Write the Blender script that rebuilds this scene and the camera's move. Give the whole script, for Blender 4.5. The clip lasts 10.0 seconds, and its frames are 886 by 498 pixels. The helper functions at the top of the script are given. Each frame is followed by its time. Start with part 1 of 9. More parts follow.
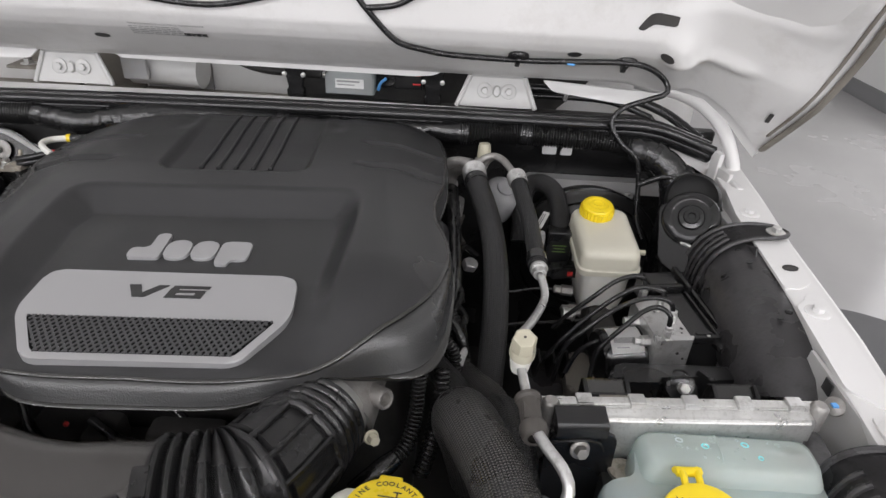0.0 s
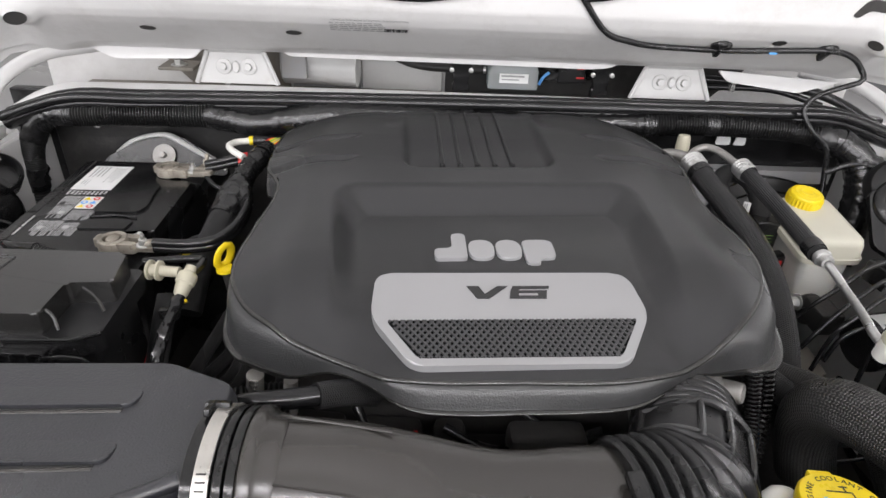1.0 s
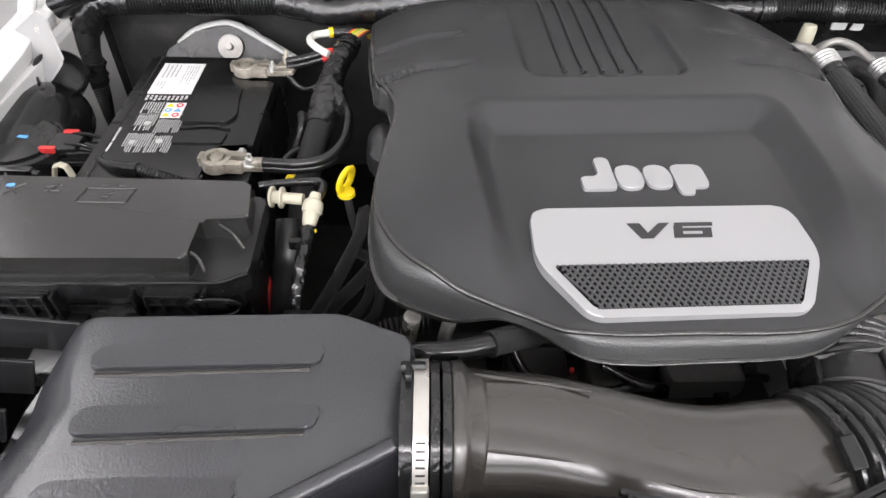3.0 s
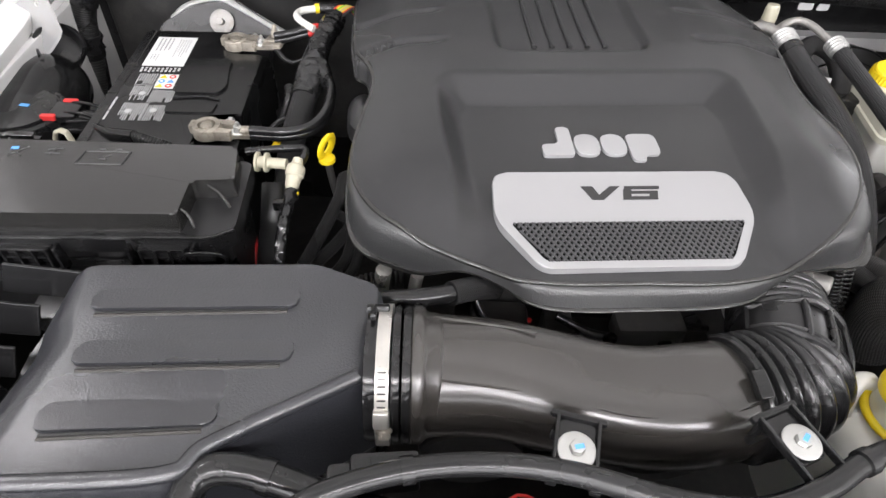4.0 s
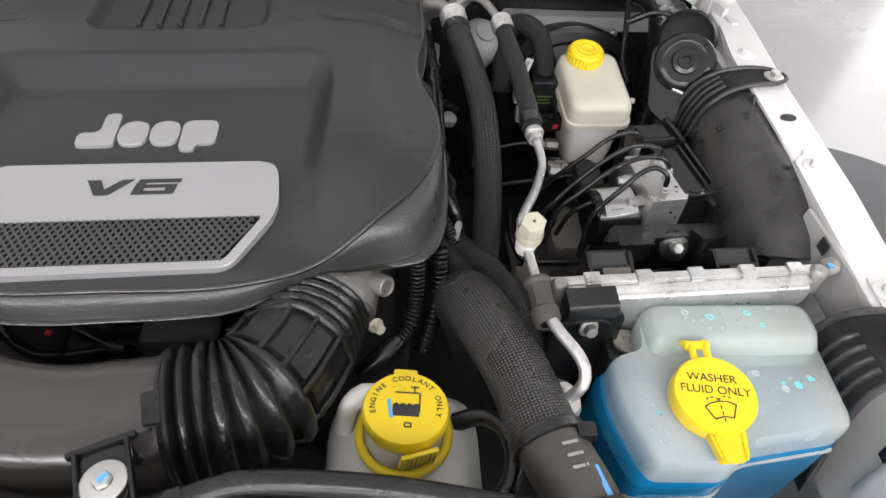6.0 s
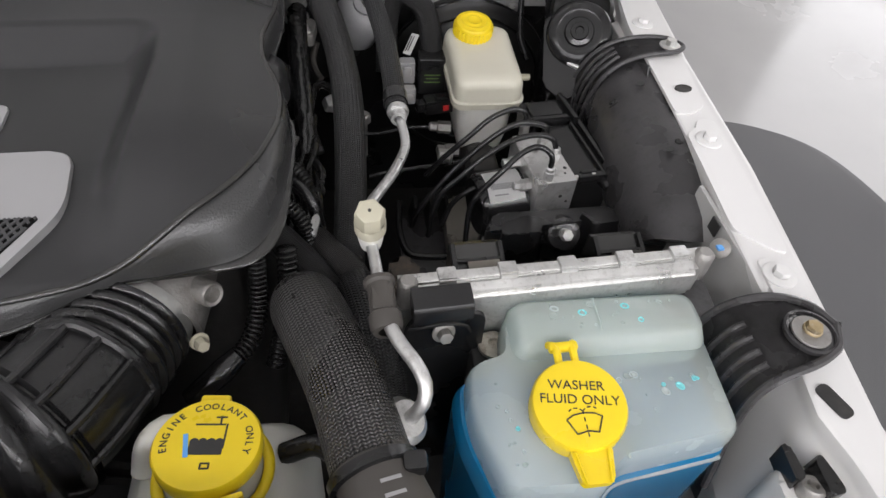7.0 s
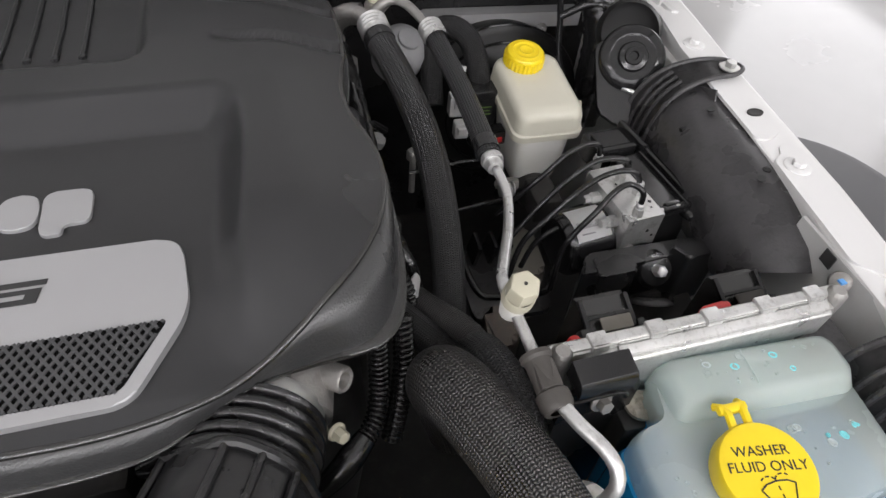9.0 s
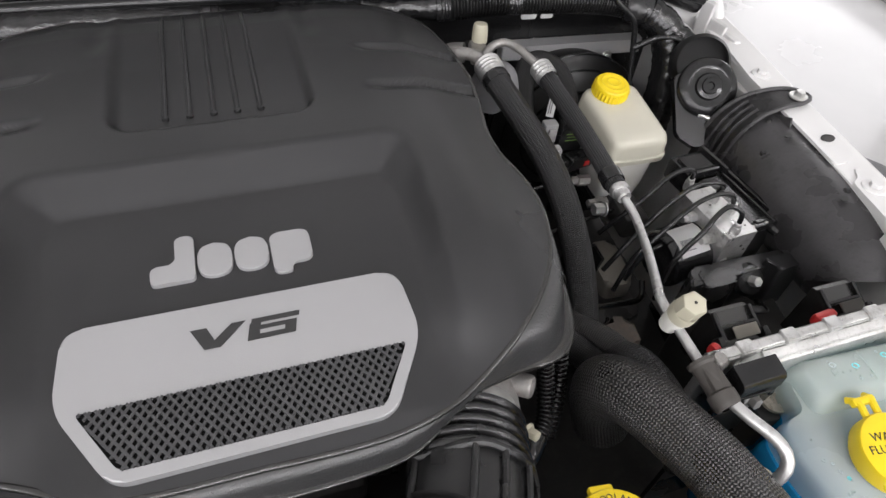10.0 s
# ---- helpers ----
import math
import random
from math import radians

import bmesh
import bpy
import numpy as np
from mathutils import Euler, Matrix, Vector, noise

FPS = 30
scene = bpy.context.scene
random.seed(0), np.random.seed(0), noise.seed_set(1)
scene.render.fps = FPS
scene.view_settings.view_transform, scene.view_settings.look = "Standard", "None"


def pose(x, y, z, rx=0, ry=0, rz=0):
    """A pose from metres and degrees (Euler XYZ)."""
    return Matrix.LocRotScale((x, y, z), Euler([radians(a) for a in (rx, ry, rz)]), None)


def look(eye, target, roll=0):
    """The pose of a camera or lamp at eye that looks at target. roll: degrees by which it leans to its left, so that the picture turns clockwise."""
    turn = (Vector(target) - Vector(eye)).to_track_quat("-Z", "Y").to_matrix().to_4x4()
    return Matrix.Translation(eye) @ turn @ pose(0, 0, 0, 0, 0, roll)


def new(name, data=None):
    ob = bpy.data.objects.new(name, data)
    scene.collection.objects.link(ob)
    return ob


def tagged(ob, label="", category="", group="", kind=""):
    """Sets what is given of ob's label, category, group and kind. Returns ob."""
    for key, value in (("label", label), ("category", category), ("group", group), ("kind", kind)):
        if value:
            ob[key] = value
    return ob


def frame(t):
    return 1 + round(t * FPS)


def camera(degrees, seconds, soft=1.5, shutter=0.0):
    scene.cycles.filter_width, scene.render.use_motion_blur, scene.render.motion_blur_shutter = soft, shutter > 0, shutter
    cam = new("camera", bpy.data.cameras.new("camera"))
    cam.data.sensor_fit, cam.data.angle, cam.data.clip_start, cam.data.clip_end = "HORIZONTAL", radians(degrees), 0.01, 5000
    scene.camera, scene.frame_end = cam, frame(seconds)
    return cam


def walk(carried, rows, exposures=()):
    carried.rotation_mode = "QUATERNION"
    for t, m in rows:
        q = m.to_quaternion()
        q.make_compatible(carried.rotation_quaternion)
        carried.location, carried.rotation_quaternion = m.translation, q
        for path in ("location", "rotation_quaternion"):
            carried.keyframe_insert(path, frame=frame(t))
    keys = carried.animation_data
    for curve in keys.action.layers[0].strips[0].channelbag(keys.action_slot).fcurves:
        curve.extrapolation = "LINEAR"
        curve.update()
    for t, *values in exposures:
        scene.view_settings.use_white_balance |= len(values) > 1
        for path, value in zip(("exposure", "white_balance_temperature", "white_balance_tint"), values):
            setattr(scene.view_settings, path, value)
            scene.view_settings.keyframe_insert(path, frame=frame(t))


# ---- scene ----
cam = camera(72.2, 10.0)
METRES, EYE, TILT, LEAN, TURN = 1.6, 1.55, -28.0, 0.0, 0.0
PATH = [
    (0, (0.296, 0.015, 1.561), (0.272, 1.73, 0.532), 3.1),
    (0.4, (0.165, 0.026, 1.533), (0.156, 1.743, 0.508), 3.1),
    (0.5, (0.13, 0.023, 1.53), (0.121, 1.74, 0.505), 2.9),
    (0.8, (0.021, 0.01, 1.534), (0.05, 1.726, 0.508), 2.8),
    (1, (-0.04, 0.02, 1.538), (0.014, 1.733, 0.507), 2.6),
    (1.5, (-0.105, 0.052, 1.524), (-0.041, 1.735, 0.445), 2.4),
    (2, (-0.145, 0.087, 1.525), (-0.075, 1.622, 0.245), 2.5),
    (2.5, (-0.179, 0.113, 1.567), (-0.123, 1.578, 0.206), 2.3),
    (3.8, (-0.17, 0.035, 1.576), (-0.084, 1.421, 0.136), 3.8),
    (4, (-0.151, 0.037, 1.593), (-0.082, 1.42, 0.15), 3.4),
    (4.5, (-0.083, 0.043, 1.61), (-0.008, 1.419, 0.161), 3.4),
    (5, (0.028, 0.056, 1.607), (0.123, 1.425, 0.153), 3.8),
    (5.5, (0.146, 0.065, 1.587), (0.264, 1.434, 0.133), 4.3),
    (5.8, (0.214, 0.07, 1.583), (0.344, 1.433, 0.125), 4.5),
    (6, (0.255, 0.075, 1.572), (0.404, 1.435, 0.114), 4.7),
    (6.2, (0.291, 0.079, 1.559), (0.472, 1.449, 0.113), 5.3),
    (7.3, (0.362, 0.131, 1.52), (0.661, 1.46, 0.055), 6.0),
    (7.5, (0.366, 0.137, 1.525), (0.678, 1.464, 0.06), 5.8),
    (8, (0.363, 0.164, 1.545), (0.719, 1.48, 0.081), 6.4),
    (8.5, (0.303, 0.192, 1.544), (0.686, 1.504, 0.083), 6.5),
    (9, (0.235, 0.191, 1.53), (0.65, 1.501, 0.076), 6.3),
    (9.5, (0.165, 0.193, 1.553), (0.614, 1.492, 0.099), 6.3),
    (10, (0.077, 0.196, 1.588), (0.542, 1.488, 0.134), 6.5),
]
EXPOSURES = [(0, -1.18), (0.5, -0.97), (1, -0.79), (1.5, -0.69), (2, -0.44), (2.5, -0.29), (4, -0.24), (4.5, -0.24), (5, -0.24), (5.5, -0.38), (6, -0.69), (7.5, -1.14), (8.5, -1.09), (9.5, -0.94), (10, -0.89)]
walk(cam, [(t, look(eye, target, roll)) for t, eye, target, roll in PATH], EXPOSURES)

# ceiling light panels: x, y, width, length, watts
# the last panel is added only to brighten the floor at right
LAMPS = [(x, y, 2.6, 0.2, w) for y, w in ((-3.4, 40), (-2.0, 95)) for x in (-3.4, -0.5, 2.4)] + [(-2.0, 1.6, 0.3, 1.3, 44), (-3.0, 2.9, 0.25, 1.2, 8), (2.9, 3.0, 0.2, 2.4, 44)]
# daylight through the glass door and the shop windows, watts
EAST, SOUTH = 70, 430

# ---- light ----
world = bpy.data.worlds.new("world")
scene.world = world
world.use_nodes = True
world.node_tree.nodes["Background"].inputs[0].default_value = (0.9, 0.95, 1.0, 1)
world.node_tree.nodes["Background"].inputs[1].default_value = 0.3


def ceiling_lamp(x, y, z, sx, sy, power):
    d = bpy.data.lights.new("ceiling_light_lamp", "AREA")
    d.shape, d.size, d.size_y, d.energy, d.color = "RECTANGLE", sx, sy, power, (1.0, 0.97, 1.0)
    o = new("ceiling_light_lamp", d)
    o.location = (x, y, z)
    return o


def window_light(at, aim, w, h, power):
    """Daylight that enters by a window's opening."""
    d = bpy.data.lights.new("window_daylight", "AREA")
    d.shape, d.size, d.size_y, d.energy, d.color = "RECTANGLE", w, h, power, (0.99, 0.97, 1.0)
    o = new("window_daylight", d)
    o.matrix_world = Matrix.Translation(at) @ Vector(aim).to_track_quat("-Z", "Y").to_matrix().to_4x4()
    return o


# ---- small builders ----
def part(name, bm, material, parent=None, label="", smooth=40):
    me = bpy.data.meshes.new(name)
    bmesh.ops.recalc_face_normals(bm, faces=bm.faces)
    normals = []
    if smooth == 40:
        # normals weighted by area keep flats flat beside rounded edges
        bm.normal_update()
        bm.faces.index_update()
        area = [f.calc_area() for f in bm.faces]
        for f in bm.faces:
            for v in f.verts:
                n = Vector()
                for g in v.link_faces:
                    if g.normal.dot(f.normal) > 0.766:
                        n += g.normal * area[g.index]
                normals.append(n.normalized() if n.length > 0 else f.normal.copy())
    bm.to_mesh(me)
    bm.free()
    me.materials.append(material)
    if smooth and normals:
        me.polygons.foreach_set("use_smooth", [True] * len(me.polygons))
        me.set_sharp_from_angle(angle=radians(smooth))
        me.normals_split_custom_set(normals)
    elif smooth:
        me.polygons.foreach_set("use_smooth", [True] * len(me.polygons))
        me.set_sharp_from_angle(angle=radians(smooth))
    ob = new(name, me)
    if parent is not None:
        ob.parent = parent
    if label:
        tagged(ob, label)
    return ob


def thing(name, label, category, at=(0, 0, 0), rz=0, group="", kind=""):
    ob = new(name)
    ob.matrix_world = pose(*at, 0, 0, rz)
    ob.empty_display_size = 0.02
    return tagged(ob, label, category, group, kind)


def moved(bm, verts, m):
    bmesh.ops.transform(bm, matrix=m, verts=verts)


def rbox(bm, c, size, r=0.002, m=None, seg=2):
    """A rounded box of that centre and size."""
    got = bmesh.ops.create_cube(bm, size=1)["verts"]
    moved(bm, got, Matrix.Diagonal((*size, 1)))
    if r > 0:
        edges = list({e for v in got for e in v.link_edges})
        out = bmesh.ops.bevel(bm, geom=edges, offset=r, segments=seg, affect="EDGES", profile=0.5)
        got = list({v for f in out["faces"] for v in f.verts} | {v for v in got if v.is_valid})
    mm = Matrix.Translation(c) @ (m if m is not None else Matrix())
    moved(bm, got, mm)
    return got


def lathe(bm, profile, m=None, seg=32):
    """Turns (radius, height) pairs about z."""
    rings = []
    for r, z in profile:
        if r < 1e-6:
            rings.append([bm.verts.new((0, 0, z))])
        else:
            rings.append([bm.verts.new((r * math.cos(6.283185 * k / seg), r * math.sin(6.283185 * k / seg), z)) for k in range(seg)])
    for a, b in zip(rings, rings[1:]):
        for k in range(seg):
            q = (k + 1) % seg
            if len(a) == 1 and len(b) == 1:
                continue
            if len(a) == 1:
                bm.faces.new((a[0], b[k], b[q]))
            elif len(b) == 1:
                bm.faces.new((a[k], a[q], b[0]))
            else:
                bm.faces.new((a[k], a[q], b[q], b[k]))
    got = [v for ring in rings for v in ring]
    if m is not None:
        moved(bm, got, m)
    return got


def prism(bm, pts, z0, z1, r=0.0, m=None, seg=2, taper=0.0):
    """An upright block over a plan outline, its upper edges rounded; taper draws the top in."""
    n = len(pts)
    cx, cy = sum(p[0] for p in pts) / n, sum(p[1] for p in pts) / n
    lo = [bm.verts.new((x, y, z0)) for x, y in pts]
    hi = [bm.verts.new((cx + (x - cx) * (1 - taper), cy + (y - cy) * (1 - taper), z1)) for x, y in pts]
    bm.faces.new(lo[::-1])
    top = bm.faces.new(hi)
    for k in range(n):
        q = (k + 1) % n
        bm.faces.new((lo[k], lo[q], hi[q], hi[k]))
    got = lo + hi
    if r > 0:
        edges = list(top.edges)
        out = bmesh.ops.bevel(bm, geom=edges, offset=r, segments=seg, affect="EDGES", profile=0.5)
        got = list({v for f in out["faces"] for v in f.verts} | {v for v in got if v.is_valid})
    if m is not None:
        moved(bm, got, m)
    return got


def rounded(pts, r, seg=5):
    """An outline with its corners rounded; r may be one radius or one for each corner."""
    out, n = [], len(pts)
    for k in range(n):
        a, b, c = Vector(pts[k - 1]), Vector(pts[k]), Vector(pts[(k + 1) % n])
        rr = r[k] if isinstance(r, (list, tuple)) else r
        u, w = (a - b), (c - b)
        d = min(rr, u.length * 0.48, w.length * 0.48)
        p, q = b + u.normalized() * d, b + w.normalized() * d
        for i in range(seg + 1):
            t = i / seg
            out.append(tuple((1 - t) ** 2 * p + 2 * t * (1 - t) * b + t * t * q))
    return out


def spline(pts, step):
    """Points along a smooth line through pts, evenly spaced."""
    P = [Vector(p) for p in pts]
    P = [P[0] * 2 - P[1]] + P + [P[-1] * 2 - P[-2]]
    dense = []
    for k in range(1, len(P) - 2):
        a, b, c, d = P[k - 1], P[k], P[k + 1], P[k + 2]
        for i in range(24):
            t = i / 24
            dense.append(0.5 * (2 * b + (c - a) * t + (2 * a - 5 * b + 4 * c - d) * t * t + (3 * b - a - 3 * c + d) * t ** 3))
    dense.append(P[-2])
    run = [0.0]
    for a, b in zip(dense, dense[1:]):
        run.append(run[-1] + (b - a).length)
    total, out, k = run[-1], [], 0
    n = max(3, int(round(total / step)) + 1)
    for i in range(n):
        s = total * i / (n - 1)
        while k < len(run) - 2 and run[k + 1] < s:
            k += 1
        t = (s - run[k]) / max(1e-9, run[k + 1] - run[k])
        out.append(dense[k].lerp(dense[k + 1], min(1, t)))
    return out, total


def sweep(bm, pts, r, seg=14, step=0.006, ripple=None, flat=1.0, radii=None, cap=True, up=None, square=None, crumple=0.0):
    """A tube through pts. crumple: depth of wrinkles in wrapped tape. ripple: (depth, pitch) of rings; flat: height over width; radii: one for each point of pts; square: how boxy each end and the middle are (2: round)."""
    if ripple:
        step = ripple[1] / 6
    line, total = spline(pts, step)
    uv = bm.loops.layers.uv.verify()
    rings, n = [], len(line)
    if radii:
        rline = np.interp(np.linspace(0, len(radii) - 1, n), range(len(radii)), radii)
    tan = [(line[min(n - 1, i + 1)] - line[max(0, i - 1)]).normalized() for i in range(n)]
    ref = Vector(up) if up else (Vector((0, 0, 1)) if abs(tan[0].z) < 0.9 else Vector((0, 1, 0)))
    side = tan[0].cross(ref).normalized()
    for i in range(n):
        side = (side - tan[i] * side.dot(tan[i])).normalized()
        top = side.cross(tan[i])
        s = total * i / (n - 1)
        rad = rline[i] if radii else r
        if ripple:
            rad += ripple[0] * (abs(math.sin(math.pi * s / ripple[1])) ** 0.9 - 0.6)
        ring = []
        for k in range(seg):
            a = 6.283185 * k / seg
            c, d, q = math.cos(a), math.sin(a), 1.0
            if crumple:
                q += crumple / rad * (noise.noise((c * 2.2, d * 2.2, s * 110)) + 0.7 * noise.noise((c * 5, d * 5, s * 260 + 9)))
            if square:
                e = float(np.interp(i / (n - 1), np.linspace(0, 1, len(square)), square))
                q = (abs(c) ** e + abs(d) ** e) ** (-1 / e)
            ring.append(bm.verts.new(line[i] + side * (rad * q * c) + top * (rad * q * flat * d)))
        rings.append((ring, s))
    for (a, s0), (b, s1) in zip(rings, rings[1:]):
        for k in range(seg):
            q = (k + 1) % seg
            f = bm.faces.new((a[k], a[q], b[q], b[k]))
            for loop, w in zip(f.loops, ((s0, k), (s0, k + 1), (s1, k + 1), (s1, k))):
                loop[uv].uv = (w[0], w[1] / seg)
    if cap:
        bm.faces.new(rings[0][0][::-1])
        bm.faces.new(rings[-1][0])
    return [v for ring, _ in rings for v in ring]


def hose(name, pts, r, material, label, category="hose", parent=None, ends=(), **kw):
    bm = bmesh.new()
    sweep(bm, pts, r, **kw)
    if ends:
        root = thing(name, label, category)
        part("tube", bm, material, root, smooth=50)
        line = spline(pts, 0.002)[0]
        for e in ends:
            k = min(range(2, len(line) - 2), key=lambda i: (line[i] - Vector(e)).length)
            bm = bmesh.new()
            sweep(bm, [tuple(line[k - 2]), tuple(line[k]), tuple(line[k + 2])], r + 0.0014, seg=20)
            part("band", bm, RUBBER, root)
        return root
    ob = part(name, bm, material, parent, label if parent is None else "", smooth=50)
    if parent is None:
        tagged(ob, label, category)
    return ob


def text_bm(body, size, depth=0.0005, bold=0.0, sx=1.0, shear=0.0, spacing=1.0):
    """Lettering as a mesh, centred, lying flat and facing up."""
    cu = bpy.data.curves.new("lettering", "FONT")
    cu.body, cu.size, cu.extrude, cu.offset, cu.shear, cu.space_character = body, size, depth, bold, shear, spacing
    cu.align_x, cu.align_y, cu.resolution_u = "CENTER", "CENTER", 4
    ob = bpy.data.objects.new("lettering", cu)
    me = bpy.data.meshes.new_from_object(ob)
    bm = bmesh.new()
    bm.from_mesh(me)
    bpy.data.objects.remove(ob)
    bpy.data.curves.remove(cu)
    bpy.data.meshes.remove(me)
    moved(bm, bm.verts, Matrix.Diagonal((sx, 1, 1, 1)))
    return bm


def bolt(bm, m, r=0.006, h=0.006, washer=0.011):
    """A flanged hexagon screw head."""
    lathe(bm, [(0, 0.0), (washer, 0.0), (washer, 0.0012), (washer * 0.9, 0.002), (r, 0.0022)], m, 24)
    pts = [(r * math.cos(k * 1.0472), r * math.sin(k * 1.0472)) for k in range(6)]
    prism(bm, pts, 0.002, 0.002 + h, 0.001, m)


def facing(c, n, spin=0.0):
    """A pose at c whose z axis points along n."""
    return Matrix.Translation(c) @ Vector(n).to_track_quat("Z", "Y").to_matrix().to_4x4() @ pose(0, 0, 0, 0, 0, spin)


# ---- materials ----
def mat(name, color, rough=0.5, metal=0.0, grain=400.0, bump=0.1, vary=0.25, big=6.0, dirt=None, dirt_amount=0.0, coat=0.0, spec=0.5, rough_vary=0.12, specks=0.0, relief=0.001):
    """A surface with fine grain and larger stains."""
    m = bpy.data.materials.new(name)
    m.use_nodes = True
    t = m.node_tree
    n, l = t.nodes, t.links
    b = n["Principled BSDF"]
    tc = n.new("ShaderNodeTexCoord")
    fine, broad = n.new("ShaderNodeTexNoise"), n.new("ShaderNodeTexNoise")
    fine.inputs["Scale"].default_value, fine.inputs["Detail"].default_value = grain, 3
    broad.inputs["Scale"].default_value, broad.inputs["Detail"].default_value = big, 5
    l.new(tc.outputs["Object"], fine.inputs["Vector"])
    l.new(tc.outputs["Object"], broad.inputs["Vector"])
    ramp = n.new("ShaderNodeMapRange")
    ramp.inputs[1].default_value, ramp.inputs[2].default_value = 0.3, 0.7
    ramp.inputs[3].default_value, ramp.inputs[4].default_value = 1 - vary, 1 + vary
    l.new(broad.outputs["Fac"], ramp.inputs[0])
    mul = n.new("ShaderNodeVectorMath")
    mul.operation = "SCALE"
    mul.inputs[0].default_value = color
    l.new(ramp.outputs[0], mul.inputs["Scale"])
    last = mul.outputs[0]
    if dirt:
        mx = n.new("ShaderNodeMix")
        mx.data_type = "RGBA"
        d2, r2 = n.new("ShaderNodeTexNoise"), n.new("ShaderNodeMapRange")
        d2.inputs["Scale"].default_value, d2.inputs["Detail"].default_value, d2.inputs["Roughness"].default_value = big * 4, 8, 0.7
        l.new(tc.outputs["Object"], d2.inputs["Vector"])
        r2.inputs[1].default_value, r2.inputs[2].default_value, r2.inputs[4].default_value = 0.5, 0.75, dirt_amount
        l.new(d2.outputs["Fac"], r2.inputs[0])
        l.new(r2.outputs[0], mx.inputs[0])
        l.new(last, mx.inputs[6])
        mx.inputs[7].default_value = (*dirt, 1)
        last = mx.outputs[2]
    if specks:
        vo, near, mx2 = n.new("ShaderNodeTexVoronoi"), n.new("ShaderNodeMapRange"), n.new("ShaderNodeMix")
        vo.inputs["Scale"].default_value, mx2.data_type = 170, "RGBA"
        l.new(tc.outputs["Object"], vo.inputs["Vector"])
        near.inputs[1].default_value, near.inputs[2].default_value = 0.05 + 0.1 * specks, 0.05
        near.inputs[3].default_value, near.inputs[4].default_value = 0.0, 0.8
        l.new(vo.outputs["Distance"], near.inputs[0])
        gate, mu = n.new("ShaderNodeMath"), n.new("ShaderNodeMath")
        gate.operation, mu.operation = "GREATER_THAN", "MULTIPLY"
        gate.inputs[1].default_value = 1 - specks
        sp = n.new("ShaderNodeSeparateColor")
        l.new(vo.outputs["Color"], sp.inputs[0])
        l.new(sp.outputs[0], gate.inputs[0])
        l.new(near.outputs[0], mu.inputs[0])
        l.new(gate.outputs[0], mu.inputs[1])
        l.new(mu.outputs[0], mx2.inputs[0])
        l.new(last, mx2.inputs[6])
        mx2.inputs[7].default_value = (0.3, 0.29, 0.28, 1)
        last = mx2.outputs[2]
    l.new(last, b.inputs["Base Color"])
    rr = n.new("ShaderNodeMapRange")
    rr.inputs[1].default_value, rr.inputs[2].default_value = 0.3, 0.7
    rr.inputs[3].default_value, rr.inputs[4].default_value = max(0.03, rough - rough_vary), min(1, rough + rough_vary)
    l.new(broad.outputs["Fac"], rr.inputs[0])
    l.new(rr.outputs[0], b.inputs["Roughness"])
    b.inputs["Metallic"].default_value = metal
    b.inputs["Specular IOR Level"].default_value = spec
    b.inputs["Coat Weight"].default_value = coat
    b.inputs["Coat Roughness"].default_value = 0.15
    if bump:
        bp = n.new("ShaderNodeBump")
        bp.inputs["Strength"].default_value, bp.inputs["Distance"].default_value = bump, relief
        l.new(fine.outputs["Fac"], bp.inputs["Height"])
        l.new(bp.outputs[0], b.inputs["Normal"])
    return m


def woven(name, color, light, turns, pitch, rough=0.5, bump=0.8, stitch=0.45, slant=1.6):
    """A braided sleeve: strands that run along the hose, each of slanted stitches. turns: strands round it; pitch: metres along it for one."""
    m = mat(name, color, rough, bump=0)
    t = m.node_tree
    n, l = t.nodes, t.links
    b = n["Principled BSDF"]
    uv, sep = n.new("ShaderNodeTexCoord"), n.new("ShaderNodeSeparateXYZ")
    l.new(uv.outputs["UV"], sep.inputs[0])

    def op(kind, a, c):
        x = n.new("ShaderNodeMath")
        x.operation = kind
        for i, v in enumerate((a, c)):
            if isinstance(v, (int, float)):
                x.inputs[i].default_value = v
            elif v is not None:
                l.new(v, x.inputs[i])
        return x.outputs[0]

    u, v = op("MULTIPLY", sep.outputs["X"], 6.2832 / pitch), op("MULTIPLY", sep.outputs["Y"], 6.2832 * turns)
    half = op("MULTIPLY", v, 0.5)
    strand = op("ABSOLUTE", op("SINE", half, None), None)
    cell = op("SINE", op("ADD", u, op("MULTIPLY", op("COSINE", half, None), slant)), None)
    h = op("ADD", op("MULTIPLY", strand, 1 - stitch), op("MULTIPLY", cell, stitch))
    bp = n.new("ShaderNodeBump")
    bp.inputs["Strength"].default_value, bp.inputs["Distance"].default_value = bump, 0.0009
    l.new(h, bp.inputs["Height"])
    l.new(bp.outputs[0], b.inputs["Normal"])
    # shade between strands put into the colour: gaps darkened, crests lightened
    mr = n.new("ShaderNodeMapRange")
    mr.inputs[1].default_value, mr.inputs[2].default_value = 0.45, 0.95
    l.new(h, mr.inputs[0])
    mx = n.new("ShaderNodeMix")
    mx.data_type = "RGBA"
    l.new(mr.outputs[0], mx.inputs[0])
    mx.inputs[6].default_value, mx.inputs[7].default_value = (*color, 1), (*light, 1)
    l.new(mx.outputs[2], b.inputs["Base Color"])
    return m


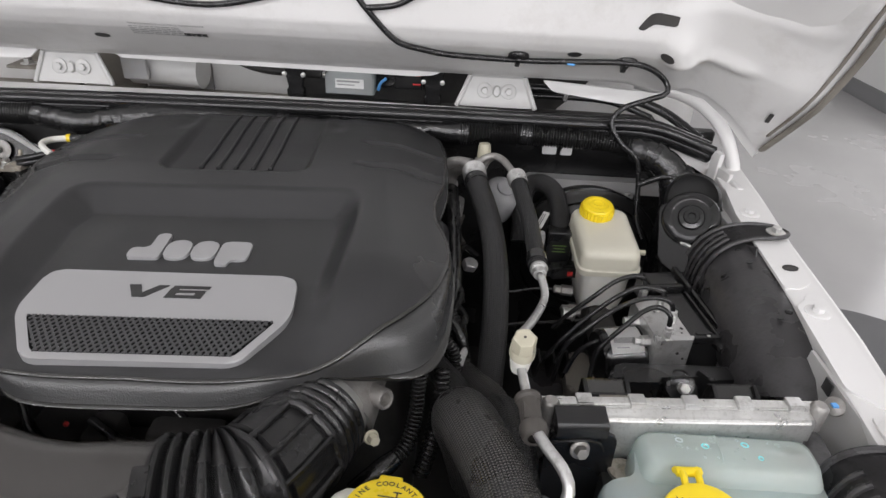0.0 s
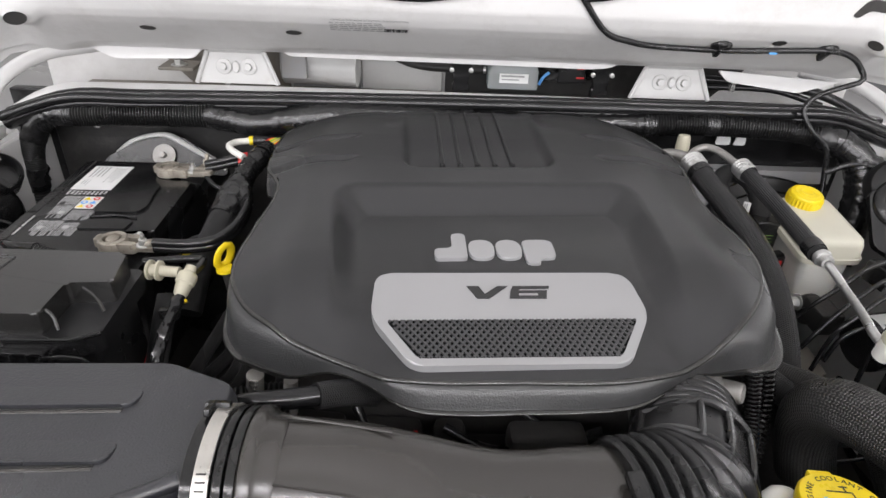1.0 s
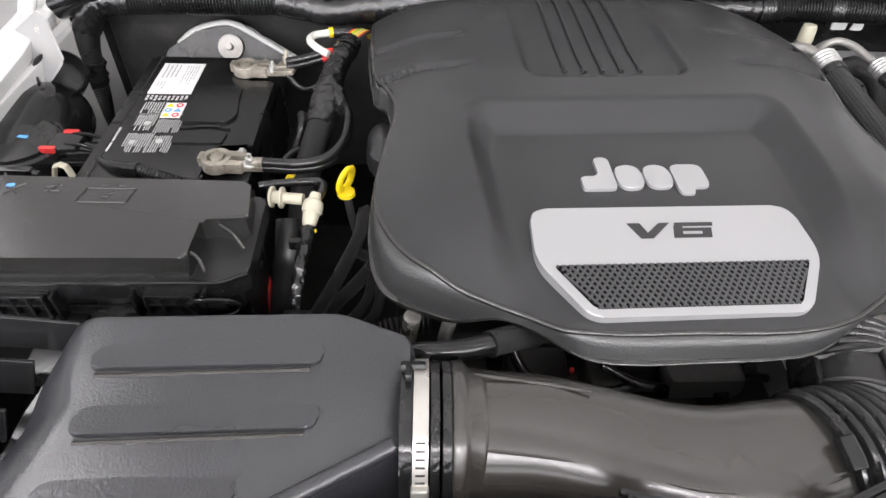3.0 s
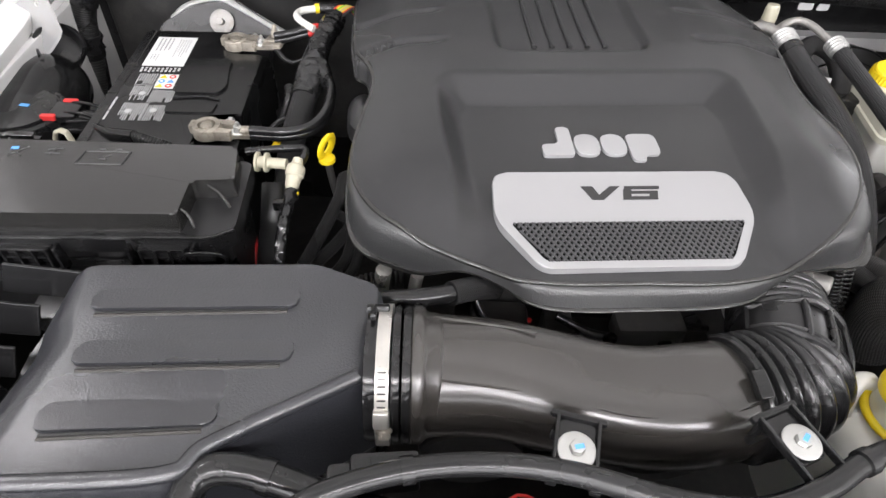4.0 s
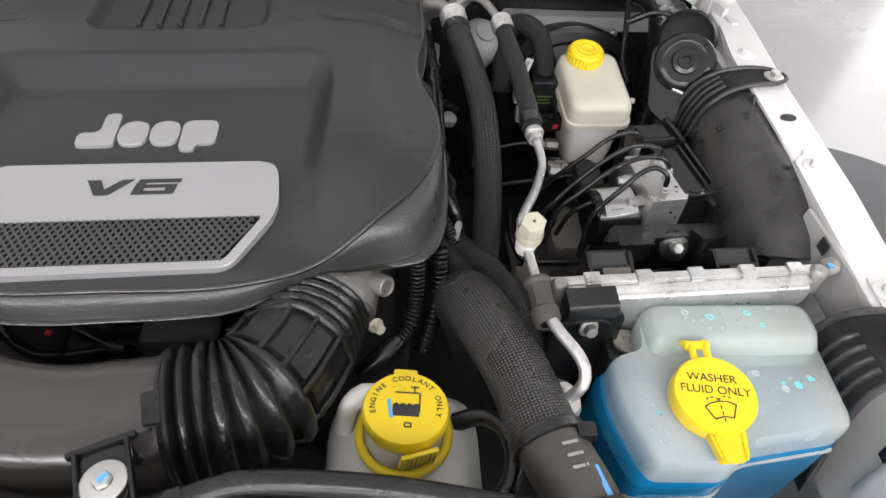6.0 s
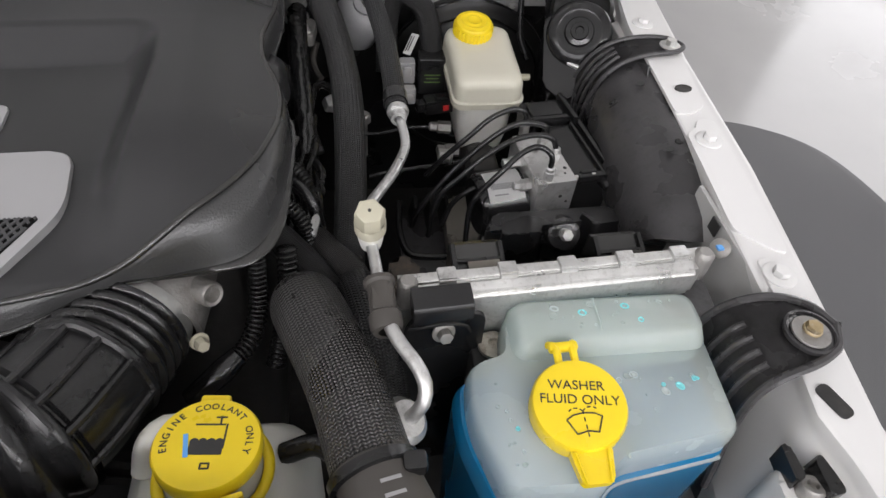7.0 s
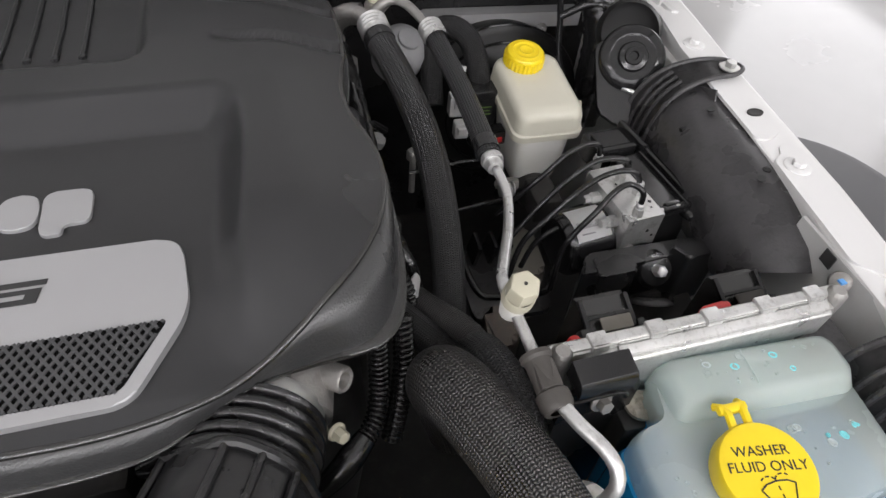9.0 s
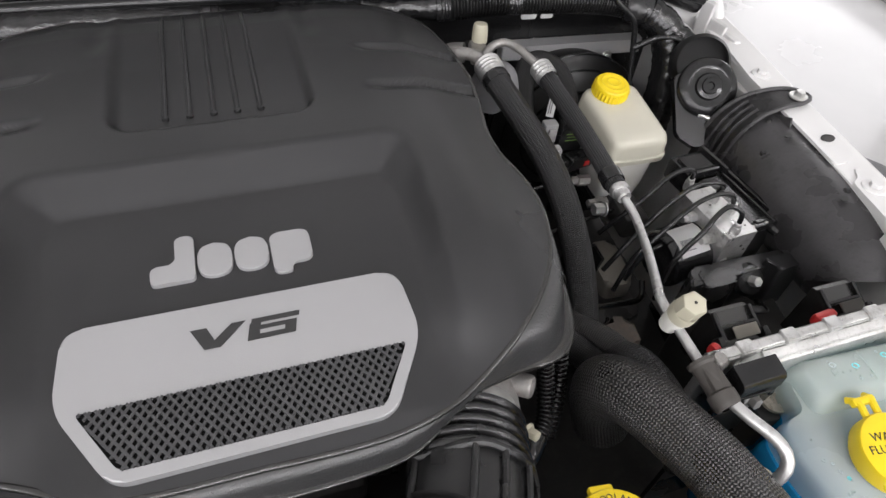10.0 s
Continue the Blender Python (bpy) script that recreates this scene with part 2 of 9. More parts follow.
COVER = mat("cover_plastic", (0.0185, 0.0187, 0.0197), 0.33, spec=0.62, grain=1500, bump=0.14, vary=0.08, big=3)
COVER_GRAIN = mat("grained_plastic", (0.033, 0.0333, 0.034), 0.33, spec=0.9, grain=600, bump=0.6, vary=0.1, big=3)
BLACK = mat("black_plastic", (0.01, 0.01, 0.0105), 0.26, grain=700, bump=0.1, vary=0.3, big=8, dirt=(0.05, 0.048, 0.045), dirt_amount=0.2)
GLOSS = mat("gloss_plastic", (0.034, 0.031, 0.028), 0.22, spec=1.0, grain=900, bump=0.05, vary=0.06, big=9, rough_vary=0.03)
BOX = mat("airbox_plastic", (0.025, 0.0258, 0.03), 0.29, spec=1.0, grain=550, bump=0.38, vary=0.1, big=4, specks=0.1, rough_vary=0.05)
DARK = mat("dark_metal", (0.03, 0.029, 0.028), 0.55, spec=0.4, grain=200, bump=0.3, vary=0.5, big=12, dirt=(0.085, 0.076, 0.066), dirt_amount=0.3)
RUBBER = mat("rubber", (0.0135, 0.0135, 0.014), 0.22, grain=300, bump=0.12, vary=0.25, big=10, dirt=(0.06, 0.055, 0.05), dirt_amount=0.15)
GREYRUBBER = mat("grey_rubber", (0.055, 0.05, 0.045), 0.55, grain=300, bump=0.2, vary=0.2, big=10)
TAPE = mat("wrapped_tape", (0.012, 0.012, 0.0125), 0.2, spec=0.7, grain=260, bump=0.35, vary=0.3, big=20, relief=0.0015)
SHINY = mat("shiny_black", (0.011, 0.011, 0.0115), 0.16, grain=90, bump=0.05, vary=0.2, big=8, rough_vary=0.05)
LID = mat("fuse_lid_plastic", (0.016, 0.0157, 0.015), 0.2, spec=0.9, grain=600, bump=0.25, vary=0.12, big=6, specks=0.08, rough_vary=0.05)
GLASS = mat("window_glass", (0.9, 0.95, 0.95), 0.05, grain=5, bump=0, vary=0.0, big=1, rough_vary=0.0)
GLASS.node_tree.nodes["Principled BSDF"].inputs["Transmission Weight"].default_value = 1.0
LINER = mat("liner_plastic", (0.045, 0.0435, 0.045), 0.33, grain=250, bump=0.3, vary=0.3, big=22, dirt=(0.01, 0.01, 0.01), dirt_amount=0.8, rough_vary=0.2)
FLARE = mat("flare_plastic", (0.1, 0.1, 0.103), 0.6, grain=900, bump=0.4, vary=0.06, big=3)
WHITE = mat("white_paint", (0.7, 0.695, 0.685), 0.42, grain=60, bump=0.02, vary=0.03, big=3, coat=0.12)
INNERWHITE = mat("inner_white_paint", (0.66, 0.655, 0.645), 0.4, grain=150, bump=0.1, vary=0.06, big=4, dirt=(0.4, 0.38, 0.35), dirt_amount=0.35, coat=0.2)
HINGE = mat("grey_white_paint", (0.5, 0.5, 0.49), 0.4, grain=150, bump=0.1, vary=0.08, big=8, dirt=(0.35, 0.33, 0.3), dirt_amount=0.3)
GREYPAINT = mat("grey_primer", (0.3, 0.3, 0.3), 0.45, grain=150, bump=0.1, vary=0.1, big=6, dirt=(0.3, 0.26, 0.2), dirt_amount=0.5)
BEIGE = mat("dusty_steel", (0.2, 0.185, 0.16), 0.6, grain=120, bump=0.3, vary=0.25, big=9, dirt=(0.14, 0.11, 0.08), dirt_amount=0.7)
SILVER = mat("silver_badge", (0.43, 0.43, 0.435), 0.38, 0.5, grain=900, bump=0.1, vary=0.04, big=3)
ALU = mat("aluminium", (0.6, 0.6, 0.59), 0.36, 0.8, grain=500, bump=0.25, vary=0.15, big=22, dirt=(0.12, 0.105, 0.09), dirt_amount=0.65)
CAST = mat("cast_aluminium", (0.34, 0.33, 0.315), 0.5, 0.7, grain=350, bump=0.6, vary=0.25, big=16, dirt=(0.12, 0.1, 0.08), dirt_amount=0.5)
ZINC = mat("zinc_plate", (0.6, 0.6, 0.58), 0.35, 0.85, grain=300, bump=0.2, vary=0.15, big=20)
CANISTER = mat("grey_moulding", (0.24, 0.24, 0.245), 0.5, grain=300, bump=0.1, vary=0.12, big=12, dirt=(0.1, 0.1, 0.1), dirt_amount=0.4)
SPECKED = mat("corroded_aluminium", (0.6, 0.6, 0.585), 0.36, 0.75, grain=500, bump=0.3, vary=0.08, big=60, dirt=(0.12, 0.105, 0.085), dirt_amount=0.45)
CASTBROWN = mat("brown_casting", (0.06, 0.048, 0.038), 0.5, grain=300, bump=0.4, vary=0.3, big=30, dirt=(0.15, 0.1, 0.06), dirt_amount=0.5)
BOOSTER = mat("booster_paint", (0.014, 0.014, 0.014), 0.42, spec=0.3, grain=200, bump=0.1, vary=0.3, big=12)
BAND = mat("clamp_band", (0.6, 0.58, 0.54), 0.33, 0.8, grain=300, bump=0.2, vary=0.12, big=30, dirt=(0.3, 0.26, 0.2), dirt_amount=0.4)
LEAD = mat("lead_clamp", (0.36, 0.33, 0.28), 0.5, 0.55, grain=350, bump=0.9, vary=0.45, big=45, dirt=(0.09, 0.07, 0.05), dirt_amount=0.9)
YELLOW = mat("yellow_plastic", (0.83, 0.62, 0.015), 0.36, grain=300, bump=0.1, vary=0.06, big=15)
CREAM = mat("cream_plastic", (0.58, 0.56, 0.465), 0.42, grain=200, bump=0.08, vary=0.05, big=10)
OFFWHITE = mat("natural_nylon", (0.47, 0.445, 0.345), 0.45, grain=200, bump=0.1, vary=0.08, big=20)
PAPER = mat("label_paper", (0.74, 0.74, 0.73), 0.5, grain=300, bump=0.05, vary=0.04, big=20)
BACKING = mat("mesh_shade_sheet", (0.004, 0.004, 0.004), 0.9, grain=300, bump=0, vary=0.1, spec=0.1)
INK = mat("print_ink", (0.03, 0.03, 0.03), 0.5, grain=300, bump=0, vary=0.1)
GREYINK = mat("grey_print", (0.3, 0.3, 0.3), 0.5, grain=300, bump=0, vary=0.1)
LIGHTINK = mat("light_print", (0.5, 0.5, 0.5), 0.5, grain=300, bump=0, vary=0.1)
GREENINK = mat("green_print", (0.12, 0.2, 0.05), 0.5, grain=300, bump=0, vary=0.1)
BLUE = mat("blue_paint_mark", (0.12, 0.38, 0.8), 0.5, grain=300, bump=0, vary=0.1)
RED = mat("red_plastic", (0.6, 0.03, 0.03), 0.4, grain=300, bump=0.1, vary=0.15)
GREEN = mat("green_tape", (0.1, 0.5, 0.08), 0.4, grain=300, bump=0.1, vary=0.15)
LOOM = mat("loom_plastic", (0.012, 0.012, 0.012), 0.26, grain=300, bump=0.1, vary=0.2, big=10)
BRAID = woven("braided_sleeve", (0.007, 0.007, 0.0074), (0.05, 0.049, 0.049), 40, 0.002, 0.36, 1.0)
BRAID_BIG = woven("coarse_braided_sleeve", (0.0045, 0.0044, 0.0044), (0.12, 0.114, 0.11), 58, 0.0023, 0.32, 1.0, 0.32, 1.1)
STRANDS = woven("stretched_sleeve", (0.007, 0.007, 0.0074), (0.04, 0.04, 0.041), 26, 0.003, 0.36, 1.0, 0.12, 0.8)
FIREPAD = mat("dusty_sound_pad", (0.02, 0.0197, 0.0193), 0.5, grain=180, bump=0.4, vary=0.35, big=9, dirt=(0.07, 0.066, 0.06), dirt_amount=0.4)
FLOOR = mat("polished_floor", (0.46, 0.455, 0.45), 0.2, grain=25, bump=0.03, vary=0.07, big=1.2, dirt=(0.44, 0.43, 0.42), dirt_amount=0.15)
WALL = mat("wall_paint", (0.82, 0.82, 0.81), 0.6, grain=60, bump=0.1, vary=0.02, big=1)
SKIRTING = mat("skirting_vinyl", (0.24, 0.24, 0.245), 0.5, grain=60, bump=0.05, vary=0.05, big=2)


def milky(name, color, clear, rough):
    """Milky plastic that light passes through, with a view of what it holds."""
    m = mat(name, color, rough, grain=140, bump=0.12, vary=0.05, big=12)
    n, l = m.node_tree.nodes, m.node_tree.links
    b, out = n["Principled BSDF"], n["Material Output"]
    b.inputs["Subsurface Weight"].default_value = 0.35
    b.inputs["Subsurface Radius"].default_value = (0.02, 0.02, 0.018)
    tr, mx = n.new("ShaderNodeBsdfTransparent"), n.new("ShaderNodeMixShader")
    tr.inputs[0].default_value = (0.82, 0.93, 0.95, 1)
    mx.inputs[0].default_value = clear
    l.new(b.outputs[0], mx.inputs[1])
    l.new(tr.outputs[0], mx.inputs[2])
    l.new(mx.outputs[0], out.inputs[0])
    return m


TANK = milky("milky_tank", (0.66, 0.71, 0.665), 0.52, 0.22)
TANK2 = milky("white_tank", (0.8, 0.79, 0.74), 0.12, 0.4)
FLUID = mat("blue_fluid", (0.008, 0.18, 0.38), 0.2, grain=60, bump=0, vary=0.1)
BUBBLE = mat("turquoise_bubble", (0.2, 0.6, 0.63), 0.15, grain=60, bump=0, vary=0.1)
DROP = mat("grey_droplet", (0.42, 0.47, 0.47), 0.12, grain=60, bump=0, vary=0.1)
CLEAR = milky("clear_cover", (0.6, 0.62, 0.62), 0.55, 0.12)

# ---- the room ----
def slab(name, c, size, material, label, category, r=0.0):
    bm = bmesh.new()
    rbox(bm, c, size, r)
    return tagged(part(name, bm, material), label, category, kind="structure")


def wall(name, axis, at, span, opening):
    """A wall 0.2 m thick with one opening through it; axis: the one it faces; opening: from, to, sill, head."""
    o0, o1, sill, head = opening
    bm = bmesh.new()
    for a, b, z0, z1 in ((span[0], o0, 0, H), (o1, span[1], 0, H), (o0, o1, 0, sill), (o0, o1, head, H)):
        if b - a > 0.01 and z1 - z0 > 0.01:
            c, d = ((a + b) / 2, b - a), ((z0 + z1) / 2, z1 - z0)
            rbox(bm, (at, c[0], d[0]) if axis == "x" else (c[0], at, d[0]), (0.2, c[1], d[1]) if axis == "x" else (c[1], 0.2, d[1]), 0)
    tagged(part(name, bm, WALL), "plain white painted showroom wall with a glazed opening", "wall", kind="structure")


def window(name, axis, at, opening, panes, inward, power):
    """Frame and panes in an opening, with the daylight that comes in by it."""
    o0, o1, sill, head = opening
    flip = Matrix() if axis == "y" else pose(0, 0, 0, 0, 0, 90)
    c = (o0 + o1) / 2
    w = new(name)
    w.matrix_world = (Matrix.Translation((c, at, 0)) if axis == "y" else Matrix.Translation((at, c, 0))) @ flip
    tagged(w, "tall glazed shop window in a grey metal frame", "window", kind="structure")
    half = (o1 - o0) / 2
    bm = bmesh.new()
    for z in (sill + 0.03, head - 0.03):
        rbox(bm, (0, 0, z), (2 * half, 0.06, 0.06), 0.004)
    for k in range(panes + 1):
        rbox(bm, (-half + 0.03 + (2 * half - 0.06) * k / panes, 0, (sill + head) / 2), (0.06, 0.062, head - sill - 0.12), 0.004)
    part("window_frame", bm, SKIRTING, w)
    for k in range(panes):
        bm = bmesh.new()
        pw = (2 * half - 0.06) / panes
        rbox(bm, (-half + 0.03 + pw * (k + 0.5), 0, (sill + head) / 2), (pw - 0.06, 0.008, head - sill - 0.12), 0)
        pane = part("pane", bm, GLASS, w)
        pane.visible_shadow = False
    p = Vector((c, at, (sill + head) / 2)) if axis == "y" else Vector((at, c, (sill + head) / 2))
    window_light(p + Vector(inward) * 0.04, inward, 2 * half - 0.1, head - sill - 0.1, power)


X0, X1, Y0, Y1, H = -6.0, 4.08, -4.3, 8.0, 3.5
slab("floor", ((X0 + X1) / 2, (Y0 + Y1) / 2, -0.05), (X1 - X0, Y1 - Y0, 0.1), FLOOR, "polished light grey showroom floor", "floor")
OPEN_E, OPEN_S = (2.7, 4.7, 0.16, 2.4), (-5.6, 3.6, 1.3, 3.4)
wall("wall_east", "x", X1 + 0.1, (Y0, Y1), OPEN_E)
slab("wall_west", (X0 - 0.1, (Y0 + Y1) / 2, H / 2), (0.2, Y1 - Y0, H), WALL, "plain white painted showroom wall", "wall")
wall("wall_south", "y", Y0 - 0.1, (X0, X1), OPEN_S)
slab("wall_north", ((X0 + X1) / 2, Y1 + 0.1, H / 2), (X1 - X0, 0.2, H), WALL, "plain white painted showroom wall", "wall")
window("window_1", "x", X1 + 0.1, OPEN_E, 2, (-1, 0, 0), EAST)
window("window_2", "y", Y0 - 0.1, OPEN_S, 6, (0, 1, 0), SOUTH)
slab("ceiling", ((X0 + X1) / 2, (Y0 + Y1) / 2, H + 0.05), (X1 - X0, Y1 - Y0, 0.1), WALL, "plain white painted ceiling", "ceiling")
slab("baseboard", (X1 - 0.008, (Y0 + Y1) / 2, 0.075), (0.016, Y1 - Y0, 0.15), SKIRTING, "dark grey vinyl skirting along the white wall", "baseboard", 0.003)
for lx, ly, sx, sy, power in LAMPS:
    ceiling_lamp(lx, ly, H - 0.06, sx, sy, power)
    bm = bmesh.new()
    rbox(bm, (lx, ly, H - 0.02), (sx + 0.08, sy + 0.08, 0.05), 0.006)
    tagged(part("ceiling_light", bm, WALL), "white ceiling light panel", "ceiling light", group="ceiling lights")

# ---- the car's body ----
body = thing("car", "white car with its hood open, matt dark flares", "car", (0, 0.6, 0))
body.matrix_world = Matrix()


def fender(side, name):
    """The fender: its flat top flange with a stepped inner edge, a rolled outer edge and the outer skin below it."""
    bm = bmesh.new()
    outer = [(0.668, 0.12), (0.672, 0.248), (0.689, 0.35), (0.712, 0.511), (0.727, 0.70), (0.745, 0.843), (0.755, 0.95), (0.757, 1.0)]
    inner = [(0.652, 0.12), (0.645, 0.236), (0.6385, 0.268), (0.645, 0.303), (0.651, 0.364), (0.656, 0.419), (0.657, 0.44), (0.664, 0.50), (0.671, 0.559), (0.673, 0.586), (0.677, 0.63), (0.685, 0.744), (0.692, 0.82), (0.70, 0.86), (0.715, 1.0)]
    ys = np.linspace(0.12, 1.0, 90)
    xo, xi = np.interp(ys, [p[1] for p in outer], [p[0] for p in outer]), np.interp(ys, [p[1] for p in inner], [p[0] for p in inner])
    rows = []
    for y, a, b in zip(ys, xi, xo):
        z = 1.19
        deep = float(np.interp(y, [0.33, 0.37], [1, 0]))
        sec = [(a + 0.003 - 0.012 * deep, z - 0.021 - 0.12 * deep), (a + 0.003, z - 0.02), (a + 0.001, z - 0.012), (a, z - 0.006), (a, z - 0.002), (a + 0.003, z), (b - 0.008, z), (b - 0.004, z + 0.0015), (b, z + 0.001), (b + 0.004, z - 0.003), (b + 0.008, z - 0.012), (b + 0.014, z - 0.06), (b + 0.02, z - 0.16), (b + 0.022, z - 0.3)]
        rows.append([bm.verts.new((side * x, y, zz)) for x, zz in sec])
    for r0, r1 in zip(rows, rows[1:]):
        for k in range(len(r0) - 1):
            bm.faces.new((r0[k], r0[k + 1], r1[k + 1], r1[k]))
    return part(name, bm, WHITE, body, "white painted fender with a bolted top flange")


right = fender(1, "fender")
left = fender(-1, "fender")


def flange_plate(pts, z, parent):
    bm = bmesh.new()
    prism(bm, rounded(pts, 0.008), z - 0.002, z + 0.0016, 0.001)
    return part("flange_plate", bm, WHITE, parent)


flange_plate([(0.672, 0.592), (0.677, 0.664), (0.684, 0.77), (0.70, 0.862), (0.741, 0.865), (0.722, 0.69), (0.708, 0.603), (0.688, 0.59)], 1.1905, right)
flange_plate([(0.656, 0.43), (0.67, 0.56), (0.682, 0.565), (0.69, 0.582), (0.708, 0.578), (0.69, 0.40), (0.675, 0.41), (0.668, 0.418)], 1.1905, right)
flange_plate([(0.655, 0.345), (0.66, 0.40), (0.69, 0.392), (0.683, 0.33)], 1.1905, right)
for x, y in ((0.704, 0.775), (0.687, 0.547), (0.67, 0.38)):
    bm = bmesh.new()
    bolt(bm, pose(x, y, 1.192), 0.0065, 0.005, 0.013)
    part("bolt", bm, WHITE, right)
for x, y, sx, sy, a in ((0.697, 0.634, 0.012, 0.008, 8),):
    bm = bmesh.new()
    lathe(bm, [(1.0, 0.0), (1.0, 0.0012), (0.82, 0.0016), (0.8, 0.0009), (0, 0.0008)], pose(x, y, 1.1922, 0, 0, a) @ Matrix.Diagonal((sx * 0.8, sy * 0.8, 1, 1)), 28)
    part("flange_hole", bm, DARK, right, "dark oval hole")

bm = bmesh.new()
prism(bm, rounded([(-0.0058, -0.0125), (0.0058, -0.0125), (0.0058, 0.0125), (-0.0058, 0.0125)], 0.0052, 6), 0, 0.0012, 0, pose(0.653, 0.276, 1.1902, 0, 0, 20))
part("flange_slot", bm, DARK, right, "dark oblong slot")
bm = bmesh.new()
c = [(0.6535, 0.36, 1.186), (0.6555, 0.49, 1.186), (0.648, 0.49, 1.05), (0.6445, 0.36, 1.05)]
lo, hi = [bm.verts.new(p) for p in c], [bm.verts.new((p[0] + 0.004, p[1], p[2])) for p in c]
bm.faces.new(lo), bm.faces.new(hi[::-1])
for k in range(4):
    bm.faces.new((lo[k], lo[(k + 1) % 4], hi[(k + 1) % 4], hi[k]))
# white paint greyed in the colour for the shade below the flange
part("side_panel", bm, HINGE, right, "white side panel, greyed for its shade")
bm = bmesh.new()
prism(bm, [(0.0, -0.009), (0.0085, 0.0), (0.0, 0.009), (-0.0085, 0.0)], 0, 0.0015, 0, facing((0.6515, 0.4447, 1.1806), (-0.985, 0, 0.06), 45))
part("panel_hole", bm, INK, right, "dark diamond-shaped hole")

# the black flare that stands out beyond the fender
for side in (1, -1):
    bm = bmesh.new()
    rows = []
    knots = ((0.99, 0.80, 0.70), (0.97, 0.87, 0.82), (0.93, 0.93, 0.92), (0.88, 0.985, 0.965), (0.80, 1.045, 0.99), (0.70, 1.075, 1.0), (0.55, 1.085, 1.0), (0.30, 1.08, 0.985), (0.12, 1.06, 0.97))
    for y, reach, z in spline(knots, 0.02)[0]:
        sec = [(0.72, z + 0.03), (0.78, z + 0.028), ((0.78 + reach) / 2, z + 0.018), (reach - 0.03, z + 0.008), (reach - 0.008, z + 0.002), (reach, z - 0.012), (reach, z - 0.07), (reach - 0.02, z - 0.075)]
        rows.append([bm.verts.new((side * x, y, zz)) for x, zz in sec])
    for r0, r1 in zip(rows, rows[1:]):
        for k in range(len(r0) - 1):
            bm.faces.new((r0[k], r0[k + 1], r1[k + 1], r1[k]))
    flare = part("fender_flare", bm, FLARE, body, "matt dark grey plastic fender flare", smooth=60)

# front wheels, on the floor
for side in (1, -1):
    wm_ = pose(side * 0.80, 0.55, 0.40, 0, 90, 0)
    bm = bmesh.new()
    lathe(bm, [(0.22, -0.12), (0.34, -0.125), (0.385, -0.11), (0.40, -0.08), (0.40, 0.08), (0.385, 0.11), (0.34, 0.125), (0.22, 0.12)], wm_, 64)
    wheel = part("wheel", bm, RUBBER, body, "black tyre on a dark rim")
    bm = bmesh.new()
    lathe(bm, [(0.225, -0.1), (0.22, 0.0), (0.21, 0.09), (0.08, 0.07), (0, 0.07)], wm_, 48)
    part("rim", bm, DARK, wheel)

# inner fenders, firewall, front panel, bay floor
for side in (1, -1):
    bm = bmesh.new()
    rbox(bm, (side * 0.69, 0.6, 0.96), (0.012, 0.85, 0.42), 0.003)
    part("inner_fender", bm, INNERWHITE, body)
bm = bmesh.new()
rbox(bm, (0, 1.02, 0.95), (1.46, 0.02, 0.55), 0.003)
part("firewall", bm, BLACK, body, "black insulated firewall")
bm = bmesh.new()
prism(bm, rounded([(-0.66, 0.985), (-0.60, 0.985), (-0.2, 0.99), (-0.2, 1.008), (-0.66, 1.008)], 0.01), 0.9, 1.205, 0.004)
part("firewall_pad", bm, FIREPAD, body, "black sound pad")
bm = bmesh.new()
rbox(bm, (0.0, 0.6, 0.72), (1.4, 0.9, 0.02), 0)
part("bay_floor", bm, DARK, body)
bm = bmesh.new()
prism(bm, rounded([(-0.62, 0.10), (0.62, 0.10), (0.62, 0.145), (-0.62, 0.145)], 0.01), 0.75, 1.16, 0.008)
part("radiator_support", bm, BLACK, body, "black radiator support")
bm = bmesh.new()
prism(bm, rounded([(0.42, 0.985), (0.66, 0.985), (0.66, 1.008), (0.42, 1.008)], 0.004), 1.112, 1.134, 0.004)
part("firewall_ledge", bm, GREYPAINT, body, "light grey painted firewall ledge")

# cowl: white tray behind the seal, with an upright back wall
bm = bmesh.new()
rows = []
for x in np.linspace(-0.73, 0.73, 60):
    bow = 0.02 * (x / 0.73) ** 2
    drop = 0.05 * max(0.0, (abs(x) - 0.60) / 0.13) ** 2
    sec = [(0.965, 1.205), (0.966, 1.232), (0.972, 1.238), (0.99, 1.242), (1.012, 1.243), (1.017, 1.238), (1.022, 1.20), (1.15, 1.19), (1.155, 1.33)]
    rows.append([bm.verts.new((x, y - bow, z - drop)) for y, z in sec])
for r0, r1 in zip(rows, rows[1:]):
    for k in range(len(sec) - 1):
        bm.faces.new((r0[k], r0[k + 1], r1[k + 1], r1[k]))
cowl = part("cowl_panel", bm, INNERWHITE, body, "white painted cowl tray, dusty behind the seal")
for x0, x1, m in ((-0.66, -0.42, BEIGE), (-0.41, -0.30, BEIGE), (-0.295, -0.17, GREYPAINT), (-0.168, -0.02, HINGE), (-0.015, 0.66, DARK)):
    bm = bmesh.new()
    rbox(bm, ((x0 + x1) / 2, 1.146, 1.26), (x1 - x0, 0.008, 0.13), 0.003)
    part("cowl_plate", bm, m, cowl)
    bm = bmesh.new()
    rbox(bm, ((x0 + x1) / 2, 1.083, 1.204), (x1 - x0, 0.118, 0.006), 0.002)
    part("cowl_plate", bm, DARK if m is DARK else BEIGE, cowl)
bm = bmesh.new()
sweep(bm, [(-0.30, 1.115, 1.25), (-0.24, 1.11, 1.252), (-0.17, 1.105, 1.25)], 0.03, seg=24)
part("cowl_duct", bm, HINGE, cowl)
bm = bmesh.new()
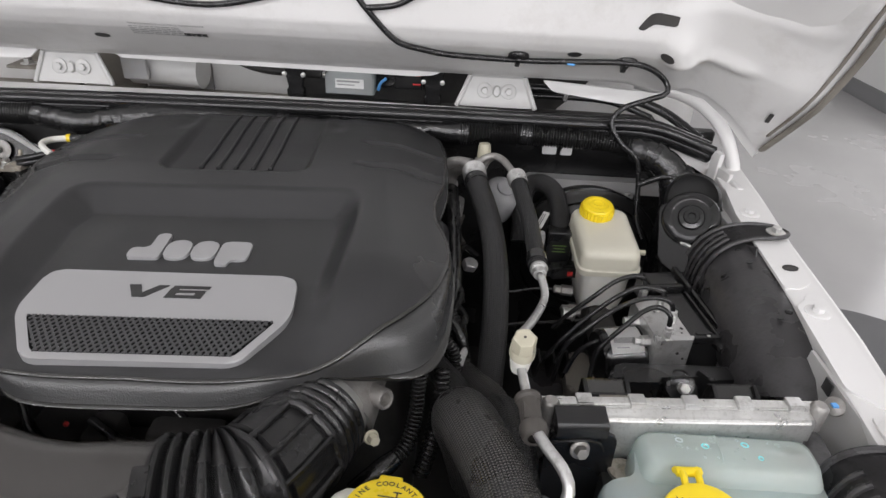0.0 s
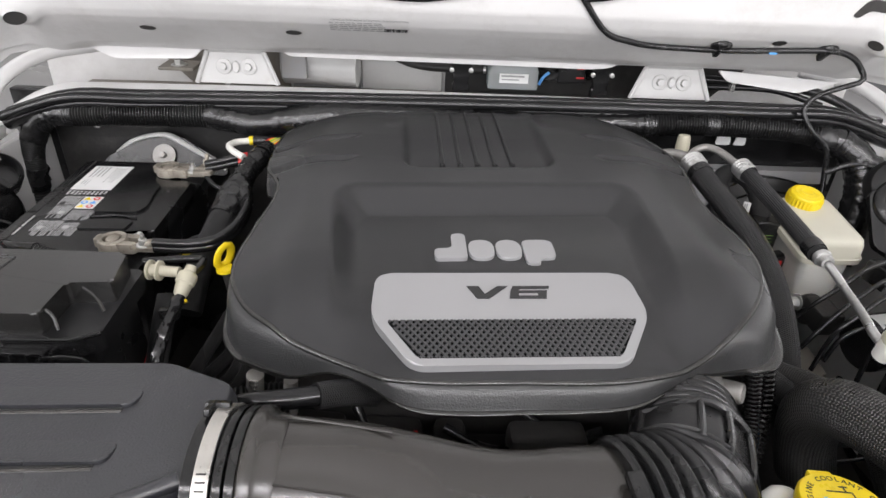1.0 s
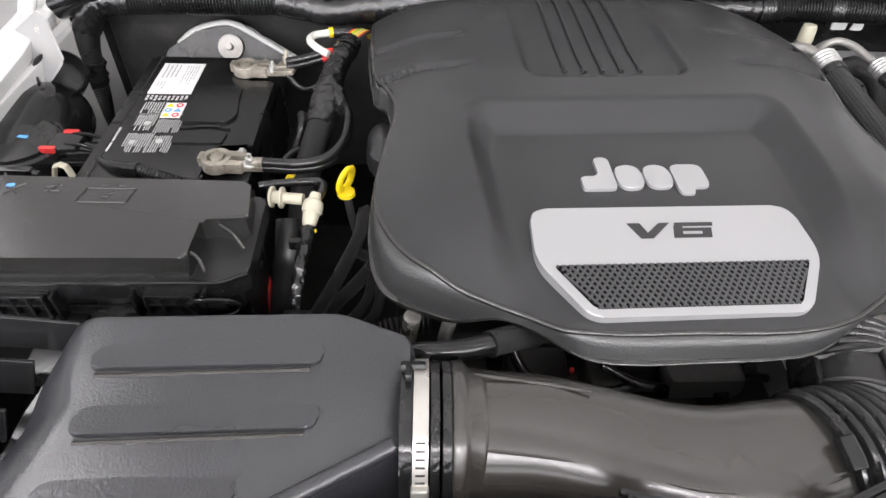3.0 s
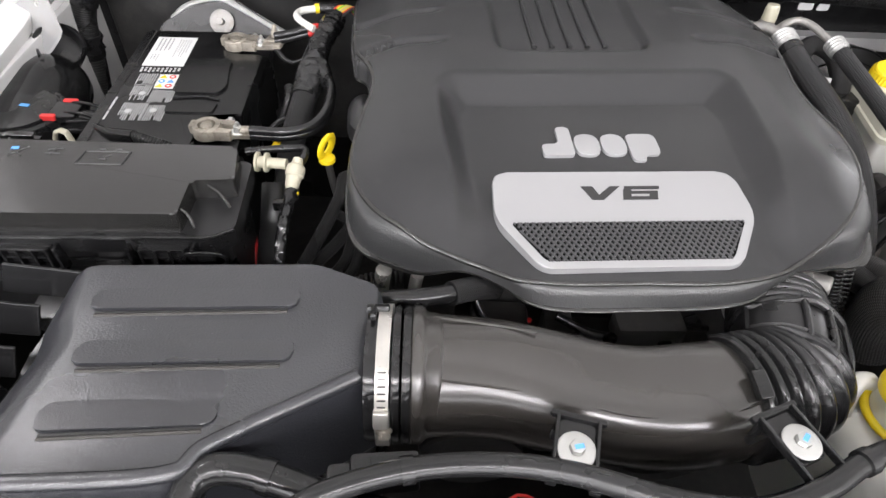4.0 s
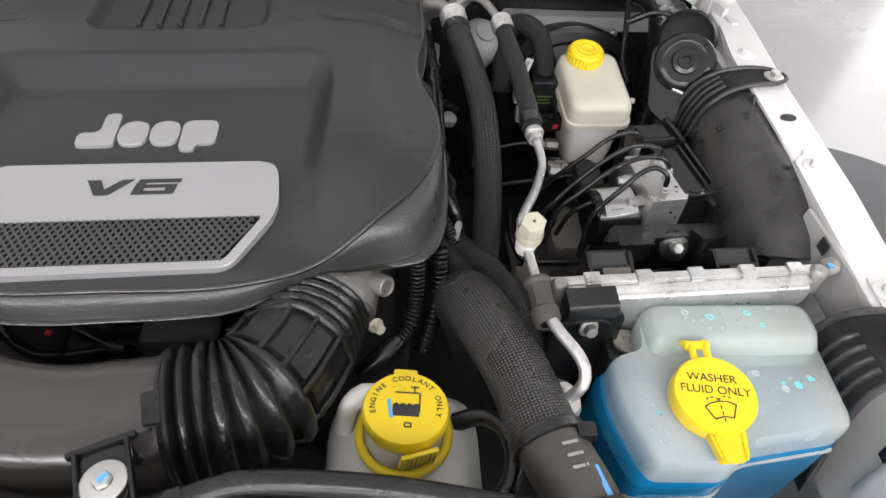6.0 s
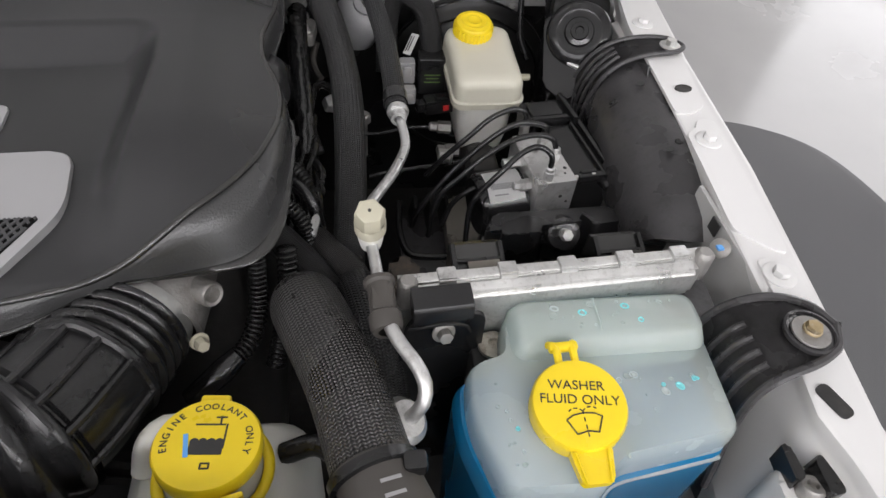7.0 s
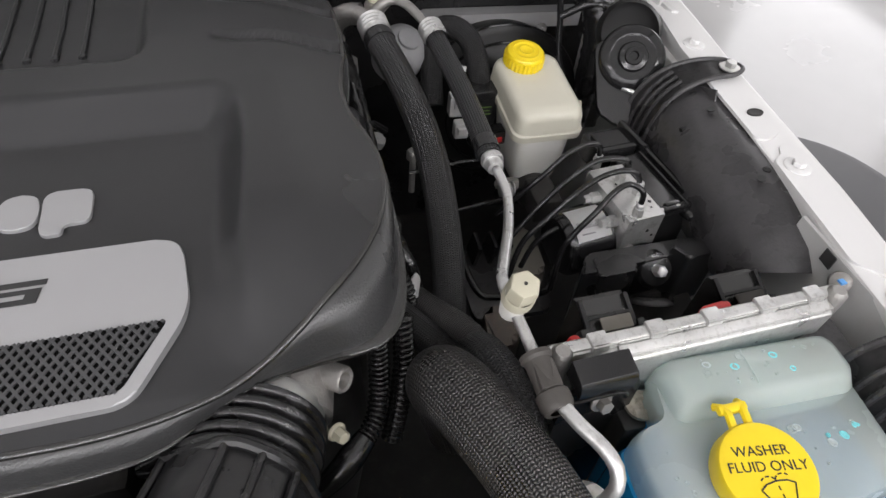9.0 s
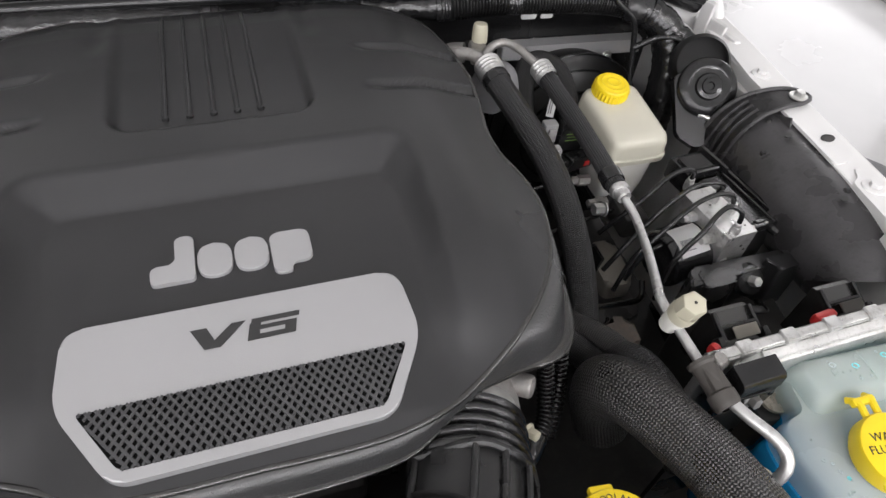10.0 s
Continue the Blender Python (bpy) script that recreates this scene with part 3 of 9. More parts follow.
rbox(bm, (-0.475, 1.09, 1.25), (0.06, 0.05, 0.006), 0.002)
part("cowl_bracket", bm, BEIGE, cowl)
bm = bmesh.new()
rbox(bm, (-0.275, 1.07, 1.265), (0.045, 0.012, 0.05), 0.004)
part("cowl_bracket", bm, GREYPAINT, cowl)
bm = bmesh.new()
bolt(bm, pose(-0.475, 1.085, 1.252), 0.008, 0.008, 0.014)
part("bolt", bm, ZINC, cowl)

# body shoulder that shows as a white rim at both ends of the cowl
for side in (1, -1):
    bm = bmesh.new()
    sweep(bm, [(side * 0.60, 1.08, 1.283), (side * 0.68, 1.045, 1.272), (side * 0.725, 1.0, 1.245), (side * 0.742, 0.95, 1.20), (side * 0.745, 0.92, 1.15)], 0.011, seg=10)
    part("body_shoulder", bm, WHITE, body)

# rubber seal along the front of the cowl
seal = thing("cowl_seal", "ribbed black rubber seal along the white cowl", "seal", (0, 0.962, 1.231))
for name, dy, dz, r in (("bulb", 0.0, 0.0, 0.013), ("front_lip", -0.012, 0.012, 0.008), ("rear_lip", 0.010, 0.014, 0.006)):
    bm = bmesh.new()
    sweep(bm, [(x, -0.02 * (x / 0.7) ** 2 + dy, 0.012 * x + dz - 0.03 * max(0, (abs(x) - 0.6) / 0.1) ** 2) for x in np.linspace(-0.70, 0.70, 15)], r, seg=10, step=0.03)
    part(name, bm, SHINY, seal)

# ---- the hood, propped open ----
hood = thing("hood", "white painted hood, open, seen from below", "hood", (0, 1.03, 1.31))
HA = radians(48)


def hood_at(x, s, n):
    """x across, s up along the hood from its rear edge, n out of its underside."""
    return Vector((x, -math.cos(HA) * s - math.sin(HA) * n, math.sin(HA) * s - math.cos(HA) * n))


def sm(a, b, v):
    t = min(1, max(0, (v - a) / (b - a)))
    return t * t * (3 - 2 * t)


def hood_half(s):
    return 0.79 - 0.2 * max(0, s - 0.22)


def hood_rear(a):
    """How far the rear edge rises or falls towards the hood's corners."""
    return float(np.interp(a, (0.59, 0.62, 0.645, 0.67, 0.70, 0.735, 0.768, 0.79), (0.0, 0.012, 0.045, 0.06, 0.055, 0.033, -0.008, -0.038)))


BEAM_S = (-0.02, 0.0, 0.015, 0.03, 0.10, 0.118, 0.132, 0.15, 0.19, 0.215, 0.235)
BEAM_N = (0.008, 0.014, 0.022, 0.028, 0.045, 0.048, 0.0475, 0.044, 0.016, 0.004, 0.0)


def hood_n(x, s):
    """Relief of the underside: a rear beam, hollows between ribs, the turned-down sides."""
    a = abs(x)
    beam = float(np.interp(s, BEAM_S, BEAM_N))
    n = 0.004 + beam * (1 - 0.7 * sm(0.595, 0.65, a))
    ridge = s - 0.126 - 0.26 * (a - 0.617)
    n += 0.009 * math.exp(-(ridge / 0.012) ** 2) * sm(0.59, 0.62, a) * (1 - sm(0.67, 0.71, a))
    n += 0.008 * math.exp(-(max(0.0, math.hypot(a - 0.603, s - 0.13) - 0.012) / 0.014) ** 2) * sm(0.5, 0.56, a)
    n -= 0.016 * sm(0.0, 0.03, s - 0.187 - 0.42 * (a - 0.606)) * sm(0.56, 0.62, a) * (1 - sm(0.70, 0.76, a))
    n += 0.006 * math.exp(-((a - 0.745) / 0.012) ** 2) * sm(0.22, 0.3, s)
    n += 0.10 * sm(0.55, 0.765, a + 0.79 - hood_half(s)) ** 1.2
    n -= 0.012 * sm(0.24, 0.27, s) * (1 - sm(0.40, 0.44, s)) * (1 - sm(0.30, 0.36, a))
    n -= 0.012 * sm(0.24, 0.27, s) * sm(0.38, 0.41, a) * (1 - sm(0.53, 0.57, a))
    return n


bm = bmesh.new()
nx, ns = 320, 200
grid = []
for j in range(ns + 1):
    row = []
    for i in range(nx + 1):
        f = -1 + 2 * i / nx
        s = -0.005 + 1.155 * (j / ns) ** 1.5
        x = f * hood_half(s)
        s0 = s + hood_rear(abs(x)) * (1 - j / ns) ** 3
        row.append(bm.verts.new(hood_at(x, s0, hood_n(x, s0))))
    grid.append(row)
for a, b in zip(grid, grid[1:]):
    for k in range(nx):
        bm.faces.new((a[k], a[k + 1], b[k + 1], b[k]))
part("inner_panel", bm, INNERWHITE, hood, "white painted inner panel with pressed beams")
bm = bmesh.new()
rows = []
for j in range(41):
    s = -0.03 + 1.19 * j / 40
    row = []
    for i in range(41):
        f = -1 + 2 * i / 40
        x = f * (hood_half(s) + 0.006)
        row.append(bm.verts.new(hood_at(x, s + hood_rear(abs(x)) * (1 - j / 40) ** 3, -0.03 + 0.135 * sm(0.5, 0.775, abs(x) + 0.79 - hood_half(s)) ** 1.2)))
    rows.append(row)
for a, b in zip(rows, rows[1:]):
    for k in range(40):
        bm.faces.new((a[k], a[k + 1], b[k + 1], b[k]))
part("outer_panel", bm, WHITE, hood, "glossy white outer skin")
# folded edges of the skin, with a bead of sealer
for side in (1, -1):
    bm = bmesh.new()
    sweep(bm, [hood_at(side * (hood_half(s) + 0.002), s, hood_n(hood_half(s), s) + 0.004) for s in np.linspace(-0.03, 1.12, 24)], 0.006, seg=8, flat=0.6, step=0.03)
    sweep(bm, [hood_at(side * (hood_half(s) - 0.014), s, hood_n(hood_half(s) - 0.014, s) + 0.001) for s in np.linspace(0.02, 1.12, 24)], 0.0028, seg=8, flat=0.7, step=0.03)
    part("side_hem", bm, BEIGE, hood, "grey-brown sealer along the edge")
# rear lips of the skin, bright white, interrupted by the hinges
for pts in ([(-0.62, -0.012), (-0.41, -0.006), (-0.405, -0.012), (-0.425, -0.03), (-0.55, -0.034), (-0.59, -0.016)], [(-0.29, -0.008), (0.275, -0.010), (0.25, -0.021), (0.22, -0.024), (-0.27, -0.021)], [(0.43, -0.018), (0.64, -0.03), (0.57, -0.05), (0.45, -0.036)]):
    bm = bmesh.new()
    prism(bm, rounded(pts, 0.006, 3), -0.002, 0.002, 0.0008, pose(0, -0.004, 0, 84, 0, 0))
    part("rear_lip", bm, WHITE, hood)


def hood_pose(x, s, lift=0.0, spin=0):
    p = hood_at(x, s, hood_n(x, s) + lift)
    e = 0.004
    du = hood_at(x + e, s, hood_n(x + e, s)) - hood_at(x - e, s, hood_n(x - e, s))
    dv = hood_at(x, s + e, hood_n(x, s + e)) - hood_at(x, s - e, hood_n(x, s - e))
    n = du.cross(dv).normalized()
    if n.y > 0:
        n = -n
    u = du.normalized()
    v = n.cross(u)
    return Matrix.Translation(p) @ Matrix((u, v, n)).transposed().to_4x4() @ pose(0, 0, 0, 0, 0, spin)


for x, s, r in ((-0.45, 0.088, 0.010), (-0.241, 0.09, 0.010), (0.584, 0.131, 0.0095), (-0.605, 0.131, 0.013), (0.457, 0.115, 0.009)):
    bm = bmesh.new()
    lathe(bm, [(r, 0.0002), (r * 0.98, 0.0006), (0, 0.0004)], hood_pose(x, s, 0.001) @ Matrix.Diagonal((1.15, 0.75, 1, 1)), 24)
    part("panel_hole", bm, DARK, hood, "dark hole in the pressed panel")
for pts, s0 in ((((-0.027, -0.010), (-0.014, 0.011), (-0.004, 0.014), (0.029, 0.011), (0.025, -0.003), (-0.006, -0.001), (-0.018, -0.012)), (0.56, 0.17)), (((-0.06, -0.02), (0.05, -0.02), (0.07, 0.02), (-0.03, 0.02)), (-0.08, 0.21))):
    bm = bmesh.new()
    prism(bm, rounded(list(pts), 0.006), 0, 0.0014, 0, hood_pose(s0[0], s0[1], 0.001))
    part("panel_hole", bm, DARK, hood)
bm = bmesh.new()
prism(bm, rounded([(-0.012, -0.003), (0.012, -0.003), (0.012, 0.003), (-0.012, 0.003)], 0.002), 0, 0.0014, 0, hood_pose(0.748, 0.079, 0.002, 98))
part("panel_hole", bm, DARK, hood)
# emission label printed on the beam
lm = hood_pose(-0.132, 0.118, 0.0012) @ Matrix.Scale(0.8, 4)
bm = text_bm("VEHICLE EMISSION CONTROL INFORMATION", 0.0066, 0.0001)
moved(bm, bm.verts, lm @ pose(0.005, 0.016, 0))
part("label_title", bm, GREYINK, hood, "grey printed emission label title")
rng = random.Random(4)
bm = bmesh.new()
for k in range(5):
    x = -0.066
    while x < 0.02:
        w = rng.uniform(0.005, 0.016)
        rbox(bm, (0, 0, 0), (w, 0.0022, 0.0002), 0, lm @ pose(x + w / 2, 0.008 - 0.0055 * k, 0.0001))
        x += w + 0.0025
part("label_print", bm, GREYINK, hood)
bm = bmesh.new()
for k in range(26):
    rbox(bm, (0, 0, 0), (rng.choice((0.0008, 0.0015)), 0.009, 0.0002), 0, lm @ pose(0.03 + 0.0016 * k, -0.011, 0.0001))
part("label_barcode", bm, INK, hood)

# hinges
for x in (-0.357, 0.357):
    hz = new("hinge")
    hz.parent, hz.location = hood, (x, -0.01, -0.067)
    hz.empty_display_size = 0.02
    tagged(hz, "light grey painted steel hinge with two bolts")
    bm = bmesh.new()
    prism(bm, rounded([(-0.068, 0), (0.068, 0), (0.045, 0.05), (-0.045, 0.05)], 0.008), -0.003, 0.003, 0.0015, pose(0, 0, 0, 80, 0, 0))
    prism(bm, rounded([(-0.044, 0), (0.044, 0), (0.04, 0.03), (-0.04, 0.03)], 0.004), -0.003, 0.003, 0.0015, pose(0, 0.008, 0.049, 130, 0, 0))
    for dx in (-0.066, 0.066):
        sweep(bm, [(dx, -0.004, 0.0), (dx * 0.68, 0.005, 0.05)], 0.004, seg=8)
    part("plate", bm, HINGE, hz)
    bm = bmesh.new()
    lathe(bm, [(0.0, 0.0028), (0.006, 0.0026), (0.0075, 0.0)], pose(0, -0.001, 0.027, 80) @ Matrix.Diagonal((0.8, 1.3, 1, 1)), 20)
    part("boss", bm, HINGE, hz)
    for dx in (-0.02, 0.02):
        bm = bmesh.new()
        bolt(bm, pose(dx, 0.0, 0.027, 80), 0.0062, 0.005, 0.0125)
        part("bolt", bm, HINGE, hz)

# ---- engine cover ----
cover = thing("engine_cover", "black plastic engine cover with a silver V6 badge", "engine cover", (0.03, 0.55, 0), 3.0)
OUT = [(0, -0.192), (0.06, -0.1915), (0.096, -0.187), (0.128, -0.171), (0.162, -0.152), (0.193, -0.142), (0.229, -0.139), (0.25, -0.126), (0.263, -0.1), (0.27, -0.06), (0.274, -0.003), (0.272, 0.024), (0.261, 0.048), (0.2545, 0.078), (0.257, 0.106), (0.2645, 0.14), (0.2685, 0.18), (0.2685, 0.275), (0.25, 0.352), (0.168, 0.392), (0.09, 0.404), (0, 0.409)]
OUTL = [(-0.09, 0.402), (-0.189, 0.38), (-0.25, 0.354), (-0.267, 0.32), (-0.2655, 0.215), (-0.258, 0.152), (-0.244, 0.132), (-0.2405, 0.1), (-0.243, 0.068), (-0.2545, 0.039), (-0.2615, -0.01), (-0.262, -0.05), (-0.257, -0.085), (-0.24, -0.109), (-0.2025, -0.13), (-0.152, -0.146), (-0.122, -0.163), (-0.091, -0.185), (-0.05, -0.1915)]


def closed_spline(pts, n):
    """n points evenly spaced on a smooth closed line."""
    P = [Vector((*p, 0)) for p in pts]
    m, dense = len(P), []
    for k in range(m):
        a, b, c, d = P[k - 1], P[k], P[(k + 1) % m], P[(k + 2) % m]
        for i in range(20):
            t = i / 20
            dense.append(0.5 * (2 * b + (c - a) * t + (2 * a - 5 * b + 4 * c - d) * t * t + (3 * b - a - 3 * c + d) * t ** 3))
    run = [0.0]
    for a, b in zip(dense, dense[1:] + dense[:1]):
        run.append(run[-1] + (b - a).length)
    out, k = [], 0
    for i in range(n):
        s = run[-1] * i / n
        while run[k + 1] < s:
            k += 1
        t = (s - run[k]) / (run[k + 1] - run[k])
        out.append(dense[k].lerp(dense[(k + 1) % len(dense)], t))
    return out


def rounded_box(x, y, r):
    """Signed distance outside a corner region whose inside is x < 0 and y < 0, the corner rounded by r."""
    return min(max(x + r, y + r), 0.0) + math.hypot(max(x + r, 0.0), max(y + r, 0.0)) - r


def cover_droop(a, v):
    """How far the front edge sags between the middle and each corner, 0 to 1."""
    return math.exp(-((a - 0.155) / 0.036) ** 2) * (1 - sm(-0.15, -0.09, v))


def cover_z(u, v):
    """Height of the cover's top: a sunk central panel, a raised rim and a grooved channel at the back."""
    a = abs(u)
    z = float(np.interp(v, [-0.2, -0.165, -0.06, 0.0, 0.05, 0.1, 0.165, 0.25, 0.325, 0.35, 0.38, 0.42], [1.1995, 1.2095, 1.2195, 1.2222, 1.224, 1.2265, 1.2285, 1.229, 1.2275, 1.2255, 1.217, 1.198]))
    z += 0.012 * u
    edge = 0.157 + 0.012 * sm(-0.15, 0.08, v)
    # walls of the sunk panel: a crisp upper edge, a soft foot
    d = rounded_box(a - edge, v - 0.1, 0.03)
    width = 0.026 + 0.018 * sm(0.03, 0.09, v)
    t = min(1.0, max(0.0, 1 + d / width))
    wall_ = 1 - (1 - t) ** 1.25 if t > 0.86 else t ** 1.35 * ((1 - 0.14 ** 1.25) / 0.86 ** 1.35)
    z += 0.0225 * wall_ * sm(-0.185, -0.03, v)
    z -= 0.013 * cover_droop(a, v)
    z -= 0.024 * sm(0.19, 0.275, a) * (1 - 0.3 * sm(0.0, 0.2, v))
    z -= 0.013 * sm(0.07, 0.26, a) * sm(0.18, 0.36, v)
    # channel with the ribs
    d = rounded_box(a - 0.094, 0.139 - v, 0.024)
    z -= (0.0095 - 0.006 * sm(0.2, 0.33, v)) * (1 - sm(-0.011, 0.001, d))
    # a dent beside the channel where each shoulder rounds off
    z -= 0.004 * math.exp(-((a - 0.108) / 0.013) ** 2) * sm(0.27, 0.315, v)
    # two ledges on either flank
    for v0, v1 in ((0.253, 0.234), (0.174, 0.162)):
        line = v - (v0 + (v1 - v0) * (a - 0.15) / 0.105)
        z -= 0.0065 * sm(0.143, 0.17, a) * sm(-0.016, -0.0025, line) * (1 - sm(-0.002, 0.0035, line))
    return z


N = 420
lip = closed_spline(OUT + OUTL, N)
# the crease between top and skirt: a smoother line inside the lip at the front, close to it at the back
CREASE = [(0, -0.1765), (0.05, -0.1785), (0.0905, -0.1765), (0.13, -0.166), (0.171, -0.1445), (0.212, -0.1125), (0.243, -0.073), (0.2585, -0.036), (0.264, 0.005), (0.25, 0.06), (0.22, 0.14), (0, 0.3), (-0.21, 0.14), (-0.236, 0.05), (-0.252, 0.0), (-0.2515, -0.045), (-0.231, -0.09), (-0.195, -0.1245), (-0.154, -0.1475), (-0.115, -0.167), (-0.074, -0.1745), (-0.035, -0.176)]
hub = Vector((0.0, 0.1, 0))
dense = closed_spline(CREASE, 900)
order = sorted((math.atan2(p.y - hub.y, p.x), (p - hub).length) for p in dense)
angles, reach_ = [o[0] for o in order], [o[1] for o in order]
ring0 = []
for k, p in enumerate(lip):
    t = (lip[(k + 2) % N] - lip[k - 2]).normalized()
    back = p - Vector((t.y, -t.x, 0)) * 0.006
    d = p - hub
    front = hub + d.normalized() * min(float(np.interp(math.atan2(d.y, d.x), angles, reach_)), d.length - 0.004)
    ring0.append(front.lerp(back, sm(-0.02, 0.07, p.y)))
bm = bmesh.new()
centre = Vector((0.0, 0.08, 0))
fr = [0.0] + [((k + 1) / 130) ** 0.85 for k in range(130)]
rings = []
for f in fr[1:]:
    row = []
    for p in ring0:
        q = centre.lerp(Vector((p.x, p.y, 0)), f)
        z = cover_z(q.x, q.y)
        row.append(bm.verts.new((q.x, q.y, z)))
    rings.append(row)
mid = bm.verts.new((centre.x, centre.y, cover_z(centre.x, centre.y)))
for k in range(N):
    bm.faces.new((mid, rings[0][k], rings[0][(k + 1) % N]))
for a, b in zip(rings, rings[1:]):
    for k in range(N):
        bm.faces.new((a[k], b[k], b[(k + 1) % N], a[(k + 1) % N]))
part("shell", bm, COVER, cover, smooth=60)
# skirt that falls from the shell's edge to a thin lip
bm = bmesh.new()
rows = []
for f, d, o in ((1.0, 0.0038, 0.0), (1.0, 0.005, 0.0035), (1.0, 0.009, 0.0075), (1.0, 0.019, 0.0115), (1.0, 0.047, 0.0145), (1.0, 0.05, 0.0155), (1.0, 0.0505, 0.0195), (1.0, 0.053, 0.0205), (1.0, 0.056, 0.0195), (1.0, 0.056, 0.014)):
    row = []
    for k, p in enumerate(ring0):
        depth = d / 0.056 * (0.0215 + 0.027 * sm(0.125, 0.2, abs(p.x)) * (1 - 0.25 * sm(0.22, 0.26, abs(p.x))) * (1 - sm(0.05, 0.2, p.y)) - 0.017 * cover_droop(abs(p.x), p.y))
        q = p.lerp(lip[k], o / 0.0205)
        row.append(bm.verts.new((q.x, q.y, cover_z(p.x, p.y) - depth)))
    rows.append(row)
for a, b in zip(rows[:5], rows[1:6]):
    for k in range(N):
        bm.faces.new((a[k], b[k], b[(k + 1) % N], a[(k + 1) % N]))
edge = [[tuple(v.co) for v in row] for row in rows[5:]]
bmesh.ops.delete(bm, geom=[v for row in rows[6:] for v in row], context="VERTS")
part("skirt", bm, COVER_GRAIN, cover, "grained skirt", smooth=60)
bm = bmesh.new()
rows = [[bm.verts.new(p) for p in row] for row in edge]
for a, b in zip(rows, rows[1:]):
    for k in range(N):
        bm.faces.new((a[k], b[k], b[(k + 1) % N], a[(k + 1) % N]))
part("lip", bm, LID, cover, "thin smooth lip", smooth=60)
# fine rounded crease above the skirt
bm = bmesh.new()
sweep(bm, [(p.x, p.y, cover_z(p.x, p.y) - 0.0016) for p in ring0[::6]] + [(ring0[0].x, ring0[0].y, cover_z(ring0[0].x, ring0[0].y) - 0.0016)], 0.0026, seg=10, step=0.005)
part("crease", bm, LID, cover)
# five ribs in the channel
for k in range(5):
    x = -0.0445 + 0.0215 * k
    bm = bmesh.new()
    x2 = x
    line = [(x + (x2 - x) * t, 0.164 + 0.188 * t) for t in np.linspace(0, 1, 12)]
    sweep(bm, [(a, b, cover_z(a, b) + 0.001) for a, b in line], 0.0024, seg=8, flat=1.0)
    lathe(bm, [(0, 0.003), (0.003, 0.0026), (0.0036, 0.0)], pose(x, 0.164, cover_z(x, 0.164)), 12)
    part("rib", bm, COVER, cover)


def cover_pose(u, v, lift):
    dz = (cover_z(u, v + 0.02) - cover_z(u, v - 0.02)) / 0.04
    return pose(u, v, cover_z(u, v) + lift, math.degrees(math.atan(dz)), 0, 0)


# silver badge with a mesh; a flat black sheet stands for its recess's shade
PL = [(-0.119, -0.052), (0.1175, -0.052), (0.1215, -0.110), (0.088, -0.1675), (-0.088, -0.1675), (-0.1225, -0.110)]
pl = rounded(PL, [0.014, 0.016, 0.016, 0.013, 0.013, 0.016], 6)
MS = [(-0.1085, -0.1165), (0.1085, -0.1165), (0.083, -0.1595), (-0.083, -0.1595)]
ms = rounded(MS, [0.004, 0.004, 0.006, 0.006], 6)
bp = cover_pose(0, -0.11, 0.002)


def on_badge(u, v, lift=0.0):
    return bp @ Matrix.Translation((u, v + 0.11, lift))


bm = bmesh.new()
prism(bm, [(x, y + 0.11) for x, y in pl], -0.006, 0.0042, 0.0016, bp, 3)
badge = part("badge_plate", bm, SILVER, cover, "brushed silver badge plate")
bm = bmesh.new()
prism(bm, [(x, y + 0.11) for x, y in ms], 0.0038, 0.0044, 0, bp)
part("mesh_backing", bm, BACKING, badge, "flat black sheet for the recess's shade")
bm = bmesh.new()


def half_span(v):
    return -0.1085 - (v + 0.1165) * 0.593, 0.1085 + (v + 0.1165) * 0.593


for sgn in (1, -1):
    for k in range(-72, 72):
        seg = []
        for i in range(25):
            v = -0.1595 + 0.043 * i / 24
            u = k * 0.0061 + sgn * (v + 0.14) * 0.72
            lo, hi = half_span(v)
            if lo + 0.001 < u < hi - 0.001:
                seg.append((u, v))
        if len(seg) > 1:
            a, b = seg[0], seg[-1]
            pa, pb = on_badge(*a, 0.0048).translation, on_badge(*b, 0.0048).translation
            d = pb - pa
            m = Matrix.Translation((pa + pb) / 2) @ d.to_track_quat("X", "Z").to_matrix().to_4x4()
            vs = rbox(bm, (0, 0, 0), (d.length, 0.0019, 0.0012 if sgn > 0 else 0.0014), 0, m)
part("mesh", bm, mat("mesh_plastic", (0.06, 0.06, 0.062), 0.34, grain=500, bump=0.1), badge, "dark grey lattice", smooth=0)
bm = bmesh.new()
V6 = [[(-0.0385, 0.0085), (-0.0275, 0.0085), (-0.0205, -0.0025), (-0.0195, -0.0085), (-0.0265, -0.0085)], [(-0.0205, -0.0025), (-0.0105, 0.0085), (-0.001, 0.0085), (-0.0155, -0.0085), (-0.0195, -0.0085)], [(0.0035, 0.0085), (0.0375, 0.0085), (0.0375, 0.0047), (0.012, 0.0047), (0.0035, 0.0047)]]
V6 += [[(x0, y0), (x1, y0), (x1, y1), (x0, y1)] for x0, x1, y0, y1 in ((0.0025, 0.0105, -0.0085, 0.0047), (0.0105, 0.036, -0.001, 0.0022), (0.028, 0.036, -0.0048, -0.001), (0.0105, 0.036, -0.0085, -0.0048))]
for pts in V6:
    prism(bm, [(x + 0.22 * y, y) for x, y in pts], 0.0, 0.0006)
moved(bm, bm.verts, on_badge(0.0, -0.0805, 0.0044))
part("lettering", bm, INK, badge, "black V6 lettering", smooth=0)
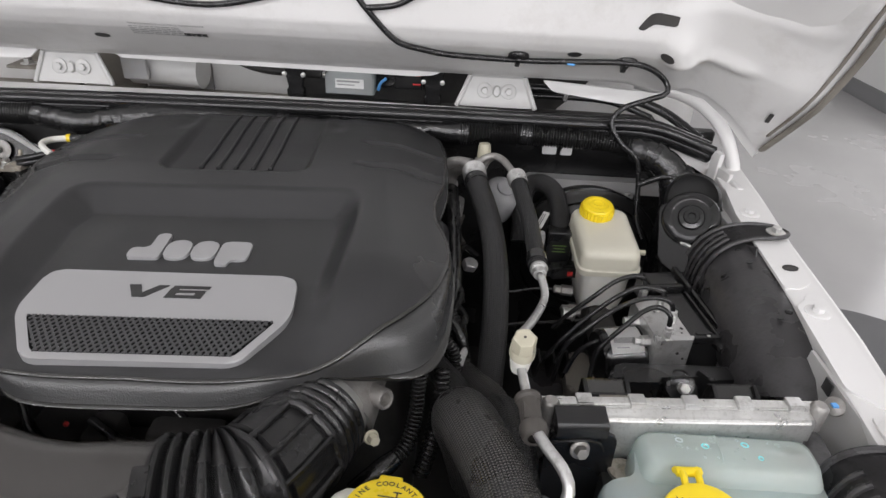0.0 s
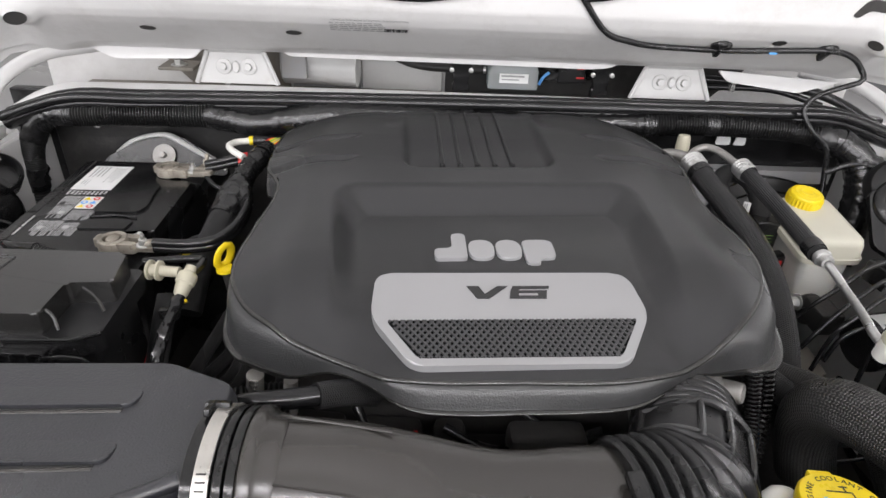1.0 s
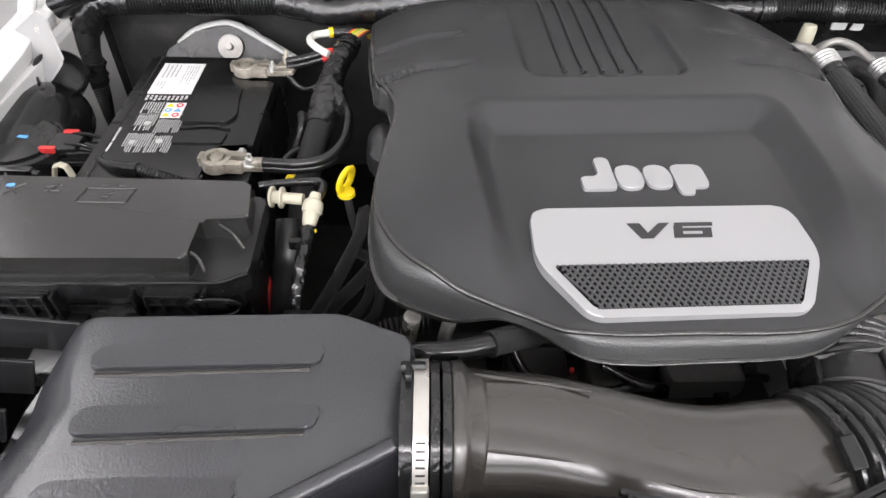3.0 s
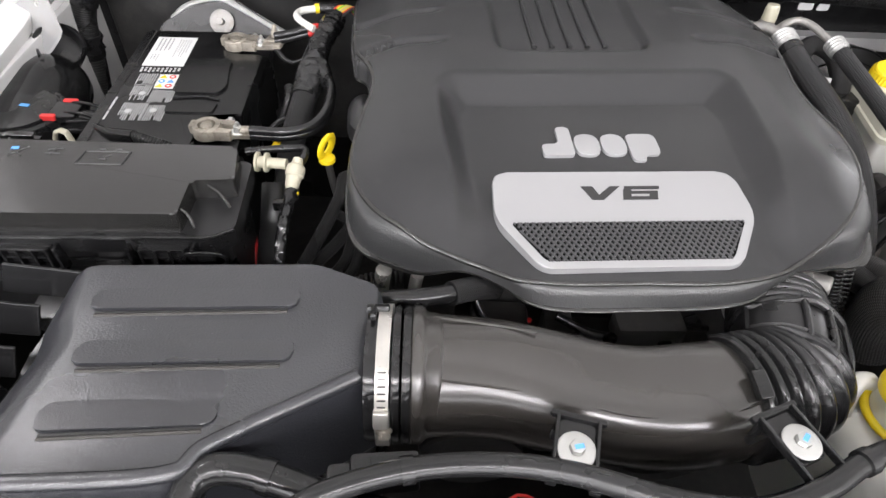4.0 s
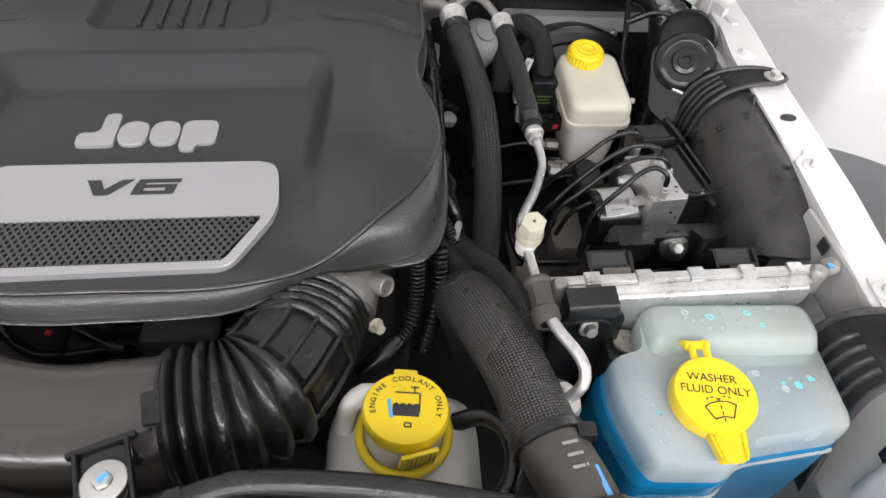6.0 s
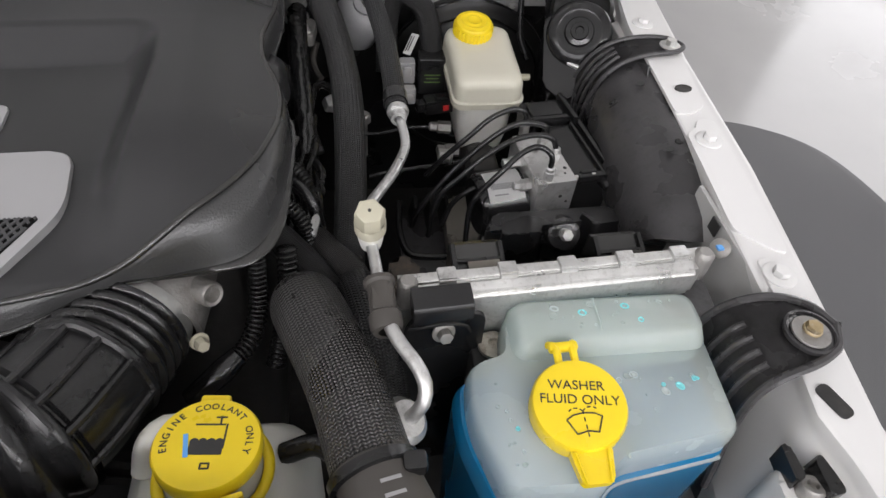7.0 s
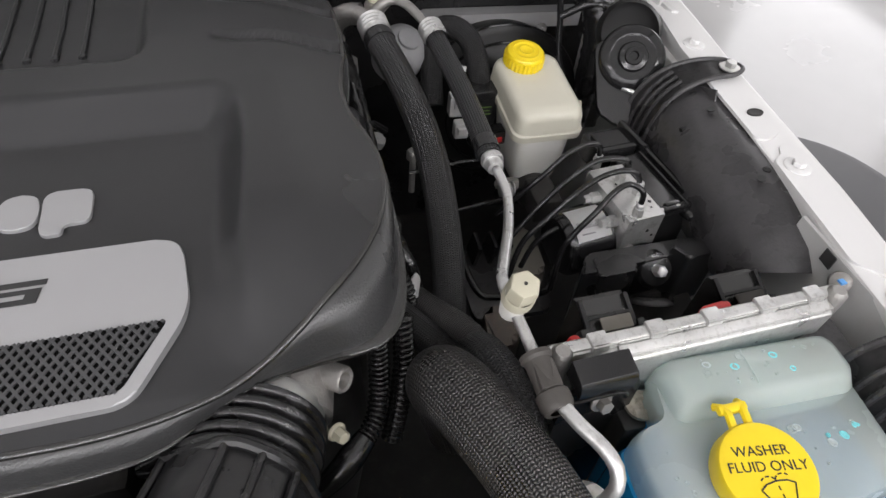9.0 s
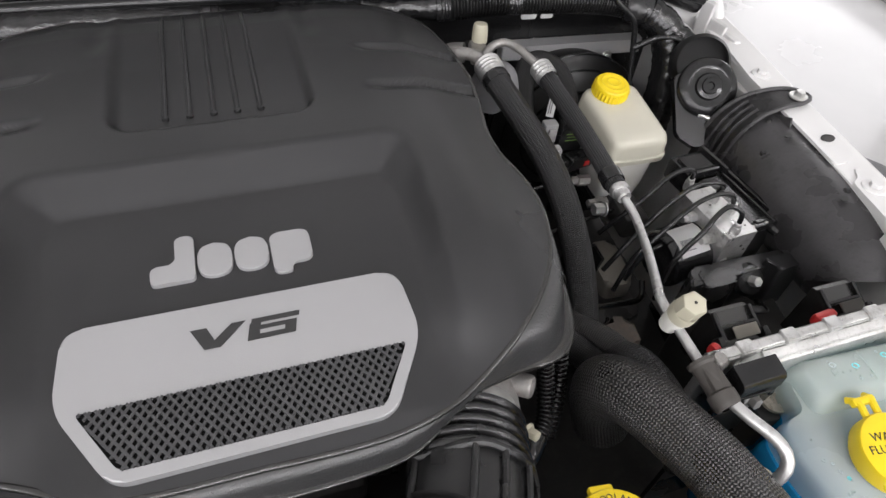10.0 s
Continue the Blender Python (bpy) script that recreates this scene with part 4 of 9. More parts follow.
# maker's name as four plain silver blocks
for pts, r in (([(-0.063, -0.034), (-0.029, -0.034), (-0.029, 0.012), (-0.044, 0.012), (-0.044, -0.016), (-0.063, -0.016)], 0.005), ([(-0.027, -0.034), (0.0, -0.034), (0.0, 0.0), (-0.027, 0.0)], 0.013), ([(0.002, -0.034), (0.029, -0.034), (0.029, 0.0), (0.002, 0.0)], 0.013), ([(0.031, -0.043), (0.046, -0.043), (0.046, -0.034), (0.064, -0.034), (0.064, 0.0), (0.031, 0.0)], 0.008)):
    bm = bmesh.new()
    prism(bm, [(x * 0.955 - 0.0025, y * 0.985 + 0.019) for x, y in rounded(pts, r)], -0.002, 0.0035, 0.001, cover_pose(0, -0.009, 0))
    part("name_block", bm, SILVER, cover, "plain silver raised block")
# rubber grommet bulge at the waist of the cover
bm = bmesh.new()
lathe(bm, [(0, 0.014), (0.012, 0.012), (0.02, 0.004), (0.022, -0.015)], pose(-0.248, 0.105, 1.185) @ Matrix.Diagonal((0.9, 1.9, 1, 1)), 20)
part("side_boss", bm, COVER, cover)
bm = bmesh.new()
lathe(bm, [(0, 0.014), (0.012, 0.012), (0.02, 0.004), (0.022, -0.02)], pose(0.252, 0.085, 1.2) @ Matrix.Diagonal((0.8, 1.5, 1, 1)), 20)
part("side_boss", bm, COVER, cover)

# ---- battery ----
bat = thing("car_battery", "black car battery with white and printed labels", "battery", (-0.468, 0.75, 0.97), 1.0)
bm = bmesh.new()
rbox(bm, (0, 0, 0.08), (0.172, 0.272, 0.16), 0.005)
part("case", bm, BLACK, bat)
bm = bmesh.new()
prism(bm, rounded([(-0.088, -0.138), (0.045, -0.138), (0.045, -0.075), (0.088, -0.075), (0.088, 0.075), (0.05, 0.075), (0.05, 0.138), (-0.088, 0.138)], 0.005), 0.155, 0.185, 0.004)
prism(bm, rounded([(0.02, -0.138), (0.088, -0.138), (0.088, 0.138), (0.02, 0.138)], 0.005), 0.15, 0.166, 0.003)
part("lid", bm, BLACK, bat, "glossy black lid")
bm = bmesh.new()
prism(bm, rounded([(-0.006, -0.03), (0.05, -0.03), (0.058, -0.012), (0.052, 0.03), (0.052, 0.056), (-0.006, 0.056)], 0.008), 0.184, 0.1885, 0.0015)
prism(bm, rounded([(-0.006, -0.072), (0.052, -0.072), (0.055, -0.05), (-0.006, -0.05)], 0.003), 0.184, 0.1872, 0.001)
sweep(bm, [(-0.004, -0.04, 0.186), (0.03, -0.036, 0.1865), (0.055, -0.042, 0.186)], 0.0016, seg=8)
part("handle", bm, BLACK, bat)
bm = bmesh.new()
rbox(bm, (-0.039, 0.0775, 0.1856), (0.055, 0.079, 0.0008), 0)
part("label", bm, PAPER, bat, "white printed label")
rng = random.Random(7)


def bars(bm, x0, x1, y0, y1, z, rows, w0, w1, h, gap):
    """Lines of print along y, broken into words."""
    for k in range(rows):
        x = x0 + (x1 - x0) * (k + 0.5) / rows
        y = y1 - rng.uniform(0, 0.002)
        end = y0 + rng.choice((0, 0, 0, 0.3)) * (y1 - y0)
        while y > end + w0 * 0.5:
            w = min(rng.uniform(w0, w1), y - end)
            rbox(bm, (x, y - w / 2, z), (h, w, 0.0003), 0)
            y -= w + gap


bm = bmesh.new()
bars(bm, -0.062, -0.04, 0.078, 0.113, 0.1862, 4, 0.003, 0.01, 0.0015, 0.0014)
bars(bm, -0.034, -0.016, 0.06, 0.11, 0.1862, 5, 0.002, 0.006, 0.0011, 0.003)
bars(bm, -0.062, -0.05, 0.05, 0.068, 0.1862, 3, 0.002, 0.005, 0.0011, 0.002)
part("label_print", bm, GREYINK, bat)
bm = bmesh.new()
bars(bm, -0.074, -0.071, -0.11, -0.04, 0.1857, 1, 0.02, 0.04, 0.0026, 0.003)
bars(bm, -0.060, -0.03, -0.09, -0.052, 0.1857, 11, 0.004, 0.016, 0.0013, 0.001)
bars(bm, -0.028, -0.004, -0.09, -0.056, 0.1857, 9, 0.003, 0.012, 0.0012, 0.001)
bars(bm, -0.060, -0.036, -0.046, -0.012, 0.1857, 9, 0.003, 0.014, 0.0012, 0.001)
bars(bm, -0.034, -0.004, -0.05, -0.022, 0.1857, 11, 0.003, 0.012, 0.0012, 0.001)
bars(bm, -0.062, -0.037, -0.008, 0.018, 0.1857, 8, 0.004, 0.013, 0.0014, 0.001)
bars(bm, -0.066, -0.012, 0.021, 0.034, 0.1857, 10, 0.003, 0.006, 0.003, 0.0016)
for x, y0, y1 in ((-0.0295, -0.09, -0.016), (-0.0355, -0.01, 0.018)):
    rbox(bm, (x, (y0 + y1) / 2, 0.1857), (0.0006, y1 - y0, 0.0003), 0)
rbox(bm, (-0.033, -0.0105, 0.1857), (0.056, 0.0006, 0.0003), 0)
for cx, cy in ((-0.05, -0.07), (-0.02, -0.068), (-0.045, -0.03)):
    lathe(bm, [(0.0042, 0.0), (0.0042, 0.0003), (0, 0.0003)], pose(cx, cy, 0.1856), 14)
part("label_print", bm, LIGHTINK, bat, "small white print in plain bars")
bm = bmesh.new()
rbox(bm, (-0.0815, 0.04, 0.1856), (0.011, 0.0012, 0.003), 0)
rbox(bm, (-0.0815, -0.03, 0.1856), (0.011, 0.0012, 0.003), 0)
sweep(bm, [(-0.0755, -0.136, 0.1853), (-0.0755, 0.136, 0.1853)], 0.0008, seg=6)
part("lid_seam", bm, DARK, bat)
bm = bmesh.new()
rbox(bm, (-0.022, -0.002, 0.1861), (0.024, 0.034, 0.0006), 0)
stk = part("sticker", bm, PAPER, bat, "white sticker with coloured warning signs")
for ix in range(2):
    for iy in range(3):
        bm = bmesh.new()
        cx, cy = -0.0282 + 0.0115 * ix, -0.013 + 0.011 * iy
        if (ix + iy) % 2:
            lathe(bm, [(0.0022, 0.0004), (0.0044, 0.0004), (0.0044, 0)], pose(cx, cy, 0.1864), 16)
            part("sign", bm, BLUE if iy == 1 else RED, stk)
        else:
            prism(bm, [(cx - 0.0048, cy - 0.0035), (cx + 0.0048, cy - 0.0035), (cx, cy + 0.0045)], 0.1864, 0.1868)
            part("sign", bm, YELLOW if iy != 1 else BLUE, stk)


def terminal(at, rz, label):
    t = thing("battery_terminal", label, "terminal", at, rz, group="battery terminals")
    bm = bmesh.new()
    lathe(bm, [(0.0, 0.0035), (0.007, 0.0035), (0.0078, 0.0025), (0.0078, -0.002), (0.0095, -0.002), (0.0105, 0.004), (0.0155, 0.0042), (0.0172, 0.002), (0.0175, -0.009), (0.012, -0.012)], None, 24)
    for dy in (-0.0085, 0.0085):
        prism(bm, rounded([(0.009, dy - 0.0045), (0.03, dy - 0.004), (0.031, dy + 0.004), (0.009, dy + 0.0045)], 0.002), -0.009, 0.003, 0.0012)
    rbox(bm, (-0.016, 0.0, -0.001), (0.008, 0.014, 0.012), 0.002)
    prism(bm, rounded([(0.026, -0.009), (0.056, -0.007), (0.058, 0.004), (0.046, 0.009), (0.026, 0.008)], 0.003), -0.008, -0.003, 0.001)
    sweep(bm, [(0.04, 0.0, -0.002), (0.052, 0.0, 0.0), (0.066, 0.0, 0.0)], 0.0048, seg=12, radii=[0.006, 0.0052, 0.0046])
    part("clamp", bm, LEAD, t)
    bm = bmesh.new()
    bolt(bm, pose(0.022, 0.014, -0.003, -80), 0.0045, 0.006, 0.0065)
    bolt(bm, pose(0.036, -0.002, -0.003, 0, 8), 0.005, 0.007, 0.0075)
    lathe(bm, [(0.0025, 0.0), (0.0025, 0.013), (0.0018, 0.0145), (0, 0.0145)], pose(0.036, -0.002, -0.003, 0, 8), 10)
    part("nut", bm, ZINC, t)
    return t


terminal((-0.407, 0.637, 1.165), -4, "corroded lead clamp on the front battery post")
rt = terminal((-0.421, 0.847, 1.165), -4, "corroded lead clamp on the rear battery post")
bm = bmesh.new()
bolt(bm, pose(0.052, 0.01, 0.0, -12, 6), 0.005, 0.01, 0.0075)
lathe(bm, [(0.0028, 0.0), (0.0028, 0.019), (0.002, 0.021), (0, 0.021)], pose(0.052, 0.01, 0.0, -12, 6), 10)
prism(bm, rounded([(0.04, -0.014), (0.066, -0.012), (0.068, 0.014), (0.044, 0.018)], 0.004), -0.003, 0.003, 0.0012)
part("nut", bm, LEAD, rt)

# hold-down bracket behind the battery
hd = thing("battery_bracket", "black battery bracket with a silver strip and washer bolt", "bracket", (-0.478, 0.945, 1.14))
bm = bmesh.new()
prism(bm, rounded([(-0.09, -0.03), (0.11, -0.03), (0.11, -0.018), (0.035, 0.03), (-0.02, 0.032), (-0.09, -0.01)], 0.008), -0.006, 0.004, 0.002, pose(0, 0.008, 0, 62, 0, 0))
part("plate", bm, BLACK, hd)
bm = bmesh.new()
sweep(bm, [(-0.071, 0.014, 0.0), (-0.047, 0.018, 0.018), (-0.012, 0.02, 0.029), (0.015, 0.02, 0.029), (0.055, 0.012, 0.011), (0.108, 0.0, -0.016)], 0.0072, seg=10, flat=0.5)
part("strip", bm, HINGE, hd, "white painted strip")
bm = bmesh.new()
bolt(bm, facing((0.009, 0, 0.003), (0, -0.85, 0.5)), 0.0055, 0.009, 0.0185)
part("bolt", bm, CAST, hd, "zinc bolt with a wide washer")

# ---- fuse box ----
fb = thing("fuse_box", "black plastic fuse box with clipped lid", "fuse box", (0, 0, 0))
bm = bmesh.new()
prism(bm, rounded([(-0.66, 0.552), (-0.344, 0.55), (-0.336, 0.498), (-0.377, 0.494), (-0.377, 0.446), (-0.66, 0.44)], [0.006, 0.006, 0.004, 0.004, 0.006, 0.006]), 1.174, 1.204, 0.004)
lid = part("lid", bm, LID, fb)
bm = bmesh.new()
prism(bm, rounded([(-0.66, 0.556), (-0.334, 0.555), (-0.33, 0.452), (-0.352, 0.44), (-0.66, 0.434)], 0.006), 1.16, 1.1805, 0.0025)
prism(bm, rounded([(-0.66, 0.549), (-0.345, 0.548), (-0.34, 0.455), (-0.66, 0.446)], 0.006), 1.02, 1.156, 0.002)
part("base", bm, BLACK, fb)
for pts in (((-0.377, 0.457, 1.200), (-0.371, 0.456, 1.194), (-0.367, 0.451, 1.1825)), ((-0.361, 0.492, 1.200), (-0.349, 0.487, 1.194), (-0.340, 0.480, 1.1825))):
    bm = bmesh.new()
    sweep(bm, pts, 0.0018, seg=8)
    part("web", bm, LID, fb)
bm = bmesh.new()
sweep(bm, [(-0.66, 0.434, 1.1795), (-0.5, 0.4365, 1.1795), (-0.375, 0.4395, 1.1795), (-0.353, 0.4405, 1.1795), (-0.342, 0.4455, 1.1795), (-0.331, 0.452, 1.1795)], 0.0022, seg=8)
sweep(bm, [(-0.50, 0.440, 1.147), (-0.41, 0.442, 1.147)], 0.0014, seg=6)
part("ledge", bm, SHINY, fb)
for x, y in ((-0.523, 0.4335), (-0.397, 0.4365), (-0.62, 0.432)):
    bm = bmesh.new()
    rbox(bm, (x, y + 0.003, 1.157), (0.05, 0.004, 0.026), 0.001)
    clip = part("clip", bm, BLACK, fb)
    bars_ = [(dx, 0.0, 1.156, 0.0035, 0.012, 0.032) for dx in (-0.03, 0.03)] + [(0, -0.002, 1.146, 0.05, 0.012, 0.003), (0, -0.001, 1.158, 0.046, 0.006, 0.003), (0, -0.001, 1.168, 0.042, 0.006, 0.003)] + [(dx, -0.002, 1.158, 0.003, 0.007, 0.022) for dx in (-0.02, -0.006, 0.008, 0.021)]
    for dx, dy, z, sx, sy, sz in bars_:
        bm = bmesh.new()
        rbox(bm, (x + dx, y + dy, z), (sx, sy, sz), 0.0008)
        part("clip_bar", bm, SHINY, clip)
    bm = bmesh.new()
    rbox(bm, (x + 0.004, y - 0.006, 1.137), (0.026, 0.003, 0.005), 0.001)
    part("clip_tab", bm, GREYRUBBER, clip)
for x, y in ((-0.491, 0.44), (-0.438, 0.441), (-0.56, 0.438)):
    bm = bmesh.new()
    rbox(bm, (x, y, 1.128), (0.022, 0.01, 0.009), 0.002)
    rbox(bm, (x, y - 0.002, 1.122), (0.04, 0.012, 0.003), 0.001)
    part("lower_clip", bm, BLACK, fb)
bm = bmesh.new()
sweep(bm, [(-0.385, 0.434, 1.158), (-0.375, 0.431, 1.166), (-0.355, 0.431, 1.168), (-0.342, 0.433, 1.164), (-0.338, 0.436, 1.152), (-0.35, 0.433, 1.145), (-0.375, 0.432, 1.145), (-0.385, 0.434, 1.158)], 0.0022, seg=8)
rbox(bm, (-0.361, 0.436, 1.157), (0.026, 0.008, 0.014), 0.003)
part("clip", bm, SHINY, fb)
bm = bmesh.new()
sweep(bm, [(-0.366, 0.43, 1.142), (-0.36, 0.426, 1.134), (-0.356, 0.424, 1.124)], 0.0007, seg=6)
part("thread", bm, PAPER, fb, "stray white thread")
bm = bmesh.new()
rbox(bm, (-0.563, 0.537, 1.2043), (0.007, 0.0045, 0.0006), 0, pose(0, 0, 0, 0, 0, 10))
part("paint_mark", bm, BLUE, lid)
bm = bmesh.new()
for a, b in (((-0.495, 0.515), (-0.45, 0.515)), ((-0.45, 0.515), (-0.447, 0.535)), ((-0.447, 0.535), (-0.492, 0.535)), ((-0.492, 0.535), (-0.495, 0.515)), ((-0.48, 0.539), (-0.473, 0.539)), ((-0.464, 0.539), (-0.457, 0.539)), ((-0.465, 0.53), (-0.475, 0.523)), ((-0.475, 0.523), (-0.468, 0.523)), ((-0.53, 0.53), (-0.515, 0.53)), ((-0.53, 0.536), (-0.515, 0.538)), ((-0.525, 0.528), (-0.52, 0.54)), ((-0.565, 0.525), (-0.55, 0.54)), ((-0.565, 0.535), (-0.552, 0.525))):
    sweep(bm, [(*a, 1.2042), (*b, 1.2042)], 0.0008, seg=6)
part("embossing", bm, COVER, fb)

# ---- air filter box ----
ab = thing("air_filter_box", "dark grey plastic air filter box with pressed ribs", "air filter box", (0, 0, 0))
bm = bmesh.new()
top = [(-0.43, 0.384), (-0.242, 0.391), (-0.187, 0.369), (-0.187, 0.284), (-0.289, 0.226), (-0.315, 0.203), (-0.43, 0.196), (-0.424, 0.25), (-0.412, 0.312), (-0.422, 0.33)]
low = [(-0.485, 0.4), (-0.23, 0.408), (-0.176, 0.378), (-0.176, 0.272), (-0.283, 0.208), (-0.312, 0.186), (-0.51, 0.178), (-0.505, 0.26), (-0.49, 0.32), (-0.492, 0.34)]
tp, lw = rounded(top, 0.01, 4), rounded(low, 0.012, 4)
n = len(tp)
R = []
for f, z in ((0, 1.2005), (0.05, 1.2), (0.14, 1.1975), (0.28, 1.19), (0.6, 1.165), (1.0, 1.12), (1.02, 1.118)):
    R.append([bm.verts.new((a[0] + (b[0] - a[0]) * f, a[1] + (b[1] - a[1]) * f, z)) for a, b in zip(tp, lw)])
bm.faces.new(R[0])
for a, b in zip(R, R[1:]):
    for k in range(n):
        bm.faces.new((a[k], b[k], b[(k + 1) % n], a[(k + 1) % n]))
part("lid", bm, BOX, ab, smooth=50)
bm = bmesh.new()
prism(bm, [(x * 1.01 - 0.004, y * 1.02 - 0.006) for x, y in lw], 1.105, 1.119, 0.003)
prism(bm, [(-0.35 + (x + 0.35) * 0.94, 0.29 + (y - 0.29) * 0.92) for x, y in lw], 0.95, 1.106, 0)
part("base", bm, BLACK, ab)
bm = bmesh.new()
sweep(bm, [(-0.196, 0.281, 1.2), (-0.29, 0.227, 1.2), (-0.316, 0.205, 1.2), (-0.43, 0.197, 1.2)], 0.006, seg=12)
part("ridge", bm, BOX, ab)
for x0, x1, y0, y1 in ((-0.414, -0.25, 0.339, 0.364), (-0.408, -0.247, 0.288, 0.313), (-0.412, -0.291, 0.235, 0.261)):
    bm = bmesh.new()
    prism(bm, rounded([(x0, y0 - 0.003), (x1, y0 + 0.004), (x1, y1 + 0.002), (x0, y1 - 0.005)], 0.009), 1.199, 1.2045, 0.0015)
    for v in bm.verts:
        v.co.z -= 0.0043 * max(0.0, (v.co.y - y0) / (y1 - y0))
    part("rib", bm, BOX, ab)
    # dark strip laid along the rib's foot for the shade of its step
    bm = bmesh.new()
    sweep(bm, [(x0 + 0.006, y0 - 0.0045, 1.2), (x1 - 0.008, y0 + 0.0028, 1.2)], 0.0014, seg=6)
    part("rib_shade_line", bm, INK, ab)
    bm = bmesh.new()
    sweep(bm, [(x0 + 0.006, y0 - 0.007, 1.2), (x1 - 0.008, y0 + 0.0003, 1.2)], 0.0019, seg=8)
    part("rib_edge", bm, GLOSS, ab)
for x, y, z, w, h in ((-0.485, 0.39, 1.172, 0.06, 0.03), (-0.51, 0.362, 1.155, 0.05, 0.035), (-0.522, 0.328, 1.14, 0.05, 0.035), (-0.53, 0.292, 1.13, 0.05, 0.03)):
    bm = bmesh.new()
    rbox(bm, (x, y, z), (w, 0.0035, h), 0.001, pose(0, 0, 0, -12, 18, 8))
    part("stiffener", bm, SHINY, ab)
for x, y in ((-0.50, 0.395), (-0.5, 0.21), (-0.52, 0.30)):
    bm = bmesh.new()
    rbox(bm, (x, y, 1.12), (0.03, 0.03, 0.02), 0.003)
    part("latch", bm, BLACK, ab)

# ---- intake tube ----
it = thing("intake_tube", "glossy black plastic intake tube with ribbed elbow", "intake tube", (0, 0, 0))
bm = bmesh.new()
sweep(bm, [(-0.15, 0.306, 1.165), (-0.128, 0.306, 1.165), (-0.09, 0.303, 1.166), (-0.04, 0.291, 1.167), (0.01, 0.280, 1.166), (0.055, 0.2795, 1.165), (0.105, 0.289, 1.165)], 0.05, seg=72, radii=[0.051, 0.0485, 0.046, 0.0435, 0.044, 0.047, 0.047], flat=0.9, square=[2.0, 2.1, 2.4, 2.8, 3.0, 2.8, 2.1])
lathe(bm, [(0.047, -0.009), (0.0535, -0.0085), (0.0555, -0.006), (0.0555, -0.001), (0.0535, 0.002), (0.0505, 0.0045), (0.0495, 0.012), (0.046, 0.016)], pose(-0.149, 0.306, 1.165, 0, 90, 0), 56)
part("tube", bm, GLOSS, it, smooth=70)
bm = bmesh.new()
lathe(bm, [(0.047, -0.004), (0.0505, -0.003), (0.0515, 0.0), (0.0505, 0.003), (0.047, 0.004)], facing((0.101, 0.2877, 1.165), (1, 0.22, 0)), 44)
rbox(bm, (0.1, 0.272, 1.212), (0.012, 0.022, 0.008), 0.002, pose(0, 0, 0, 20, 0, 12))
part("collar", bm, RUBBER, it, "black moulded collar")
bm = bmesh.new()
sweep(bm, [(-0.14, 0.332, 1.207), (-0.09, 0.326, 1.205), (-0.06, 0.318, 1.208)], 0.0012, seg=6)
sweep(bm, [(-0.14, 0.278, 1.202), (-0.06, 0.268, 1.2), (0.0, 0.252, 1.2), (0.06, 0.251, 1.2), (0.10, 0.262, 1.203)], 0.0012, seg=6)
part("mould_line", bm, GLOSS, it)
for x, r, w in ((-0.1605, 0.0545, 0.0036), (-0.1685, 0.0545, 0.0036), (-0.187, 0.0525, 0.006)):
    bm = bmesh.new()
    lathe(bm, [(r - 0.006, -w), (r, -w * 0.8), (r + 0.001, 0), (r, w * 0.8), (r - 0.006, w)], pose(x, 0.306, 1.165, 0, 90, 0), 48)
    part("cuff", bm, RUBBER, it, "black rubber cuff")
bm = bmesh.new()
lathe(bm, [(0.0545, -0.0052), (0.0565, -0.005), (0.0562, -0.0036), (0.0562, 0.0036), (0.0565, 0.005), (0.0545, 0.0052)], pose(-0.178, 0.306, 1.165, 0, 90, 0), 64)
clamp = part("hose_clamp", bm, BAND, it, "pale steel hose clamp")
bm = bmesh.new()
rbox(bm, (0, 0, 0), (0.012, 0.014, 0.009), 0.002, pose(-0.178, 0.2535, 1.187, 62))
part("clamp_housing", bm, BAND, clamp)
bm = bmesh.new()
sm_ = facing((-0.176, 0.25, 1.179), (0.1, -0.75, -0.65))
lathe(bm, [(0.0045, -0.012), (0.0048, 0.0), (0.0062, 0.001), (0.0062, 0.003), (0.0045, 0.0035)], sm_, 16)
prism(bm, [(0.0045 * math.cos(k * 1.0472), 0.0045 * math.sin(k * 1.0472)) for k in range(6)], 0.003, 0.008, 0.001, sm_)
part("clamp_screw", bm, LEAD, clamp, "hexagonal worm screw")
for k in range(9):
    a = radians(122 + 5.2 * k)
    bm = bmesh.new()
    rbox(bm, (0, 0, 0), (0.0062, 0.0012, 0.001), 0, pose(-0.178, 0.306 + 0.0562 * math.cos(a), 1.165 + 0.0562 * math.sin(a), math.degrees(a) - 90))
    part("clamp_slot", bm, DARK, clamp)
bm = bmesh.new()
rbox(bm, (-0.184, 0.333, 1.215), (0.018, 0.008, 0.006), 0.0015, pose(0, 0, 0, -30))
rbox(bm, (-0.187, 0.327, 1.218), (0.005, 0.02, 0.006), 0.0015, pose(0, 0, 0, -25))
part("clamp_clip", bm, BLACK, it, "black plastic locating clip")
ELB = [(0.098, 0.287, 1.165), (0.12, 0.292, 1.165), (0.141, 0.2985, 1.164), (0.157, 0.3125, 1.162), (0.169, 0.338, 1.158), (0.180, 0.37, 1.152), (0.19, 0.402, 1.147)]
line, total = spline(ELB, 0.004)
m1, m2 = int(len(line) * 0.45), int(len(line) * 0.68)
